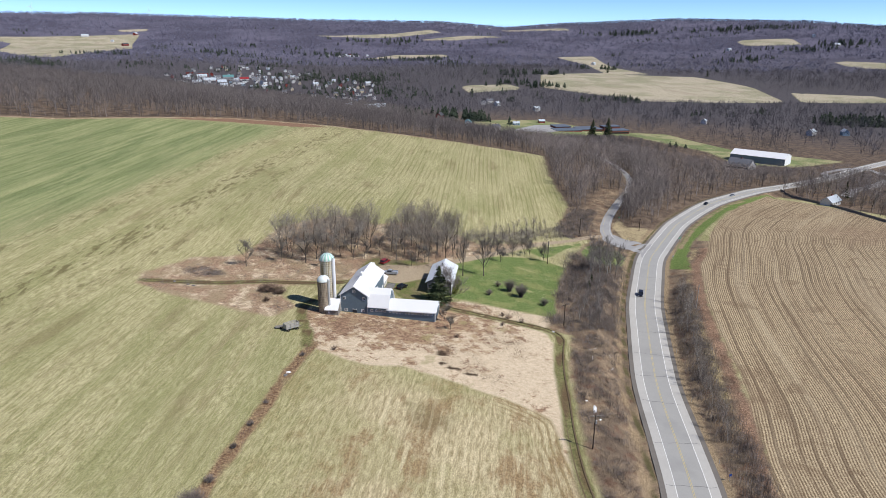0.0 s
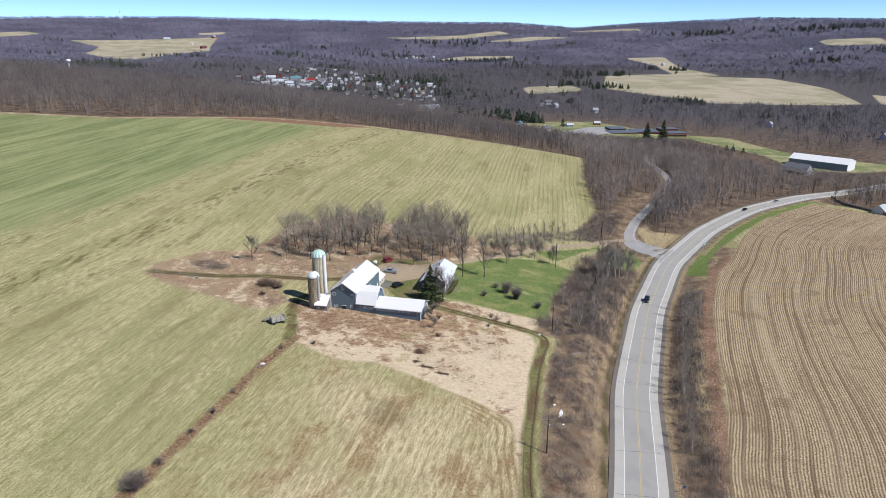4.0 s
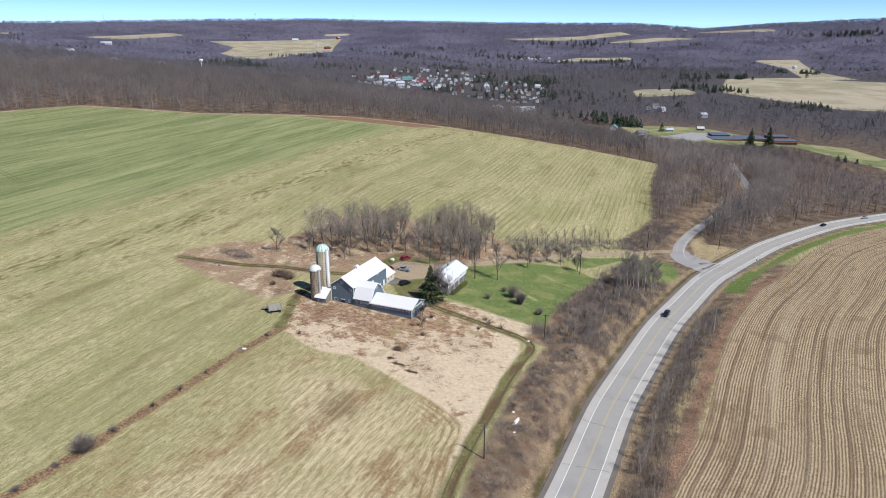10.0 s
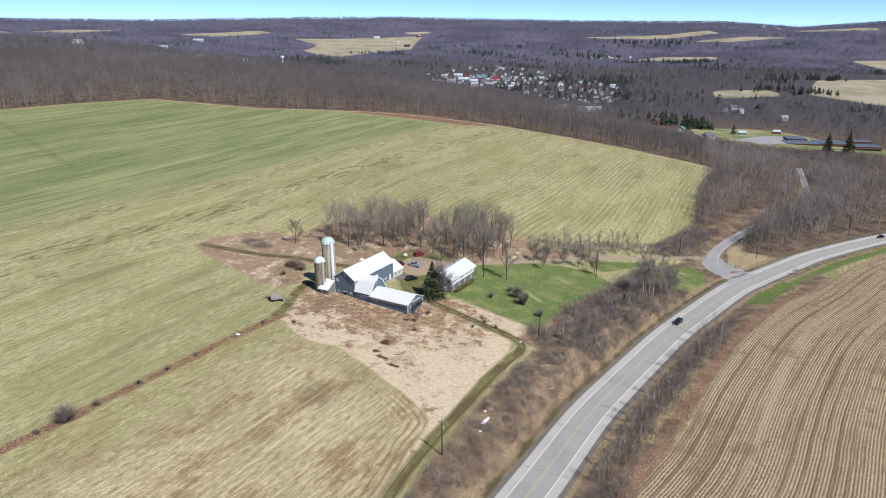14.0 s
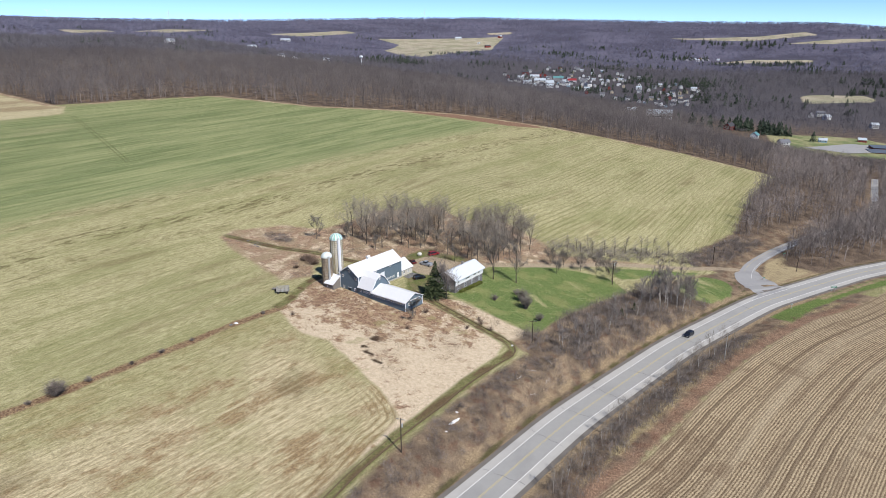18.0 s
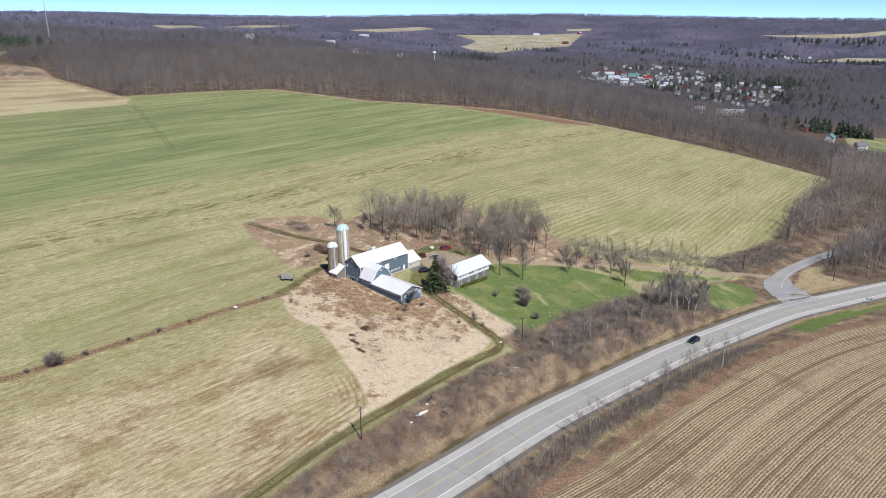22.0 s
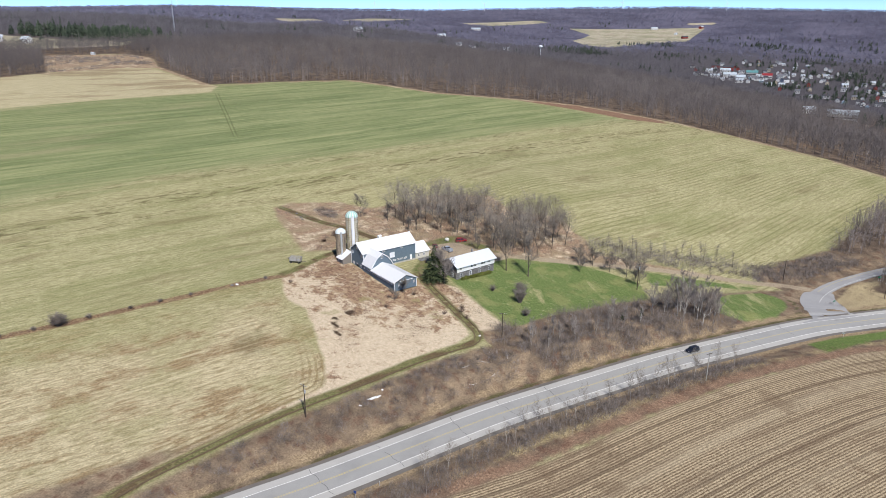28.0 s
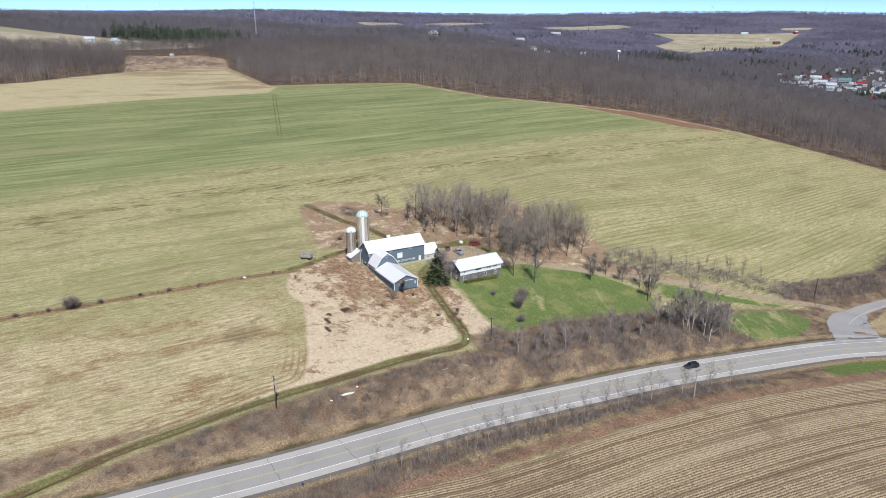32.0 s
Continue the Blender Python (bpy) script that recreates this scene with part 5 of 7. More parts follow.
for x in (-4.97, 4.97):
    part("gutter", boxed(x - 0.07, x + 0.07, -9.5, 9.75, 4.36, 4.5), WHITE_TRIM, house)


# ---- trees and brush round the farm ----
def spots_in(poly, n, apart, r):
    p = np.array(poly, float)
    out = []
    for _ in range(n * 60):
        x, y = r.uniform(p[:, 0].min(), p[:, 0].max()), r.uniform(p[:, 1].min(), p[:, 1].max())
        if inside(np.array([x]), np.array([y]), poly)[0] > 0 and all(math.hypot(x - a, y - b) > apart for a, b in out):
            out.append((x, y))
            if len(out) == n:
                break
    return out


GROVE_WEST = [(-66, 258), (-56, 253), (-44, 254), (-31, 262), (-28, 272), (-30, 287), (-40, 283), (-54, 277), (-64, 272)]
GROVE_EAST = [(-20, 261), (-11, 259), (-3, 262), (2, 268), (10, 284), (6, 294), (-4, 302), (-14, 300), (-22, 288), (-24, 277)]
tr = np.random.default_rng(11)
grove = spots_in(GROVE_WEST, 27, 4.2, tr) + spots_in(GROVE_EAST, 30, 4.2, tr)
grove = [q for q in grove if gap(np.array(q[:1]), np.array(q[1:]), DRIVE)[0][0] > 4 and inside(np.array(q[:1]), np.array(q[1:]), PARKING)[0] < -2]
tr.shuffle(grove)
for k in range(5):
    proto = bare_tree("bare_tree", np.random.default_rng(40 + k), 15.0, "bare grey hardwood tree in the grove behind the barn", "grove trees", kids=(11, 8, 5, 4), bole=0.2, spread_k=0.5, wide=1.5, rise=0.8, fuzz=0.021, girth=0.95, twig=GROVE_TWIG)
    mine = grove[k::5]
    plant(proto, mine, tr.uniform(0.64, 0.92, len(mine)))
young = [(-74, 245.5), (-62.4, 252), (-46, 250), (-31, 262), (-25.2, 266), (-12, 258), (-7, 263)]
proto = bare_tree("young_tree", np.random.default_rng(51), 8.0, "slim bare young tree at the edge of the grove", "grove trees", kids=(9, 6, 4, 2))
plant(proto, young, [1.25, 1.0, 0.8, 0.9, 1.0, 0.8, 0.9])
plant(bare_tree("lawn_tree", np.random.default_rng(52), 16.0, "tall bare maple on the green lawn", "lawn trees", kids=(11, 6, 5, 3)), [(8.3, 252.2)], [1.0])
plant(bare_tree("lawn_tree", np.random.default_rng(53), 15.5, "taller straight bare maple on the green lawn", "lawn trees", kids=(13, 6, 5, 3), spread_k=0.45), [(16.7, 255.3)], [1.0])
plant(bare_tree("yard_tree", np.random.default_rng(54), 11.0, "bare spreading tree beside the farmhouse wall", twig=BIRCH_TWIG, kids=(12, 7, 5, 3), bole=0.12, wide=1.3, fuzz=0.05), [(3.2, 223.5)], [1.0])
plant(bare_tree("yard_tree", np.random.default_rng(55), 6.0, "small bare tree at the end of the barn wing", kids=(10, 6, 4, 2), bole=0.12), [(0.8, 206.5), (3.0, 200.5)], [1.0, 0.75])
drive_spots = [(25.2, 277), (24.5, 286.7), (31.4, 288.5), (37.3, 291.7), (45, 288), (20, 283), (40, 297)]
plant(bare_tree("drive_tree", np.random.default_rng(56), 8.5, "crooked bare tree beside the gravel drive", "trees along the drive", kids=(11, 6, 5, 3), bole=0.12, wide=1.3, rise=0.7), drive_spots, tr.uniform(0.6, 1.1, 7))
sapling_line = [(20, 304), (25, 308), (29, 313), (33, 318), (36, 324), (40, 327), (43, 333), (47, 338), (51, 342), (26, 315), (38, 335), (48, 347), (55, 350), (22, 311), (44, 342)]
plant(bare_tree("sapling", np.random.default_rng(57), 8.0, "thin bare sapling in the row along the meadow", "saplings by the meadow", kids=(7, 4, 3, 2), spread_k=0.5, bole=0.3, girth=0.45, rise=1.7, fuzz=0.024, twig=GROVE_TWIG), sapling_line, tr.uniform(0.75, 1.1, 15))
birches = [(64.6, 272), (67.5, 276), (70.6, 275), (73, 280), (75.4, 279.6), (70, 284), (66, 281), (74, 288), (77, 285), (62, 268), (68.5, 280), (72, 284.5), (63.5, 276), (76, 291)]
plant(bare_tree("birch", np.random.default_rng(58), 15.0, "pale-barked bare birch beside the highway", "roadside birches", bark=BIRCH, twig=BIRCH_TWIG, kids=(12, 6, 5, 3), spread_k=0.42, bole=0.2, girth=0.85, rise=1.2, fuzz=0.045), birches, tr.uniform(0.75, 1.05, 14))
poplars = [(57.1, 229), (58.8, 238), (54.7, 218.5), (50.7, 215), (55, 224), (59.2, 245), (61, 252), (63.2, 258), (53, 233), (48, 219), (57, 250), (51, 226)]
plant(bare_tree("slim_tree", np.random.default_rng(59), 8.5, "slim pale bare tree in the roadside thicket", "roadside trees", bark=BIRCH, kids=(11, 5, 4, 2), twig=BIRCH_TWIG, spread_k=0.38, girth=0.7, rise=1.1, fuzz=0.04), poplars, tr.uniform(0.7, 1.1, 12))
strip = [(96, 245), (93, 238), (89.8, 232.5), (86, 219), (84, 207.5), (82, 199), (78.7, 188), (77, 180), (76, 174), (74.8, 163), (73.6, 156), (72.4, 149.7), (88, 226), (80, 193), (91, 243), (75.5, 168), (87, 213), (90, 228), (83, 203), (81, 196), (78, 184), (94, 251), (97, 256), (73, 153), (76.3, 177), (85, 223)]
plant(bare_tree("slim_tree", np.random.default_rng(60), 7.4, "slim bare tree between the highway and the stubble", "roadside trees", bark=BIRCH, kids=(9, 5, 3, 2), twig=GROVE_TWIG, spread_k=0.5, bole=0.25, girth=0.45, rise=1.2, fuzz=0.018), strip, tr.uniform(0.65, 1.1, 26))


def shrub(name, x, y, h, seed, label, mat=None, stems=260, wide=0.62, group=""):
    """A round bare bush: a fan of many stems from one foot."""
    r = np.random.default_rng(seed)
    ob = thing(name, pose(x, y, lay(x, y)), label, "shrub", group)
    n = stems
    az, k = r.random(n) * 6.283, wide * r.random(n) ** 0.6
    d = np.stack([np.cos(az) * k, np.sin(az) * k, 1 - 0.45 * k * k], 1)
    d = d / np.linalg.norm(d, axis=1)[:, None] * (h * (0.7 + 0.3 * r.random(n)))[:, None]
    a = np.c_[r.normal(0, 0.05 * h, (n, 2)), np.zeros(n)]
    v1, f1 = blades(a, a + d, np.full(n, 0.05 + 0.006 * h), r.normal(0, 1, (n, 3)))
    i = np.repeat(np.arange(n), 4)
    s = a[i] + d[i] * r.uniform(0.35, 0.9, len(i))[:, None]
    e = s + d[i] * 0.28 + r.normal(0, 0.10 * h, (len(i), 3))
    v2, f2 = blades(s, e, np.full(len(i), 0.045), r.normal(0, 1, (len(i), 3)))
    part("stem_fan", mesh_of("stem_fan", v1, f1, mat or TWIG), None, ob)
    part("twig_spray", mesh_of("twig_spray", v2, f2, mat or TWIG), None, ob)
    return ob


shrub("bush", -48.0, 110.5, 4.6, 70, "big round bare bush in the fence row", BRUSH, 420, 0.9)
shrub("bush", 29.3, 235.1, 5.4, 71, "dark upright bare bush on the lawn", None, 320, 0.6, "lawn bushes")
shrub("bush", 25.6, 240.2, 5.0, 72, "dark bare bush on the lawn", None, 300, 0.6, "lawn bushes")
shrub("bush", 17.5, 234.0, 2.6, 73, "small thin bare bush on the lawn", BRUSH, 120, 0.8, "lawn bushes")
shrub("bush", 21.5, 244.5, 2.4, 74, "small thin bare bush on the lawn", BRUSH, 110, 0.8, "lawn bushes")
shrub("bush", 37.0, 229.0, 2.8, 75, "low bare bush near the pole at the lawn's edge", None, 200, 0.8, "lawn bushes")
for i, (x, y, h) in enumerate(((-59.5, 224, 3.8), (-56.4, 222.5, 3.4), (-62, 223.5, 3.0), (-59, 215, 1.6))):
    shrub("weed_bush", x, y, h, 80 + i, "grey-brown bare bush in the weeds behind the silos", BRAMBLE, 300, 1.25, "bushes behind the silos")
for i, (x, y, h) in enumerate(((3.6, 208.5, 2.4), (20.8, 214.9, 1.8), (22.5, 213, 2.2), (20.2, 207.3, 1.6), (27, 211, 1.9), (5, 195, 1.6), (-31, 181, 1.5))):
    shrub("lot_bush", x, y, h, 90 + i, "small bare bush in the straw-coloured lot", BRAMBLE, 60, 0.9, "bushes in the weedy lot")
for i, (y, h) in enumerate(((104, 1.4), (119, 1.9), (131, 1.2), (140, 1.5), (150, 1.1), (176, 1.3), (95, 1.6), (88, 1.3))):
    x = float(np.interp(y, FENCE[::-1, 1], FENCE[::-1, 0]))
    shrub("hedge_bush", x, y, h, 100 + i, "low bare bush in the fence row", BRUSH, 110, 0.95, "bushes in the fence row")


def leafy(name, x, y, w, h, seed, label):
    """A clipped evergreen bush of small leaves."""
    r = np.random.default_rng(seed)
    ob = thing(name, pose(x, y, lay(x, y)), label, "shrub", "bushes along the farmhouse")
    n = 700
    d = r.normal(0, 1, (n, 3))
    d /= np.linalg.norm(d, axis=1)[:, None]
    p = d * np.array([w / 2, w / 2, h / 2]) * (0.75 + 0.3 * r.random(n))[:, None] + np.array([0, 0, h / 2])
    p[:, 2] = np.maximum(p[:, 2], 0.05)
    e = p + d * 0.12 + r.normal(0, 0.16, (n, 3))
    v, f = blades(p, e, np.full(n, 0.2), r.normal(0, 1, (n, 3)))
    part("foliage", mesh_of("foliage", v, f, EVERGREEN), None, ob)
    m = 10
    az = r.random(m) * 6.28
    b = np.stack([np.cos(az) * w * 0.3, np.sin(az) * w * 0.3, np.full(m, h * 0.6)], 1)
    part("stem", sticks_mesh("stem", np.zeros((m, 3)), b, np.full(m, 0.03), np.full(m, 0.015), BARK), None, ob)


for i, t in enumerate((-6.8, -5.0, -2.6, -1.0, 0.6, 2.6, 4.4, 5.8)):
    q = Matrix(house.matrix_basis) @ Vector((5.3, t, 0))
    leafy("foundation_bush", q.x, q.y, 1.5 + 0.25 * (i % 3), 0.9 + 0.12 * (i % 2), 120 + i, "rounded yellow-green evergreen bush along the farmhouse")


def conifer(name, x, y, h, width, seed, label, group="", dense=46):
    """A spruce: bole and drooping boughs hung with needle sprays."""
    r = np.random.default_rng(seed)
    ob = thing(name, pose(x, y, lay(x, y) - 0.1), label, "tree", group)
    part("trunk", sticks_mesh("trunk", [(0, 0, 0)], [(0, 0, h)], [h * 0.02 + 0.05], [0.02], BARK), None, ob)
    A, B, W = [], [], []
    n = int(h * dense / 4)
    for i in range(n):
        t = (i + r.random()) / n
        z = h * (0.06 + 0.93 * t)
        reach = width / 2 * (1 - t) ** 0.85 * r.uniform(0.72, 1.12) + 0.12
        az = r.random() * 6.283
        out = np.array([math.cos(az), math.sin(az), 0])
        tip = np.array([0, 0, z]) + out * reach + np.array([0, 0, reach * r.uniform(-0.28, 0.05)])
        A.append((0, 0, z)), B.append(tip), W.append(0.16 + 0.05 * reach)
        m = 3 + int(reach * 5)
        for k in range(m):
            s = np.array([0, 0, z]) + (tip - np.array([0, 0, z])) * r.uniform(0.25, 1.0)
            side = np.cross(out, [0, 0, 1.0]) * r.choice([-1, 1])
            e = s + out * 0.25 * reach * r.random() + side * (0.22 + 0.24 * reach) * r.random() + np.array([0, 0, -0.35 * r.random() - 0.05])
            A.append(s), B.append(e), W.append(0.34)
    A, B, W = np.array(A), np.array(B), np.array(W)
    v, f = blades(A, B, W, r.normal(0, 1, (len(A), 3)) + np.array([0, 0, 0.6]))
    part("crown", mesh_of("needle_crown", v, f, NEEDLE), None, ob)
    return ob


conifer("spruce", -0.9, 222.8, 13.8, 9.6, 140, "dense dark green spruce beside the farmhouse", dense=90)
conifer("cedar", 61.0, 262.5, 3.6, 2.2, 141, "small dark evergreen in the roadside thicket")
conifer("cedar", 58.5, 254.5, 3.0, 2.0, 142, "small dark evergreen in the roadside thicket")


def thicket(name, n, bounds, test, lo, hi, stems, width, mat, label, lean=0.6, seed=1, sprawl=0.0):
    r = np.random.default_rng(seed)
    x, y = scatter(n, *bounds, test, r)
    stuff(name, brush_mesh(name, x, y, r.uniform(lo, hi, len(x)) ** 1.0, stems, width, mat, lean, r, sprawl), label, "brush")


def beside(side, lo, hi, y0, y1, lane=0.0):
    def test(x, y):
        g, s, _ = gap(x, y, ROAD)
        lane_x = np.interp(y, LANE[::-1, 1], LANE[::-1, 0])
        return ((side > 0) | (y > 200) | (x > lane_x + 3)) & (s * side > 0) & (g > lo) & (g < hi) & (y > y0) & (y < y1) & (gap(x, y, LANE)[0] > lane) & (inside(x, y, LAWN) < -0.5) & (inside(x, y, LAWN_EAST) < 0) & (inside(x, y, STUBBLE) < -1)
    return test


clump = lambda x, y, s, k: np.sin(x / s + 1.3 * np.sin(y / s / 1.7)) * np.sin(y / s * 0.8 + x / s / 2.3) > k
thicket("roadside_thicket", 5200, (20, 80, 70, 290), lambda x, y: beside(-1, 12.0, 30, 70, 270, 4.0)(x, y) & clump(x, y, 2.3, -0.15), 1.0, 2.9, 46, 0.055, BRUSH, "grey tangle of bare brush between the lane and the highway", lean=0.95, seed=21, sprawl=0.3)
thicket("roadside_thicket", 1700, (30, 95, 205, 310), lambda x, y: beside(-1, 10.5, 36, 212, 306, 6.0)(x, y), 2.0, 5.0, 40, 0.06, BRUSH, "tall bare thicket above the highway", lean=0.4, seed=22, sprawl=0.35)
thicket("roadside_brambles", 5000, (20, 90, 70, 300), beside(-1, 9.5, 26, 70, 300, 3.5), 0.5, 1.3, 22, 0.06, BRAMBLE, "rusty brown brambles on the road bank", lean=0.9, seed=23, sprawl=0.7)
thicket("field_side_thicket", 7000, (58, 125, 90, 330), lambda x, y: beside(1, 10.5, 18, 95, 265)(x, y), 1.2, 4.0, 40, 0.06, BRUSH, "grey bare brush between the highway and the stubble", lean=0.45, seed=24, sprawl=0.35)
thicket("field_side_brambles", 8000, (58, 140, 80, 340), lambda x, y: beside(1, 14, 30, 80, 330)(x, y) & (inside(x, y, STUBBLE) > -7), 0.4, 1.1, 24, 0.06, RUST, "rusty brown weeds along the stubble field", lean=0.8, seed=25, sprawl=0.7)
thicket("bank_grass", 1500, (30, 130, 80, 340), lambda x, y: beside(-1, 8.4, 13, 80, 330)(x, y) | beside(1, 8.0, 11, 80, 330)(x, y), 0.3, 0.6, 10, 0.08, STRAW, "dry straw-coloured grass along the road", lean=0.9, seed=26, sprawl=0.7)
thicket("bank_rust", 2500, (20, 90, 70, 300), lambda x, y: beside(-1, 10, 26, 70, 300, 3.5)(x, y) & clump(x, y, 4.5, 0.2), 0.3, 1.0, 22, 0.06, RUST, "reddish dead weeds on the road bank", lean=0.9, seed=40, sprawl=0.7)
thicket("lot_brambles", 2200, (-48, 36, 146, 222), lambda x, y: (inside(x, y, LOT) > 0.5) & (clump(x, y, 5.5, 0.35) | ((y > 192) & (x < 4) & clump(x, y, 3.0, 0.1))), 0.35, 1.0, 22, 0.06, BRAMBLE, "rusty brown brambles and dead weeds in the lot", lean=0.95, seed=27, sprawl=0.7)
thicket("lot_straw", 1200, (-48, 40, 146, 224), lambda x, y: (inside(x, y, LOT) > 0.5), 0.2, 0.5, 8, 0.08, STRAW, "matted pale straw in the lot", lean=1.1, seed=28, sprawl=0.7)
thicket("grove_brush", 1700, (-106, 40, 205, 325), lambda x, y: (inside(x, y, WEEDS) > 1) & (y > 246) | (inside(x, y, WEEDS) > 0.5) & clump(x, y, 4.0, 0.1), 0.5, 1.9, 26, 0.06, BRUSH, "low bare undergrowth in the grove", lean=0.8, seed=29, sprawl=0.7)
thicket("grove_brambles", 1500, (-106, 40, 205, 325), lambda x, y: (inside(x, y, WEEDS) > 0.5) & clump(x, y, 6.0, -0.1), 0.3, 0.9, 20, 0.06, BRAMBLE, "rusty brown weeds round the grove", lean=0.95, seed=30, sprawl=0.7)
thicket("yard_brambles", 330, (-10, 45, 205, 235), lambda x, y: (np.abs(gap(x, y, np.array([(-8.0, 224.0), (8.0, 222.0), (24.0, 218.5), (38.0, 213.5)]))[0] - 0.5) < 1.8), 0.4, 1.3, 24, 0.06, BRAMBLE, "rusty weeds between the lane and the lawn", lean=0.8, seed=31, sprawl=0.7)
thicket("fence_row_weeds", 2600, (-58, -34, 50, 186), lambda x, y: gap(x, y, FENCE)[0] < 1.3, 0.3, 0.9, 20, 0.06, BRAMBLE, "rusty brown weeds along the old fence", lean=0.8, seed=32, sprawl=0.7)
thicket("meadow_edge_brush", 2600, (10, 110, 290, 420), lambda x, y: (gap(x, y, np.array([(18.0, 303.0), (40.0, 330.0), (62.0, 350.0), (80.0, 385.0), (84.0, 405.0)]))[0] < 7) & (gap(x, y, SIDE)[0] > 6) & (gap(x, y, DRIVE)[0] > 3), 0.8, 3.2, 34, 0.06, BRUSH, "bare brush along the meadow's edge", lean=0.6, seed=33, sprawl=0.35)
SAPLINGS = np.array([(16.0, 305.0), (30.0, 316.0), (44.0, 334.0), (58.0, 350.0)])
thicket("sapling_thicket", 700, (10, 70, 295, 365), lambda x, y: (gap(x, y, SAPLINGS)[0] < 6) & (gap(x, y, DRIVE)[0] > 4), 3.5, 8.5, 22, 0.06, GROVE_TWIG, "tall thin bare saplings growing close together", lean=0.42, seed=36, sprawl=0.5)
thicket("junction_thicket", 500, (60, 92, 340, 400), lambda x, y: (gap(x, y, np.array([(66.0, 352.0), (78.0, 372.0), (84.0, 396.0)]))[0] < 8) & (gap(x, y, SIDE)[0] > 7), 1.5, 4.5, 40, 0.07, BRUSH, "grey bare brush at the meadow's corner", lean=0.6, seed=37, sprawl=0.4)
thicket("grove_floor_brush", 1000, (-80, 22, 252, 312), lambda x, y: (np.maximum(inside(x, y, GROVE_WEST), inside(x, y, GROVE_EAST)) > -4), 0.6, 2.2, 26, 0.05, BRAMBLE, "rusty bare undergrowth between the grove trees", lean=0.7, seed=38, sprawl=0.5)
thicket("meadow_edge_brambles", 5000, (10, 170, 290, 470), lambda x, y: ((gap(x, y, SIDE)[0] < 20) & (gap(x, y, SIDE)[0] > 6) | (gap(x, y, ROAD)[0] < 18)) & (gap(x, y, ROAD)[0] > 10) & (y > 345) & (inside(x, y, STUBBLE) < -12) & (inside(x, y, VERGE) < -3) & (gap(x, y, SIDE)[0] > 5.5), 0.4, 1.5, 22, 0.06, BRAMBLE, "rusty brush round the side road", lean=0.8, seed=34, sprawl=0.7)
thicket("brush_heap", 260, (-96, -78, 231, 241), lambda x, y: ((x + 87) / 7) ** 2 + ((y - 236) / 3.6) ** 2 < 1, 0.5, 1.3, 40, 0.06, BRUSH, "low grey heap of cut brush", lean=1.2, seed=39, sprawl=0.8)
thicket("hill_scrub", 900, (-722, -530, 250, 400), lambda x, y: (inside(x, y, SCRUB) > 3) & clump(x, y, 14.0, -0.15), 1.2, 4.5, 30, 0.16, BRUSH, "grey bare bushes in the rusty scrub above the fields", lean=0.7, seed=41, sprawl=0.8)


# ---- vehicles, wagon, poles and signs ----
def car_paint(name, color):
    m = Mat(name, 0.3, 0.2, 0.6)
    return m.done(m.mix(m.noise(3, 3, m.place(local=True)), color, tuple(c * 0.85 for c in color[:3]) + (1,)))


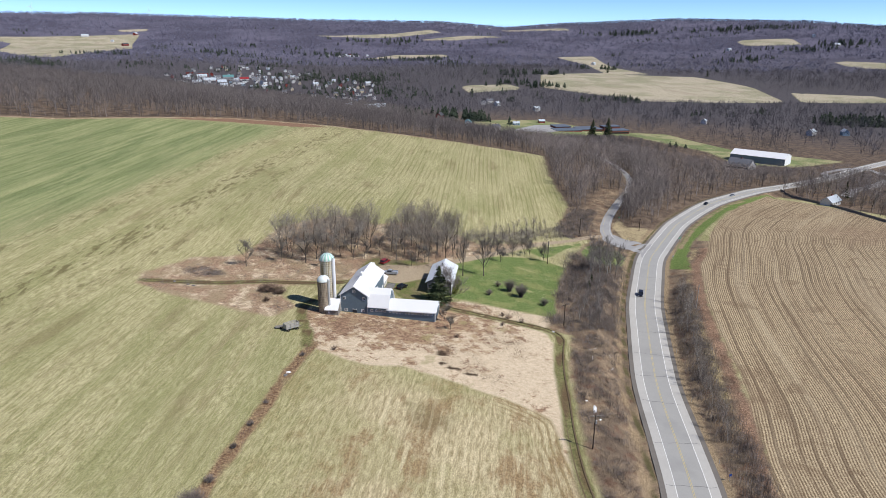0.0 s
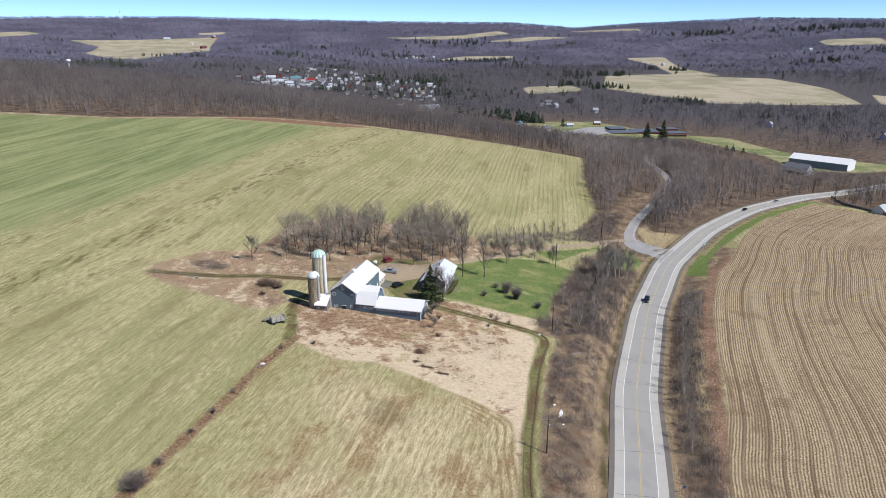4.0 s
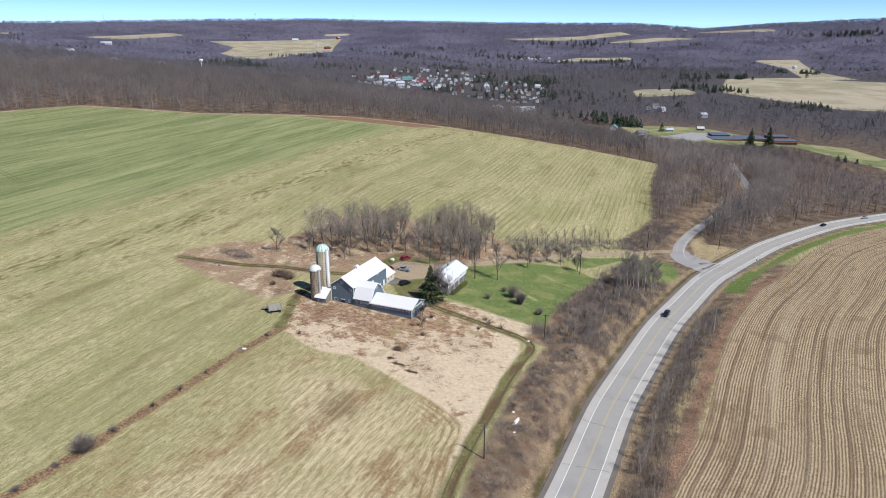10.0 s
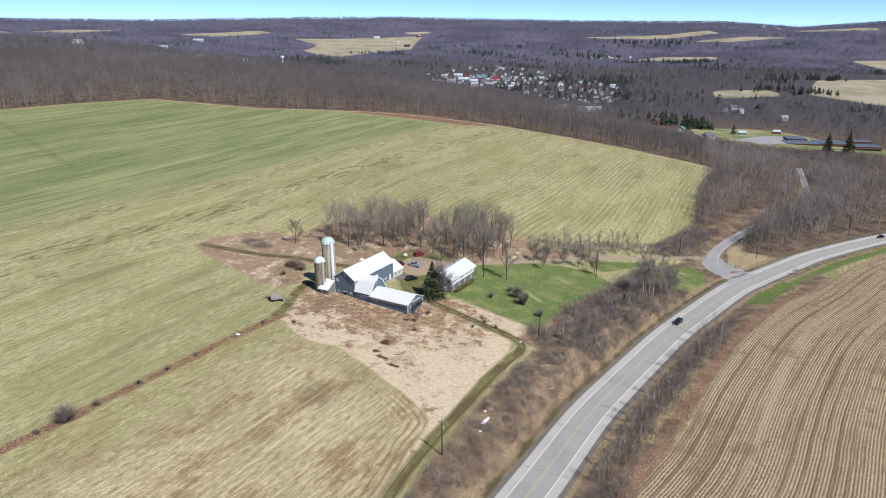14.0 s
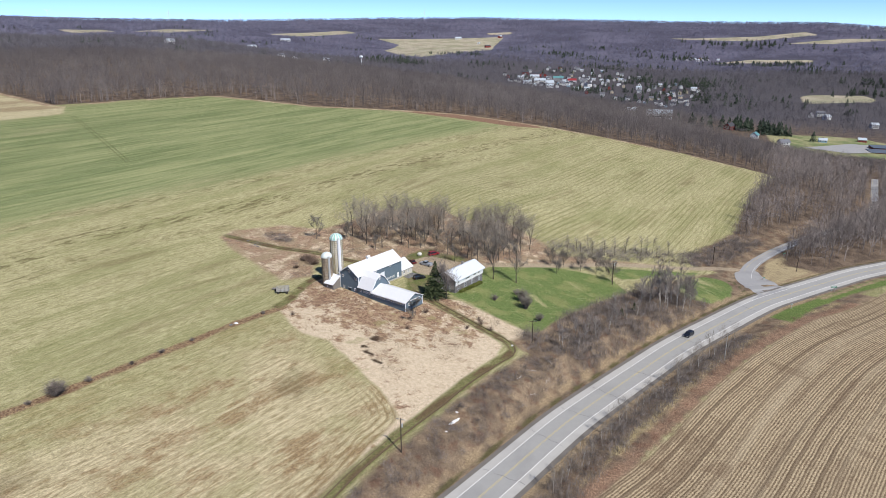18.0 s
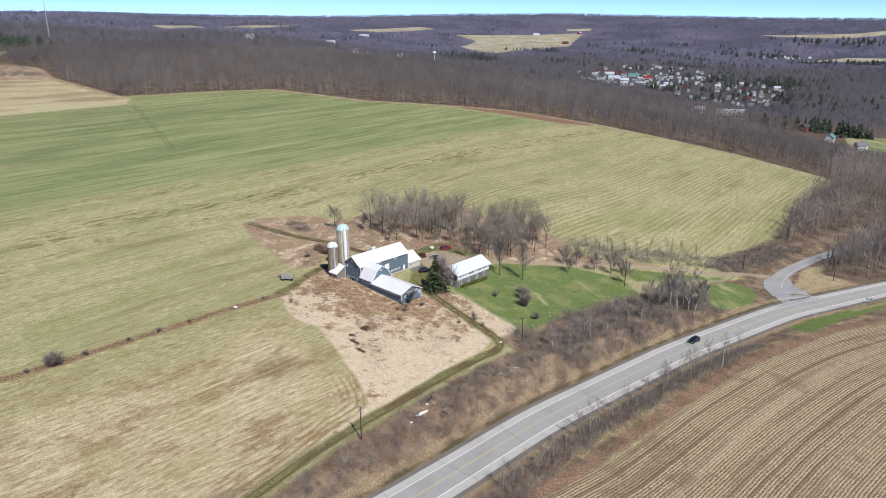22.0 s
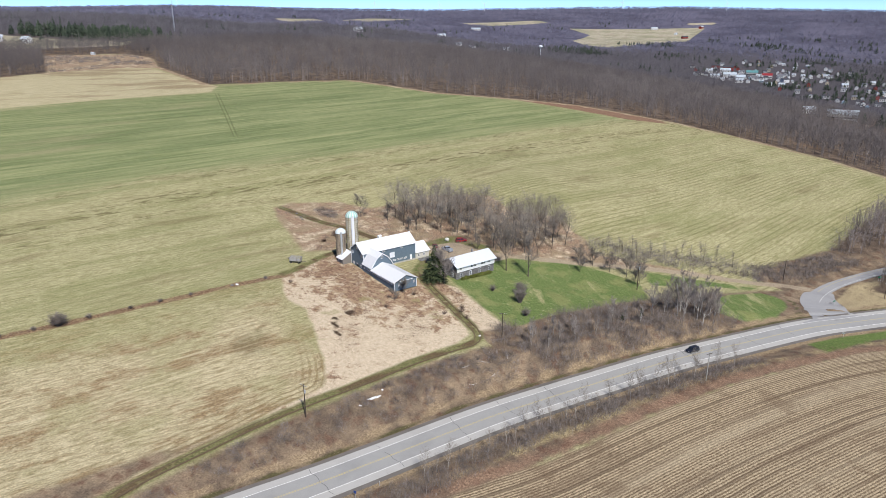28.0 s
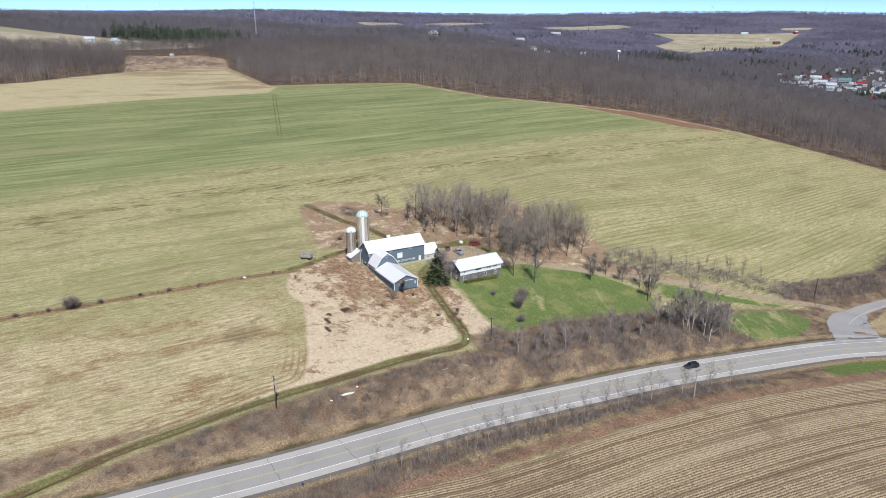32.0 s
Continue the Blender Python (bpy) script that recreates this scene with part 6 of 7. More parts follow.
def vehicle(name, m, paint, label, kind="suv", group=""):
    """A car, SUV or pickup, nose along +x, standing on its wheels at z = 0."""
    ob = thing(name, m, label, "car", group)
    L, W = {"suv": (4.7, 1.9), "car": (4.4, 1.8), "pickup": (5.8, 2.0)}[kind]
    h = {"suv": 0.98, "car": 0.86, "pickup": 1.05}[kind]
    b = bmesh.new()
    side = [(-L / 2, 0.42), (-L / 2 + 0.08, 0.32), (L / 2 - 0.1, 0.32), (L / 2, 0.5), (L / 2 - 0.05, h - 0.16), (L / 2 - 0.5, h - 0.04), (L / 2 - 1.2, h + 0.06), (-L / 2 + 0.1, h + 0.08), (-L / 2, h - 0.1)]
    ends = [[b.verts.new((x, s * W / 2 * (0.97 if z > h - 0.1 else 1.0), z)) for x, z in side] for s in (-1, 1)]
    b.faces.new(ends[0]), b.faces.new(ends[1][::-1])
    for i in range(len(side)):
        j = (i + 1) % len(side)
        b.faces.new((ends[0][i], ends[0][j], ends[1][j], ends[1][i]))
    bmesh.ops.bevel(b, geom=list(b.edges), offset=0.05, segments=2, affect="EDGES")
    part("body", b, paint, ob)
    top = {"suv": 1.72, "car": 1.42, "pickup": 1.82}[kind]
    x0, x1 = {"suv": (-L / 2 + 0.1, L / 2 - 1.15), "car": (-L / 2 + 0.6, L / 2 - 1.2), "pickup": (-0.75, L / 2 - 1.45)}[kind]
    t0, t1 = {"suv": (x0 + 0.35, x1 - 0.75), "car": (x0 + 0.65, x1 - 0.8), "pickup": (x0 + 0.2, x1 - 0.7)}[kind]

    def frustum(z0, z1, k, inset, f0=0.0, f1=1.0):
        c = bmesh.new()
        lo, hi = [], []
        for (xa, xb, f, ring) in ((x0, x1, f0, lo), (x0, x1, f1, hi)):
            a, e = x0 + (t0 - x0) * f, x1 + (t1 - x1) * f
            w = W / 2 * (0.95 - 0.16 * f) + inset
            for px, py in ((a - inset, -w), (e + inset, -w), (e + inset, w), (a - inset, w)):
                ring.append(c.verts.new((px, py, h + (top - h) * f)))
        c.faces.new(lo[::-1]), c.faces.new(hi)
        for i in range(4):
            c.faces.new((lo[i], lo[(i + 1) % 4], hi[(i + 1) % 4], hi[i]))
        return c

    part("glasshouse", frustum(h, top, 0, 0.0, 0.0, 0.92), DARK_GLASS, ob, "dark tinted windows")
    part("roof", frustum(h, top, 0, 0.012, 0.9, 1.0), paint, ob)
    for xp in (x0 + (t0 - x0) * 0.5, (x0 + x1) / 2, x1 + (t1 - x1) * 0.5):
        for s in (-1, 1):
            part("pillar", tube(bmesh.new(), (xp, s * W / 2 * 0.955, h), (xp + (0.1 if xp < 0 else -0.1), s * W / 2 * 0.8, top - 0.04), 0.045, 0.045, 6), paint, ob)
    if kind == "pickup":
        bed = bmesh.new()
        for y0, y1, xa, xb in ((-W / 2 + 0.02, -W / 2 + 0.12, -L / 2 + 0.05, -0.8), (W / 2 - 0.12, W / 2 - 0.02, -L / 2 + 0.05, -0.8), (-W / 2 + 0.12, W / 2 - 0.12, -L / 2 + 0.03, -L / 2 + 0.12)):
            box(bed, xa, xb, y0, y1, h, h + 0.3)
        part("bed_wall", bed, paint, ob)
    for xw in (-L / 2 + 0.9, L / 2 - 0.95):
        for s in (-1, 1):
            y = s * (W / 2 - 0.1)
            wheel = part("wheel", tube(bmesh.new(), (xw, y - 0.11, 0.35), (xw, y + 0.11, 0.35), 0.35, 0.35, 16), TYRE, ob)
            part("rim", tube(bmesh.new(), (xw, y + s * 0.09, 0.35), (xw, y + s * 0.125, 0.35), 0.22, 0.2, 12), CHROME, wheel)
    for s in (-1, 1):
        part("headlight", boxed(L / 2 - 0.1, L / 2 + 0.01, s * W * 0.36 - 0.2, s * W * 0.36 + 0.2, h - 0.36, h - 0.2), LAMP_WHITE, ob)
        part("tail_light", boxed(-L / 2 - 0.01, -L / 2 + 0.06, s * W * 0.4 - 0.1, s * W * 0.4 + 0.1, h - 0.3, h - 0.02), LAMP_RED, ob)
        part("mirror", boxed(x1 - 0.35, x1 - 0.2, s * W * 0.53 - 0.09, s * W * 0.53 + 0.09, h + 0.05, h + 0.2, bevel=0.02), paint, ob)
    return ob


SILVER, RED, BLACK, MAROON, NAVY = car_paint("silver_paint", rgb(176, 184, 196)), car_paint("red_paint", rgb(168, 24, 34)), car_paint("black_paint", rgb(26, 28, 34)), car_paint("maroon_paint", rgb(110, 22, 30)), car_paint("navy_paint", rgb(30, 38, 56))


def parked(x, y, yaw):
    return pose(x, y, lay(x, y) + 0.02, 0, 0, yaw)


def on_road(x, y, lane, back=False):
    """A pose in a lane of the highway near (x, y)."""
    i = int(np.argmin(np.hypot(ROAD[:, 0] - x, ROAD[:, 1] - y)))
    d = ROAD[i + 1] - ROAD[i - 1]
    d /= np.hypot(*d)
    p = ROAD[i] + np.array([d[1], -d[0]]) * lane
    return pose(p[0], p[1], lay(*ROAD[i]) + 0.13, 0, 0, math.degrees(math.atan2(d[1], d[0])) + (180 if back else 0))


vehicle("pickup_truck", parked(-19.6, 247.7, 172), SILVER, "silver pickup truck parked on the gravel yard", "pickup", "vehicles in the yard")
vehicle("parked_car", parked(-22.6, 259.0, 60), RED, "bright red car parked by the grove", "suv", "vehicles in the yard")
vehicle("parked_suv", parked(-14.4, 233.9, 55), BLACK, "black SUV parked on the grass by the barn", "suv", "vehicles in the yard")
vehicle("parked_car", parked(-25.4, 246.5, 150), MAROON, "dark red car parked behind the barn annex", "car", "vehicles in the yard")
vehicle("driving_suv", on_road(85, 259.5, -1.9, True), NAVY, "dark SUV on the highway", "suv", "vehicles on the highway")
vehicle("driving_car", on_road(176, 440, -1.9, True), BLACK, "dark car on the highway", "car", "vehicles on the highway")
vehicle("driving_car", on_road(205, 470, -1.9, True), SILVER, "grey car on the highway", "car", "vehicles on the highway")

boulder = bmesh.new()
bmesh.ops.create_icosphere(boulder, subdivisions=2, radius=1.0)
for v in boulder.verts:
    v.co *= 1 + 0.16 * noise.noise(v.co * 1.7)
    v.co.z *= 0.8
bm_ = bpy.data.meshes.new("boulder")
boulder.to_mesh(bm_)
boulder.free()
bm_.materials.append(plain("pale_tank_plastic", rgb(222, 220, 212), 0.6))
ob = new("water_tank", bm_)
ob.matrix_basis = pose(-27.0, 255.0, lay(-27, 255) + 0.75)
tagged(ob, "rounded off-white tank standing in the yard", "tank")

# the old wagon
wagon = thing("hay_wagon", parked(-46.0, 193.0, 38), "old grey timber wagon with slatted sides on the meadow", "wagon")
PALE_TIMBER = plain("silvered_timber", rgb(176, 172, 164), 0.9, vary=0.2, scale=3, bump=0.01)
part("deck", boxed(-2.2, 2.2, -1.05, 1.05, 0.85, 1.0), PALE_TIMBER, wagon)
for s in (-1, 1):
    for z in (1.05, 1.42, 1.79, 2.16):
        part("side_slat", boxed(-2.2, 2.2, s * 1.0 - 0.03, s * 1.0 + 0.03, z, z + 0.24), PALE_TIMBER, wagon)
    for x in (-2.15, -0.7, 0.7, 2.15):
        part("stake", boxed(x - 0.05, x + 0.05, s * 1.06 - 0.04, s * 1.06 + 0.04, 0.75, 2.5), OLD_TIMBER, wagon)
for x in (-2.15, 2.15):
    part("end_board", boxed(x - 0.03, x + 0.03, -0.95, 0.95, 0.98, 2.35), PALE_TIMBER, wagon)
for x in (-1.5, 1.5):
    for s in (-1, 1):
        w_ = part("wheel", tube(bmesh.new(), (x, s * 1.0 - 0.1, 0.4), (x, s * 1.0 + 0.1, 0.4), 0.4, 0.4, 14), TYRE, wagon)
        part("hub", tube(bmesh.new(), (x, s * 1.12 - 0.03, 0.4), (x, s * 1.12 + 0.03, 0.4), 0.18, 0.18, 10), HOOP, w_)
part("drawbar", boxed(2.2, 4.0, -0.06, 0.06, 0.45, 0.57), HOOP, wagon)
trailer = thing("flat_trailer", parked(-49.6, 193.6, 20), "low grey flat trailer beside the wagon", "trailer")
part("deck", boxed(-1.5, 1.5, -0.8, 0.8, 0.5, 0.62), OLD_TIMBER, trailer)
for s in (-1, 1):
    part("wheel", tube(bmesh.new(), (0, s * 0.9 - 0.08, 0.32), (0, s * 0.9 + 0.08, 0.32), 0.32, 0.32, 12), TYRE, trailer)
part("drawbar", boxed(1.5, 2.7, -0.05, 0.05, 0.4, 0.5), HOOP, trailer)


def utility_pole(x, y, h, yaw, label, arms=1, can=True, wood=None):
    ob = thing("utility_pole", pose(x, y, lay(x, y), 0, 0, yaw), label, "pole", "utility poles")
    part("pole", tube(bmesh.new(), (0, 0, -0.5), (0, 0, h), 0.17, 0.11, 10), wood or POLE_WOOD, ob)
    for k in range(arms):
        z = h - 0.35 - 0.9 * k
        arm = part("crossarm", boxed(-1.2, 1.2, -0.16, -0.04, z, z + 0.12), OLD_TIMBER if can else POLE_WOOD, ob)
        for px in (-1.1, -0.55, 0.55, 1.1):
            part("insulator", tube(bmesh.new(), (px, -0.1, z + 0.12), (px, -0.1, z + 0.3), 0.05, 0.035, 8), LAMP_WHITE, arm)
        for s in (-1, 1):
            part("brace", tube(bmesh.new(), (s * 0.7, -0.14, z), (0, -0.14, z - 0.6), 0.025, 0.025, 5), HOOP, arm)
    if can:
        part("transformer", tube(bmesh.new(), (0.32, 0, h - 2.4), (0.32, 0, h - 1.5), 0.2, 0.2, 12), GALV, ob, "grey transformer can")
    return ob


utility_pole(36.6, 142.0, 9.4, 8, "dark wooden utility pole beside the farm lane")
utility_pole(41.3, 212.0, 8.0, 30, "slim wooden utility pole at the bend of the lane", can=False)
utility_pole(46.4, 284.4, 10.6, 60, "dark wooden utility pole with two crossarms by the lawn", arms=2)
utility_pole(74.6, 356.2, 9.0, 60, "wooden utility pole by the side road", can=False)
utility_pole(96.0, 239.1, 9.0, 75, "thin grey utility pole by the stubble field", can=False, wood=PALE_TIMBER)
utility_pole(110, 367.5, 7.0, 60, "wooden pole on the grass island", can=False)

# wires between the poles along the lane
for a, b in (((36.6, 142.0, 9.2), (41.3, 212.0, 7.8)), ((41.3, 212.0, 7.8), (46.4, 284.4, 10.2)), ((46.4, 284.4, 10.2), (74.6, 356.2, 8.8))):
    cu = bpy.data.curves.new("wire", "CURVE")
    cu.dimensions, cu.bevel_depth, cu.bevel_resolution = "3D", 0.012, 0
    sp = cu.splines.new("POLY")
    sp.points.add(12)
    pa, pb = Vector((a[0], a[1], lay(a[0], a[1]) + a[2])), Vector((b[0], b[1], lay(b[0], b[1]) + b[2]))
    for i in range(13):
        t = i / 12
        q = pa.lerp(pb, t)
        sp.points[i].co = (q.x, q.y, q.z - 4 * 0.9 * t * (1 - t), 1)
    cu.materials.append(TYRE)
    tagged(new("overhead_wire", cu), "thin dark overhead wire slung between wooden poles", "wire", "overhead wires")

SIGN_GREEN = plain("green_sign_sheet", rgb(20, 120, 84), 0.4, vary=0.05)
SIGN_BLUE = plain("blue_sign_sheet", rgb(40, 76, 150), 0.4, vary=0.05)


def road_sign(x, y, yaw, w, h, up, mat, label, bars=0):
    ob = thing("road_sign", pose(x, y, lay(x, y), 0, 0, yaw), label, "sign", "road signs")
    for px in ((-w * 0.3, w * 0.3) if w > 1.2 else (0.0,)):
        part("post", boxed(px - 0.04, px + 0.04, -0.03, 0.03, -0.3, up + h * 0.9), GALV, ob)
    face = part("panel", boxed(-w / 2, w / 2, -0.06, -0.035, up, up + h, bevel=0.01), mat, ob)
    for k in range(bars):
        z = up + h * (0.62 - 0.36 * k)
        part("lettering_bar", boxed(-w * 0.38, w * (0.38 - 0.2 * k), -0.07, -0.058, z, z + h * 0.16), WHITE_TRIM, face)
    return ob


road_sign(125.5, 346.0, 35, 2.4, 0.9, 1.6, SIGN_GREEN, "green highway sign with white lettering on two posts", 2)
road_sign(103.2, 386.4, 40, 1.5, 0.6, 1.5, SIGN_GREEN, "small green sign by the side road", 1)
road_sign(98.0, 345.5, 60, 1.3, 0.5, 1.5, SIGN_GREEN, "small green sign on the grass island", 1)
road_sign(111.2, 312.3, 200, 0.9, 0.6, 1.5, GALV, "grey back of a small road sign")
road_sign(66.9, 134.3, 15, 0.7, 0.7, 1.3, SIGN_BLUE, "small blue road sign on a post")
for i, y in enumerate((118, 141, 172, 205, 240)):
    px = float(np.interp(y, ROAD[:, 1], ROAD[:, 0])) + 8.4
    dl = thing("marker_post", pose(px, y, lay(px, y)), "slim grey marker post beside the highway", "post", "marker posts")
    part("post", boxed(-0.04, 0.04, -0.03, 0.03, -0.2, 1.2), GALV, dl)
    part("reflector", boxed(-0.05, 0.05, -0.05, -0.032, 1.0, 1.18), LAMP_WHITE, dl)

# old snow in the brush, rocks, a bag at the bend, branches
def lump(name, x, y, sx, sy, sz, mat, label, category, seed, group=""):
    b = bmesh.new()
    bmesh.ops.create_icosphere(b, subdivisions=3, radius=1.0)
    for v in b.verts:
        k = 1 + 0.35 * noise.noise(v.co * 1.6 + Vector((seed, 0, 0)))
        v.co = Vector((v.co.x * sx * k, v.co.y * sy * k, max(-0.1, v.co.z) * sz * k))
    me = bpy.data.meshes.new(name)
    b.to_mesh(me)
    b.free()
    me.materials.append(mat)
    o = new(name, me)
    o.matrix_basis = pose(x, y, lay(x, y), 0, 0, seed * 40)
    return tagged(o, label, category, group)


lump("snow_patch", 41.0, 160.5, 0.55, 2.0, 0.12, SNOW, "last patch of old snow in the brush", "snow", 8.7, "snow patches")
lump("snow_patch", 39.6, 164.5, 0.3, 0.45, 0.15, SNOW, "small patch of old snow in the brush", "snow", 2.2, "snow patches")
lump("snow_patch", 41.4, 155.5, 0.3, 0.4, 0.15, SNOW, "small patch of old snow in the brush", "snow", 3.2, "snow patches")
lump("feed_bag", 36.9, 206.4, 0.45, 0.35, 0.3, SNOW, "white bag lying in the bend of the lane", "bag", 4.1)
for i, (x, y) in enumerate(((-41.2, 165.8), (-41.6, 164.2), (-93, 224), (-88, 223), (-86, 222.4))):
    lump("field_stone", x, y, 0.7, 0.45, 0.4, GREY_STONE if i else SNOW, "pale field stone among the weeds", "stone", 5.0 + i, "field stones")
for i, (x, y, l, a) in enumerate(((48.0, 196.0, 3.5, 20), (46.5, 190.0, 2.6, 75), (50.5, 204.0, 3.0, 130), (52.0, 187.0, 2.4, 50), (47.0, 201.0, 2.8, 160), (53, 195, 2.2, 100))):
    lg = new("fallen_branch", sticks_mesh("fallen_branch", [(-l / 2, 0, 0.1), (0, 0, 0.12), (0.2, 0, 0.12)], [(0, 0, 0.12), (l / 2, 0.2, 0.25), (l * 0.3, -0.6, 0.3)], [0.10, 0.08, 0.05], [0.08, 0.04, 0.03], BIRCH))
    lg.matrix_basis = pose(x, y, lay(x, y) + 0.15, 0, 0, a)
    tagged(lg, "pale fallen branch on the road bank", "branch", "fallen branches")

# crack sealing across the highway and the mouth of the side road
for i, (y, skew) in enumerate(((149, 0.3), (171, -0.4), (188, 0.2), (204, -0.2), (223, 0.5), (256, -0.3), (268, 0.6), (284, 0.2), (301, -0.4), (133, 0.2), (352, 0.3))):
    j = int(np.argmin(np.abs(ROAD[:, 1] - y)))
    p, d = ROAD[j], (ROAD[j + 1] - ROAD[j - 1]) / np.hypot(*(ROAD[j + 1] - ROAD[j - 1]))
    nrm = np.array([d[1], -d[0]])
    pts = [p + nrm * (-5.6 + 11.2 * k / 8) + d * (skew * (k - 4) * 0.5 + 0.25 * math.sin(k * 2.1 + i)) for k in range(9)]
    z = lay(*p) + 0.129
    v = [(q[0] - d[0] * s, q[1] - d[1] * s, z) for q in pts for s in (0.06, -0.06)]
    ob = new("sealed_crack", mesh_of("sealed_crack", v, [(2 * k, 2 * k + 1, 2 * k + 3, 2 * k + 2) for k in range(8)], CRACK))
    ob.parent = main_road
mouth = along([(113.5, 341), (108, 339), (104.5, 341.5), (101.5, 346), (96.6, 352), (93.5, 358), (86, 352), (86, 345), (88.5, 337), (93, 330), (98, 322), (97, 315), (104, 318)], 1.5)
mz = [0.108 + lay(*(q if gap(q[:1], q[1:], ROAD)[0][0] > 4 else q)) for q in mouth]
mm = bmesh.new()
mm.faces.new([mm.verts.new((q[0], q[1], max(z, 0.07 + lay(*q)))) for q, z in zip(mouth, mz)])
bmesh.ops.triangulate(mm, faces=mm.faces)
part("junction_apron", mm, SIDE_TARMAC, side_road, "pale asphalt apron of the junction")


# ---- the valley: town, school, sheds, conifers ----
def many_conifers(name, groups, label, seed):
    """Far evergreens: cones of drooping blades, in one mesh."""
    r = np.random.default_rng(seed)
    X, Y, Hh = [], [], []
    for x, y, n, sx, sy, h in groups:
        X.append(r.normal(x, sx, n)), Y.append(r.normal(y, sy, n)), Hh.append(r.uniform(0.5, 0.95, n) * h)
    x, y, h = np.concatenate(X), np.concatenate(Y), np.concatenate(Hh)
    per = 64
    i = np.repeat(np.arange(len(x)), per)
    base = np.stack([x, y, ground(x, y)], 1)[i]
    wide = r.uniform(0.22, 0.36, len(x))[i]
    t = r.random(len(i)) ** 1.1
    az = r.random(len(i)) * 6.283
    reach = h[i] * wide * (1 - t ** 1.6) * r.uniform(0.7, 1.1, len(i)) + 0.3
    a = base + np.c_[np.zeros((len(i), 2)), h[i] * (0.08 + 0.88 * t)]
    b = a + np.stack([np.cos(az) * reach, np.sin(az) * reach, -0.2 * reach], 1)
    v, f = blades(a, b, h[i] * 0.1, r.normal(0, 0.4, (len(i), 3)) + np.array([0, 0, 1.0]))
    v2, f2 = blades(b, a + np.array([0, 0, 1.0]) * (0.1 * h[i])[:, None], h[i] * 0.09, r.normal(0, 1, (len(i), 3)))
    tone = np.repeat(r.random(len(x)), per * 3)
    me = toned(mesh_of(name, np.vstack([v, v2]), np.vstack([f, f2 + len(v)]), HAZED_NEEDLE), np.r_[tone, tone])
    return stuff(name, me, label, "trees")


many_conifers("pine_grove", [(28, 1000, 36, 24, 14, 20), (52, 1010, 12, 8, 8, 16), (-40, 985, 12, 14, 8, 16), (285, 818, 5, 5, 4, 8), (645, 1112, 50, 22, 14, 20), (700, 1120, 50, 24, 14, 20), (345, 1425, 30, 26, 8, 16), (385, 1395, 14, 14, 8, 15), (240, 1640, 30, 30, 20, 17), (150, 1690, 24, 40, 16, 16)], "dark green pines down in the valley", 61)
many_conifers("hill_pines", [(-1178, 1900, 60, 45, 22, 18), (-1110, 1960, 60, 40, 25, 18), (-1240, 2030, 40, 40, 25, 17), (-995, 455, 110, 36, 40, 24), (-940, 490, 60, 24, 24, 23), (-1030, 400, 50, 24, 34, 22), (-982, 958, 16, 14, 10, 15), (-1994, 598, 30, 60, 60, 20)], "dark green pines on the western hill", 62)
many_conifers("far_pines", [(-100, 2665, 70, 70, 18, 20), (-200, 1825, 50, 45, 14, 16), (-458, 1711, 12, 10, 8, 16), (-414, 1668, 10, 8, 8, 14), (-223, 1595, 14, 16, 10, 15), (-544, 2253, 30, 50, 30, 16), (-800, 2660, 50, 60, 50, 20), (-510, 2878, 40, 80, 40, 20), (-266, 3260, 50, 110, 40, 24), (900, 3400, 60, 110, 30, 26), (1311, 2567, 40, 50, 40, 22), (1494, 2646, 40, 60, 40, 24), (1040, 2441, 30, 50, 30, 20), (1450, 3340, 110, 160, 40, 26), (-20, 1500, 40, 120, 60, 15), (-320, 1900, 60, 120, 90, 16), (-620, 2050, 40, 90, 60, 16), (-264, 2700, 30, 40, 14, 18), (-218, 1956, 40, 34, 10, 15), (19, 2462, 24, 40, 20, 18), (40, 2301, 24, 30, 30, 17), (186, 1923, 30, 26, 14, 19), (276, 1942, 30, 26, 14, 19), (450, 2239, 16, 20, 10, 18), (514, 2220, 16, 16, 10, 18), (-444, 2421, 24, 60, 20, 17), (-366, 1976, 24, 40, 20, 15), (-410, 2862, 24, 50, 16, 18), (-884, 2077, 16, 30, 14, 15), (-1060, 2340, 20, 50, 16, 17), (-1174, 2329, 14, 30, 10, 16)], "scattered dark evergreens on the far hills", 63)
cr = np.random.default_rng(64)
clumps = []
for _ in range(150):
    az_, far_ = radians(cr.uniform(-25, 85)), cr.uniform(1250, 3700)
    x_, y_ = -far_ * math.sin(az_), far_ * math.cos(az_)
    if open_land(np.array([x_]), np.array([y_]))[0] < -25:
        clumps.append((x_, y_, int(cr.integers(3, 16)), far_ * cr.uniform(0.006, 0.02), far_ * cr.uniform(0.004, 0.01), 12 + far_ * 0.001))
clumps += [(cr.uniform(-420, -60), cr.uniform(1480, 1980), 5, 12, 10, 13) for _ in range(44)]
many_conifers("scattered_pines", clumps, "dark evergreens scattered through the bare valley woods", 65)
conifer("pine_tree", 195, 895, 23, 13, 150, "dark pine in front of the school", "school pines", dense=70)
conifer("pine_tree", 216, 900, 26, 14, 151, "tall dark pine in front of the school", "school pines", dense=70)
conifer("pine_tree", 730, 1950, 22, 13, 152, "single dark pine on the edge of the hill field", dense=24)
conifer("pine_tree", 477, 2049, 24, 12, 153, "single dark pine on the hill field", dense=24)
conifer("spruce", 300, 498, 13, 6, 154, "dark spruce by the small white shed", dense=36)

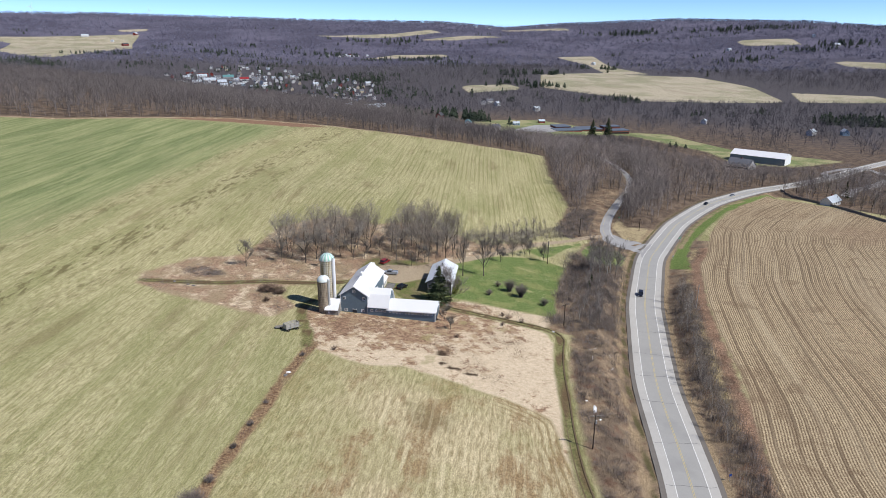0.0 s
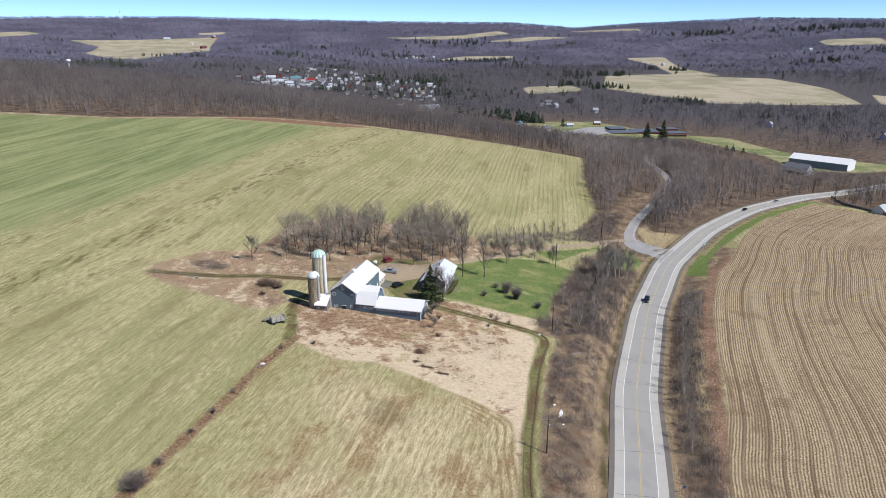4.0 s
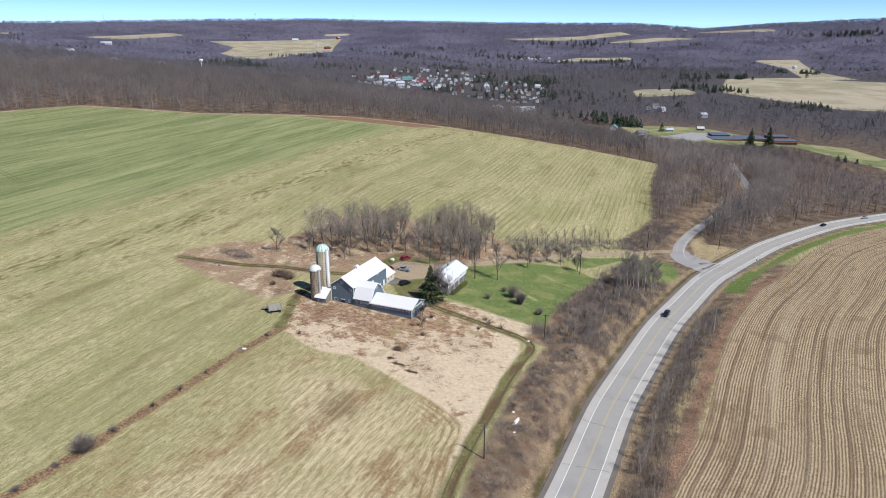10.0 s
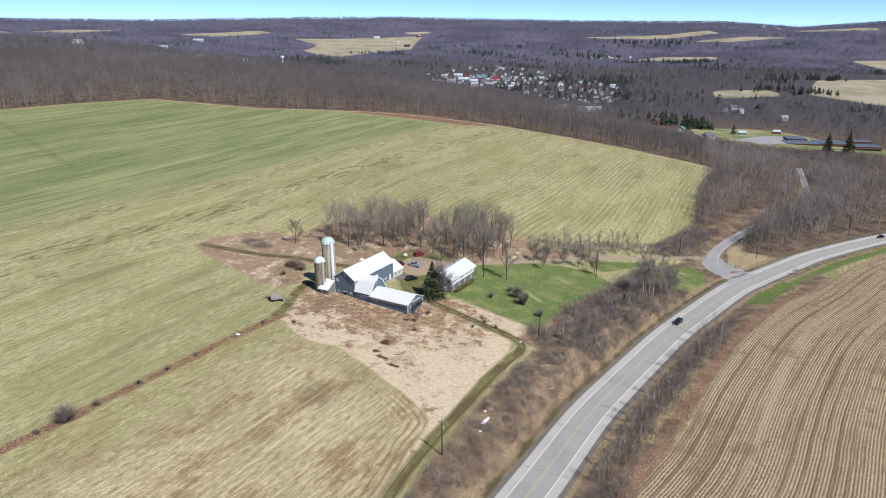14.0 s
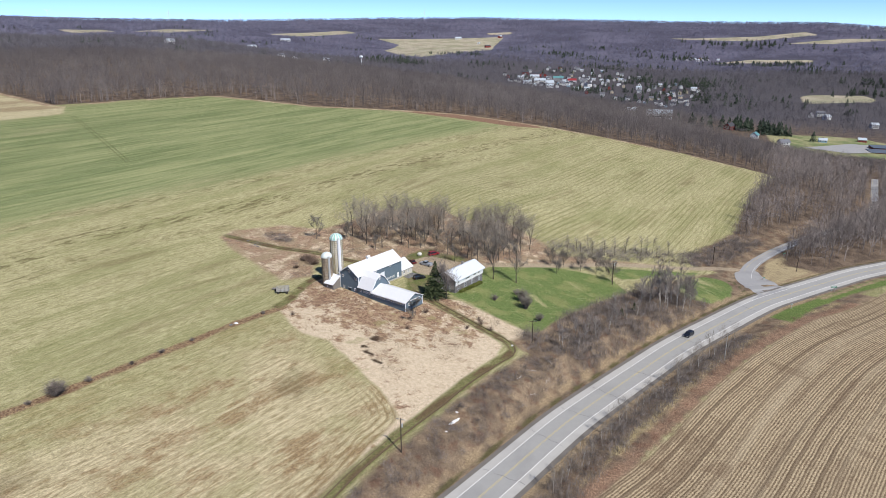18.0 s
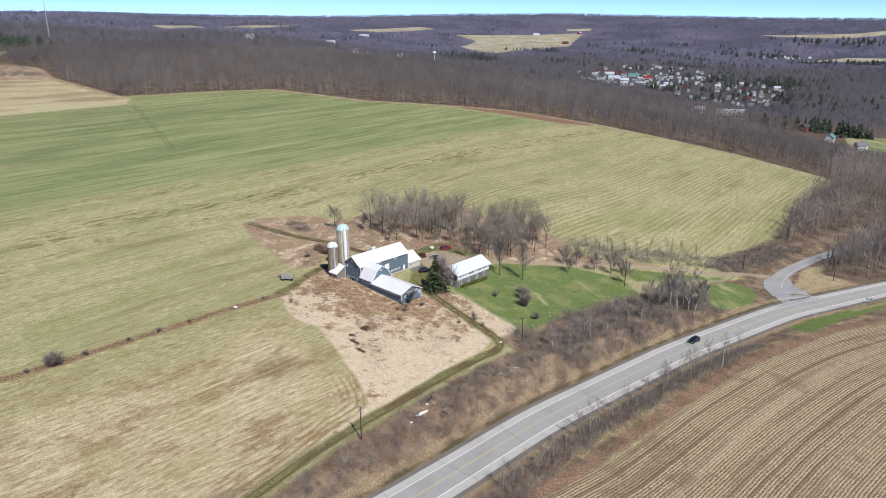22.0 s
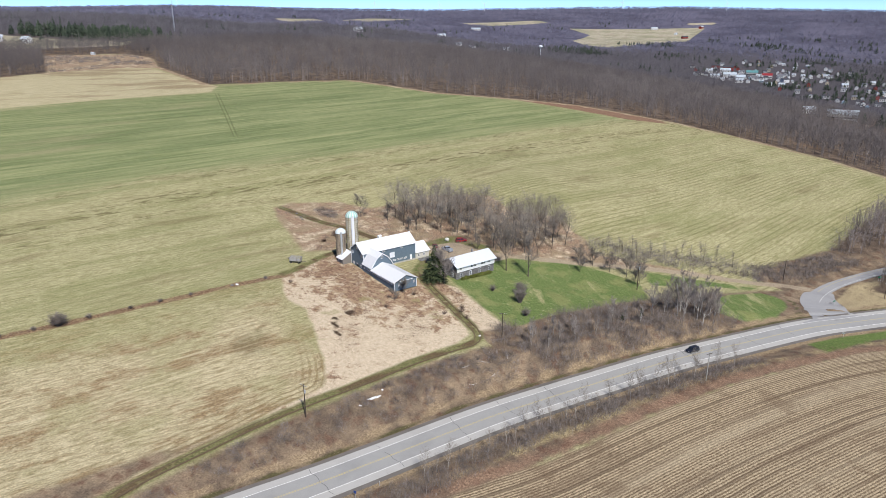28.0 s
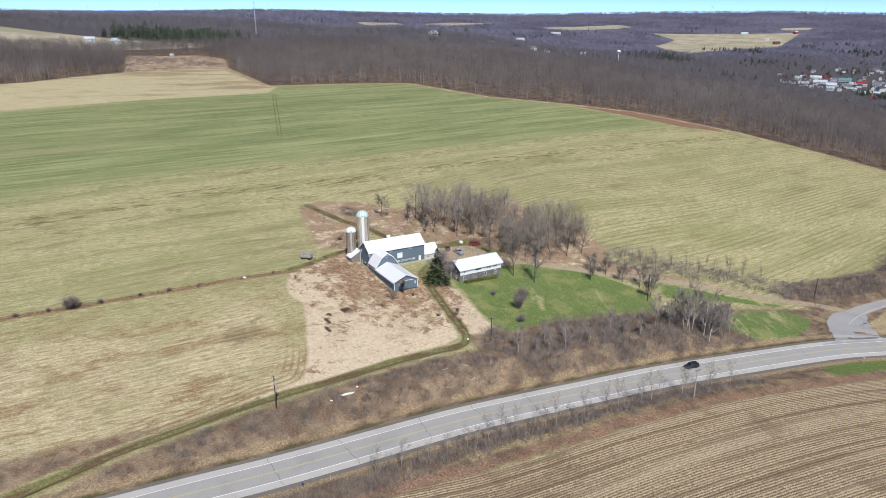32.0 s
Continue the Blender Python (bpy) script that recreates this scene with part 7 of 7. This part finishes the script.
TOWN_WALLS = [plain("white_house_paint", rgb(214, 214, 212), 0.7, vary=0.06), plain("grey_house_paint", rgb(172, 172, 172), 0.7, vary=0.1), plain("tan_house_paint", rgb(200, 186, 158), 0.7, vary=0.1), plain("red_house_paint", rgb(148, 62, 54), 0.7, vary=0.1), plain("blue_house_paint", rgb(150, 178, 196), 0.7, vary=0.1)]
TOWN_ROOFS = [plain("grey_shingle_roof", rgb(120, 122, 128), 0.85, vary=0.15), plain("dark_shingle_roof", rgb(78, 78, 84), 0.85, vary=0.15), plain("pale_metal_town_roof", rgb(190, 200, 208), 0.45, vary=0.06), plain("teal_metal_roof", rgb(96, 150, 150), 0.5, vary=0.1), plain("red_metal_roof", rgb(156, 44, 48), 0.5, vary=0.1)]


def town_house(l, w, h, wall, roof, label, group, name="house"):
    ob = thing(name, Matrix(), label, "house", group)
    b = bmesh.new()
    prism(b, [(-w / 2, -1.5), (w / 2, -1.5), (w / 2, h), (0, h + w * 0.38), (-w / 2, h)], "x", -l / 2, l / 2)
    part("wall", b, wall, ob)
    for s in (-1, 1):
        part("roof_slope", gable_roof(bmesh.new(), "x", -l / 2 - 0.5, l / 2 + 0.5, 0, w / 2 + 0.5, h - 0.35, h + w * 0.38 + 0.05, 0.2, s), roof, ob)
    g = bmesh.new()
    if l > 19:
        for s in (-1, 1):
            box(g, -l / 2 + 1, l / 2 - 1, s * w / 2 - 0.06, s * w / 2 + 0.06, 1.2, 2.8)
    for k in range(int(l // 3) if l <= 19 else 0):
        x = -l / 2 + 1.5 + k * 3
        for s in (-1, 1):
            for z in ((1.2, 3.9) if h > 5 else (1.2,)):
                box(g, x - 0.5, x + 0.5, s * w / 2 - 0.06, s * w / 2 + 0.06, z, z + 1.4)
    tagged(part("window_band", g, DARK_GLASS, ob), "rows of dark windows", kind="stuff")
    part("chimney", boxed(-0.4, 0.4, -0.4, 0.4, h + w * 0.2, h + w * 0.38 + 1.2), BRICK_RED, ob)
    return ob


hr = np.random.default_rng(5)
core = [(hr.normal(-590, 75), hr.normal(1880, 65)) for _ in range(44)]
core += [(x, y) for x, y in spots_in(TOWN, 92, 22, hr)]
core += [(-378 + 40 * hr.normal(), 2850 + 30 * hr.normal()) for _ in range(10)]
kinds = [(10, 7, 5.2, 0, 0), (11, 7, 5.2, 0, 1), (9, 7, 4.0, 0, 2), (10, 8, 5.2, 1, 1), (9, 7, 5.2, 2, 0), (10, 7, 5.2, 0, 1), (10, 7, 5.2, 3, 1), (13, 8, 5.4, 0, 2), (9, 6, 3.2, 4, 2), (10, 8, 5.2, 0, 0)]
names = ("white", "grey", "tan", "red", "pale blue"), ("grey shingle", "dark shingle", "pale metal", "teal metal", "red metal")
hr.shuffle(core)
for k, (l, w_, h, wl, rf) in enumerate(kinds):
    proto = town_house(l, w_, h, TOWN_WALLS[wl], TOWN_ROOFS[rf], "small %s town house with a %s roof" % (names[0][wl], names[1][rf]), "town houses")
    for i, (x, y) in enumerate(core[k::len(kinds)]):
        m = pose(x, y, lay(x, y) + 0.3, 0, 0, float(hr.choice([20, 110, 200, 290]) + hr.normal(0, 6)))
        if i == 0:
            proto.matrix_basis = m
        else:
            copy_thing(proto, m)
blocks = [(-640, 1880, 42, 18, 7, 0, 2, 25), (-600, 1820, 50, 20, 6, 0, 2, 20), (-560, 1790, 36, 22, 6, 1, 2, 22), (-690, 1930, 34, 16, 9, 3, 1, 20), (-650, 1920, 44, 18, 9, 3, 1, 20), (-520, 1850, 38, 18, 7, 0, 4, 28), (-570, 1880, 46, 20, 7, 1, 3, 20), (-490, 1860, 30, 14, 8, 0, 0, 15), (-620, 1780, 36, 16, 6, 0, 2, 18), (-540, 1740, 28, 14, 6, 0, 2, 24)]
for x, y, l, w_, h, wl, rf, yaw in blocks:
    l, w_ = l * 0.6, w_ * 0.65
    town_house(l, w_, h, TOWN_WALLS[wl], TOWN_ROOFS[rf], "long %s main-street building with a %s roof" % (names[0][wl], names[1][rf]), "town blocks", "main_street_building").matrix_basis = pose(x, y, lay(x, y), 0, 0, yaw)
church = town_house(18, 11, 8, TOWN_WALLS[0], TOWN_ROOFS[1], "white wooden church with a pointed steeple", "", "church")
church.matrix_basis = pose(-455, 1790, lay(-455, 1790), 0, 0, 70)
part("tower", boxed(8.0, 12.5, -2.2, 2.2, -1, 15), TOWN_WALLS[0], church)
part("steeple", tube(bmesh.new(), (10.25, 0, 15), (10.25, 0, 26), 2.6, 0.1, 8), TOWN_ROOFS[0], church)

# houses scattered over the valley and the hills
lone = [(-100, 1013, 0, 2, 34), (-136, 1000, 0, 2, 16), (34, 918, 0, 3, 13), (68, 885, 0, 0, 11), (-4, 990, 3, 1, 14), (91, 1353, 0, 0, 12), (102, 1306, 0, 2, 11), (78, 1334, 0, 1, 12), (524, 979, 0, 2, 14), (576, 986, 4, 2, 13), (166, 1228, 0, 2, 10), (409, 1084, 0, 2, 10), (-1221, 1131, 0, 2, 22), (-1670, 1576, 0, 2, 30), (-1791, 1966, 0, 2, 34), (-1947, 2322, 0, 2, 40), (-1056, 1310, 0, 0, 14), (-1039, 1341, 0, 1, 14), (-1175, 1626, 0, 2, 16), (-1704, 1747, 0, 2, 30), (1089, 2721, 0, 2, 18), (1502, 2914, 0, 2, 30), (1446, 2632, 0, 2, 26), (518, 2444, 0, 2, 16), (-1384, 3243, 3, 2, 30), (-1555, 3124, 0, 2, 30), (-910, 300, 0, 2, 13), (-895, 330, 0, 2, 12), (-1285, 2900, 3, 1, 26), (-1390, 3020, 0, 2, 18), (245, 3900, 0, 1, 26), (180, 3950, 0, 2, 26)]
for i, (x, y, wl, rf, l) in enumerate(lone):
    town_house(l, min(12, 5 + l * 0.28), 5.5 if l < 20 else 6.5, TOWN_WALLS[wl], TOWN_ROOFS[rf], "%s country building with a %s roof among bare trees" % (names[0][wl], names[1][rf]), "scattered country buildings", "country_house").matrix_basis = pose(x, y, lay(x, y), 0, 0, 15 + 37 * i % 90)

town_house(4, 3, 2.0, TOWN_WALLS[0], TOWN_ROOFS[2], "tiny white shed in the hill scrub", "", "shed").matrix_basis = pose(-716, 352, lay(-716, 352), 0, 0, 30)

# the school and its car park
lot_ = bmesh.new()
for q in [(88, 905), (133, 905), (178, 960), (185, 1012), (135, 1000)]:
    lot_.verts.new((q[0], q[1], lay(*q) + 0.25))
lot_.faces.new(list(lot_.verts))
bmesh.ops.subdivide_edges(lot_, edges=lot_.edges, cuts=2)
tagged(part("car_park", lot_, SIDE_TARMAC, None), "wide pale asphalt car park beside the school", "car park", kind="structure")
school = thing("school", pose(200, 960, lay(200, 960) - 2.0, 0, 0, 12), "low brick school with dark flat roofs", "school")
for x0, x1, y0, y1, h in ((-48, -12, -14, 10, 5), (-10, 22, -6, 22, 4.5), (-40, -18, 12, 34, 6.5), (24, 52, -26, -8, 5), (26, 50, -2, 14, 7)):
    wing = part("wing", boxed(x0, x1, y0, y1, -6, h), BRICK_RED, school)
    part("flat_roof", boxed(x0 - 0.5, x1 + 0.5, y0 - 0.5, y1 + 0.5, h, h + 0.6), DARK_ROOF, wing)
    part("window_band", boxed(x0 + 1, x1 - 1, y0 - 0.12, y0 + 0.1, 1.2, 3.0), DARK_GLASS, wing)
for x, y, wl in ((105, 985, 4), (148, 1035, 3)):
    town_house(9, 6, 3, TOWN_WALLS[wl], TOWN_ROOFS[2], "small %s shed at the school" % names[0][wl], "school sheds", "shed").matrix_basis = pose(x, y, lay(x, y), 0, 0, 10)

# long white metal building beside the highway
ware = thing("metal_building", pose(337, 722, lay(330, 712), 0, 0, -38), "long metal building with a white roof and walls toned grey-blue for shade", "building")
wb = bmesh.new()
prism(wb, [(-14, -6), (14, -6), (14, 7), (0, 10.5), (-14, 7)], "x", -27, 27)
# shade on the long side is put into the wall's grey-blue colour
part("wall", wb, plain("shade_toned_metal_wall", rgb(120, 134, 150), 0.5, vary=0.06), ware)
part("end_wall", prism(bmesh.new(), [(-13.9, -6), (13.9, -6), (13.9, 7), (0, 10.4), (-13.9, 7)], "x", 27.01, 27.15), WHITE_TRIM, ware, "white metal end wall")
for s in (-1, 1):
    part("roof_slope", gable_roof(bmesh.new(), "x", -27.4, 27.4, 0, 14.5, 6.9, 10.6, 0.25, s), WHITE_ROOF, ware, "white metal roof slope")
for k in range(5):
    part("window", boxed(-24 + k * 10, -24 + k * 10, -14.12, -13.9, 2.5, 4.0), DARK_GLASS, ware)
grey = town_house(22, 16, 3.5, TOWN_WALLS[1], TOWN_ROOFS[0], "low house with a broad grey hipped roof", "", "house")
grey.matrix_basis = pose(292, 664, lay(292, 664), 0, 0, -48)
small = town_house(15, 8, 3.2, TOWN_WALLS[0], TOWN_ROOFS[2], "small white shed with a pale metal roof behind the stubble field", "", "shed")
small.matrix_basis = pose(270, 464, lay(270, 464), 0, 0, 40)
plant(bare_tree("field_edge_tree", np.random.default_rng(160), 12.0, "bare tree at the far edge of the stubble field", "trees behind the stubble", kids=(9, 5, 4, 2)), [(262, 516), (267, 505), (275, 496), (280, 510), (290, 505), (273, 434), (278, 421), (269, 440), (284, 440), (290, 430)], hr.uniform(0.7, 1.1, 10))
fence = thing("board_fence", Matrix(), "dark board fence behind the stubble field", "fence")
fp = along([(252, 500), (262, 470), (268, 448), (272, 404)], 4)
for a, b in zip(fp, fp[1:]):
    d = b - a
    yaw = math.atan2(d[1], d[0])
    bmx = boxed(0, float(np.hypot(*d)), -0.05, 0.05, 0.1, 1.8)
    bmesh.ops.transform(bmx, matrix=Matrix.Translation((a[0], a[1], lay(*a))) @ Matrix.Rotation(yaw, 4, "Z"), verts=bmx.verts)
    part("panel", bmx, OLD_TIMBER, fence)
RAMP = along([(345, 603), (372, 655), (400, 672), (425, 668), (432, 640), (405, 615), (372, 580), (330, 540), (305, 505)], 6)
ramp = tagged(new("slip_road"), "pale looping slip road beside the highway", "road", kind="structure")
ribbon("lane_surface", RAMP, -4.0, 4.0, 0.35, SIDE_TARMAC, ramp)


# wind turbines, masts and the water tower on the skyline
def turbine(x, y, h, yaw, spin):
    ob = thing("wind_turbine", pose(x, y, lay(x, y), 0, 0, yaw), "white wind turbine standing on the distant ridge", "wind turbine", "wind turbines")
    part("tower", tube(bmesh.new(), (0, 0, -3), (0, 0, h), h * 0.028, h * 0.018, 10), WHITE_TRIM, ob)
    nac = part("nacelle", boxed(-1.2, 1.2, -2.5, 4.5, h - 1, h + 2, bevel=0.4), WHITE_TRIM, ob)
    for k in range(3):
        a = radians(spin + 120 * k)
        part("blade", tube(bmesh.new(), (0, -3, h + 0.5), (math.sin(a) * h * 0.55, -3, h + 0.5 + math.cos(a) * h * 0.55), 0.9, 0.25, 6), WHITE_TRIM, nac)


for i, (az, h) in enumerate(((29.5, 42), (40.2, 44), (43.8, 40), (49, 44), (57, 40), (64, 46), (72, 46), (77, 42), (22, 36))):
    turbine(-4250 * math.sin(radians(az)), 4250 * math.cos(radians(az)), h, az, 17 + 41 * i)
mast = thing("lattice_mast", pose(-1250, 690, lay(-1250, 690)), "thin grey lattice radio mast above the woods", "mast")
for k in range(3):
    a = k * 2.0944
    part("leg", tube(bmesh.new(), (1.2 * math.cos(a), 1.2 * math.sin(a), -2), (0.4 * math.cos(a), 0.4 * math.sin(a), 66), 0.35, 0.25, 6), GALV, mast)
for k in range(11):
    r_ = 1.2 - 0.07 * k
    part("brace", tube(bmesh.new(), (r_, 0, 4 + k * 6), (-r_ * 0.5, r_ * 0.86, 8 + k * 6), 0.15, 0.15, 5), GALV, mast)
tower = thing("water_tower", pose(-1073, 1655, lay(-1073, 1655)), "small white water tower above the valley woods", "water tower")
part("stem", tube(bmesh.new(), (0, 0, -2), (0, 0, 22), 1.4, 1.2, 12), WHITE_TRIM, tower)
tk = bmesh.new()
bmesh.ops.create_uvsphere(tk, u_segments=20, v_segments=12, radius=5.5)
for v in tk.verts:
    v.co.z = v.co.z * 0.7 + 24
part("tank", tk, WHITE_TRIM, tower)
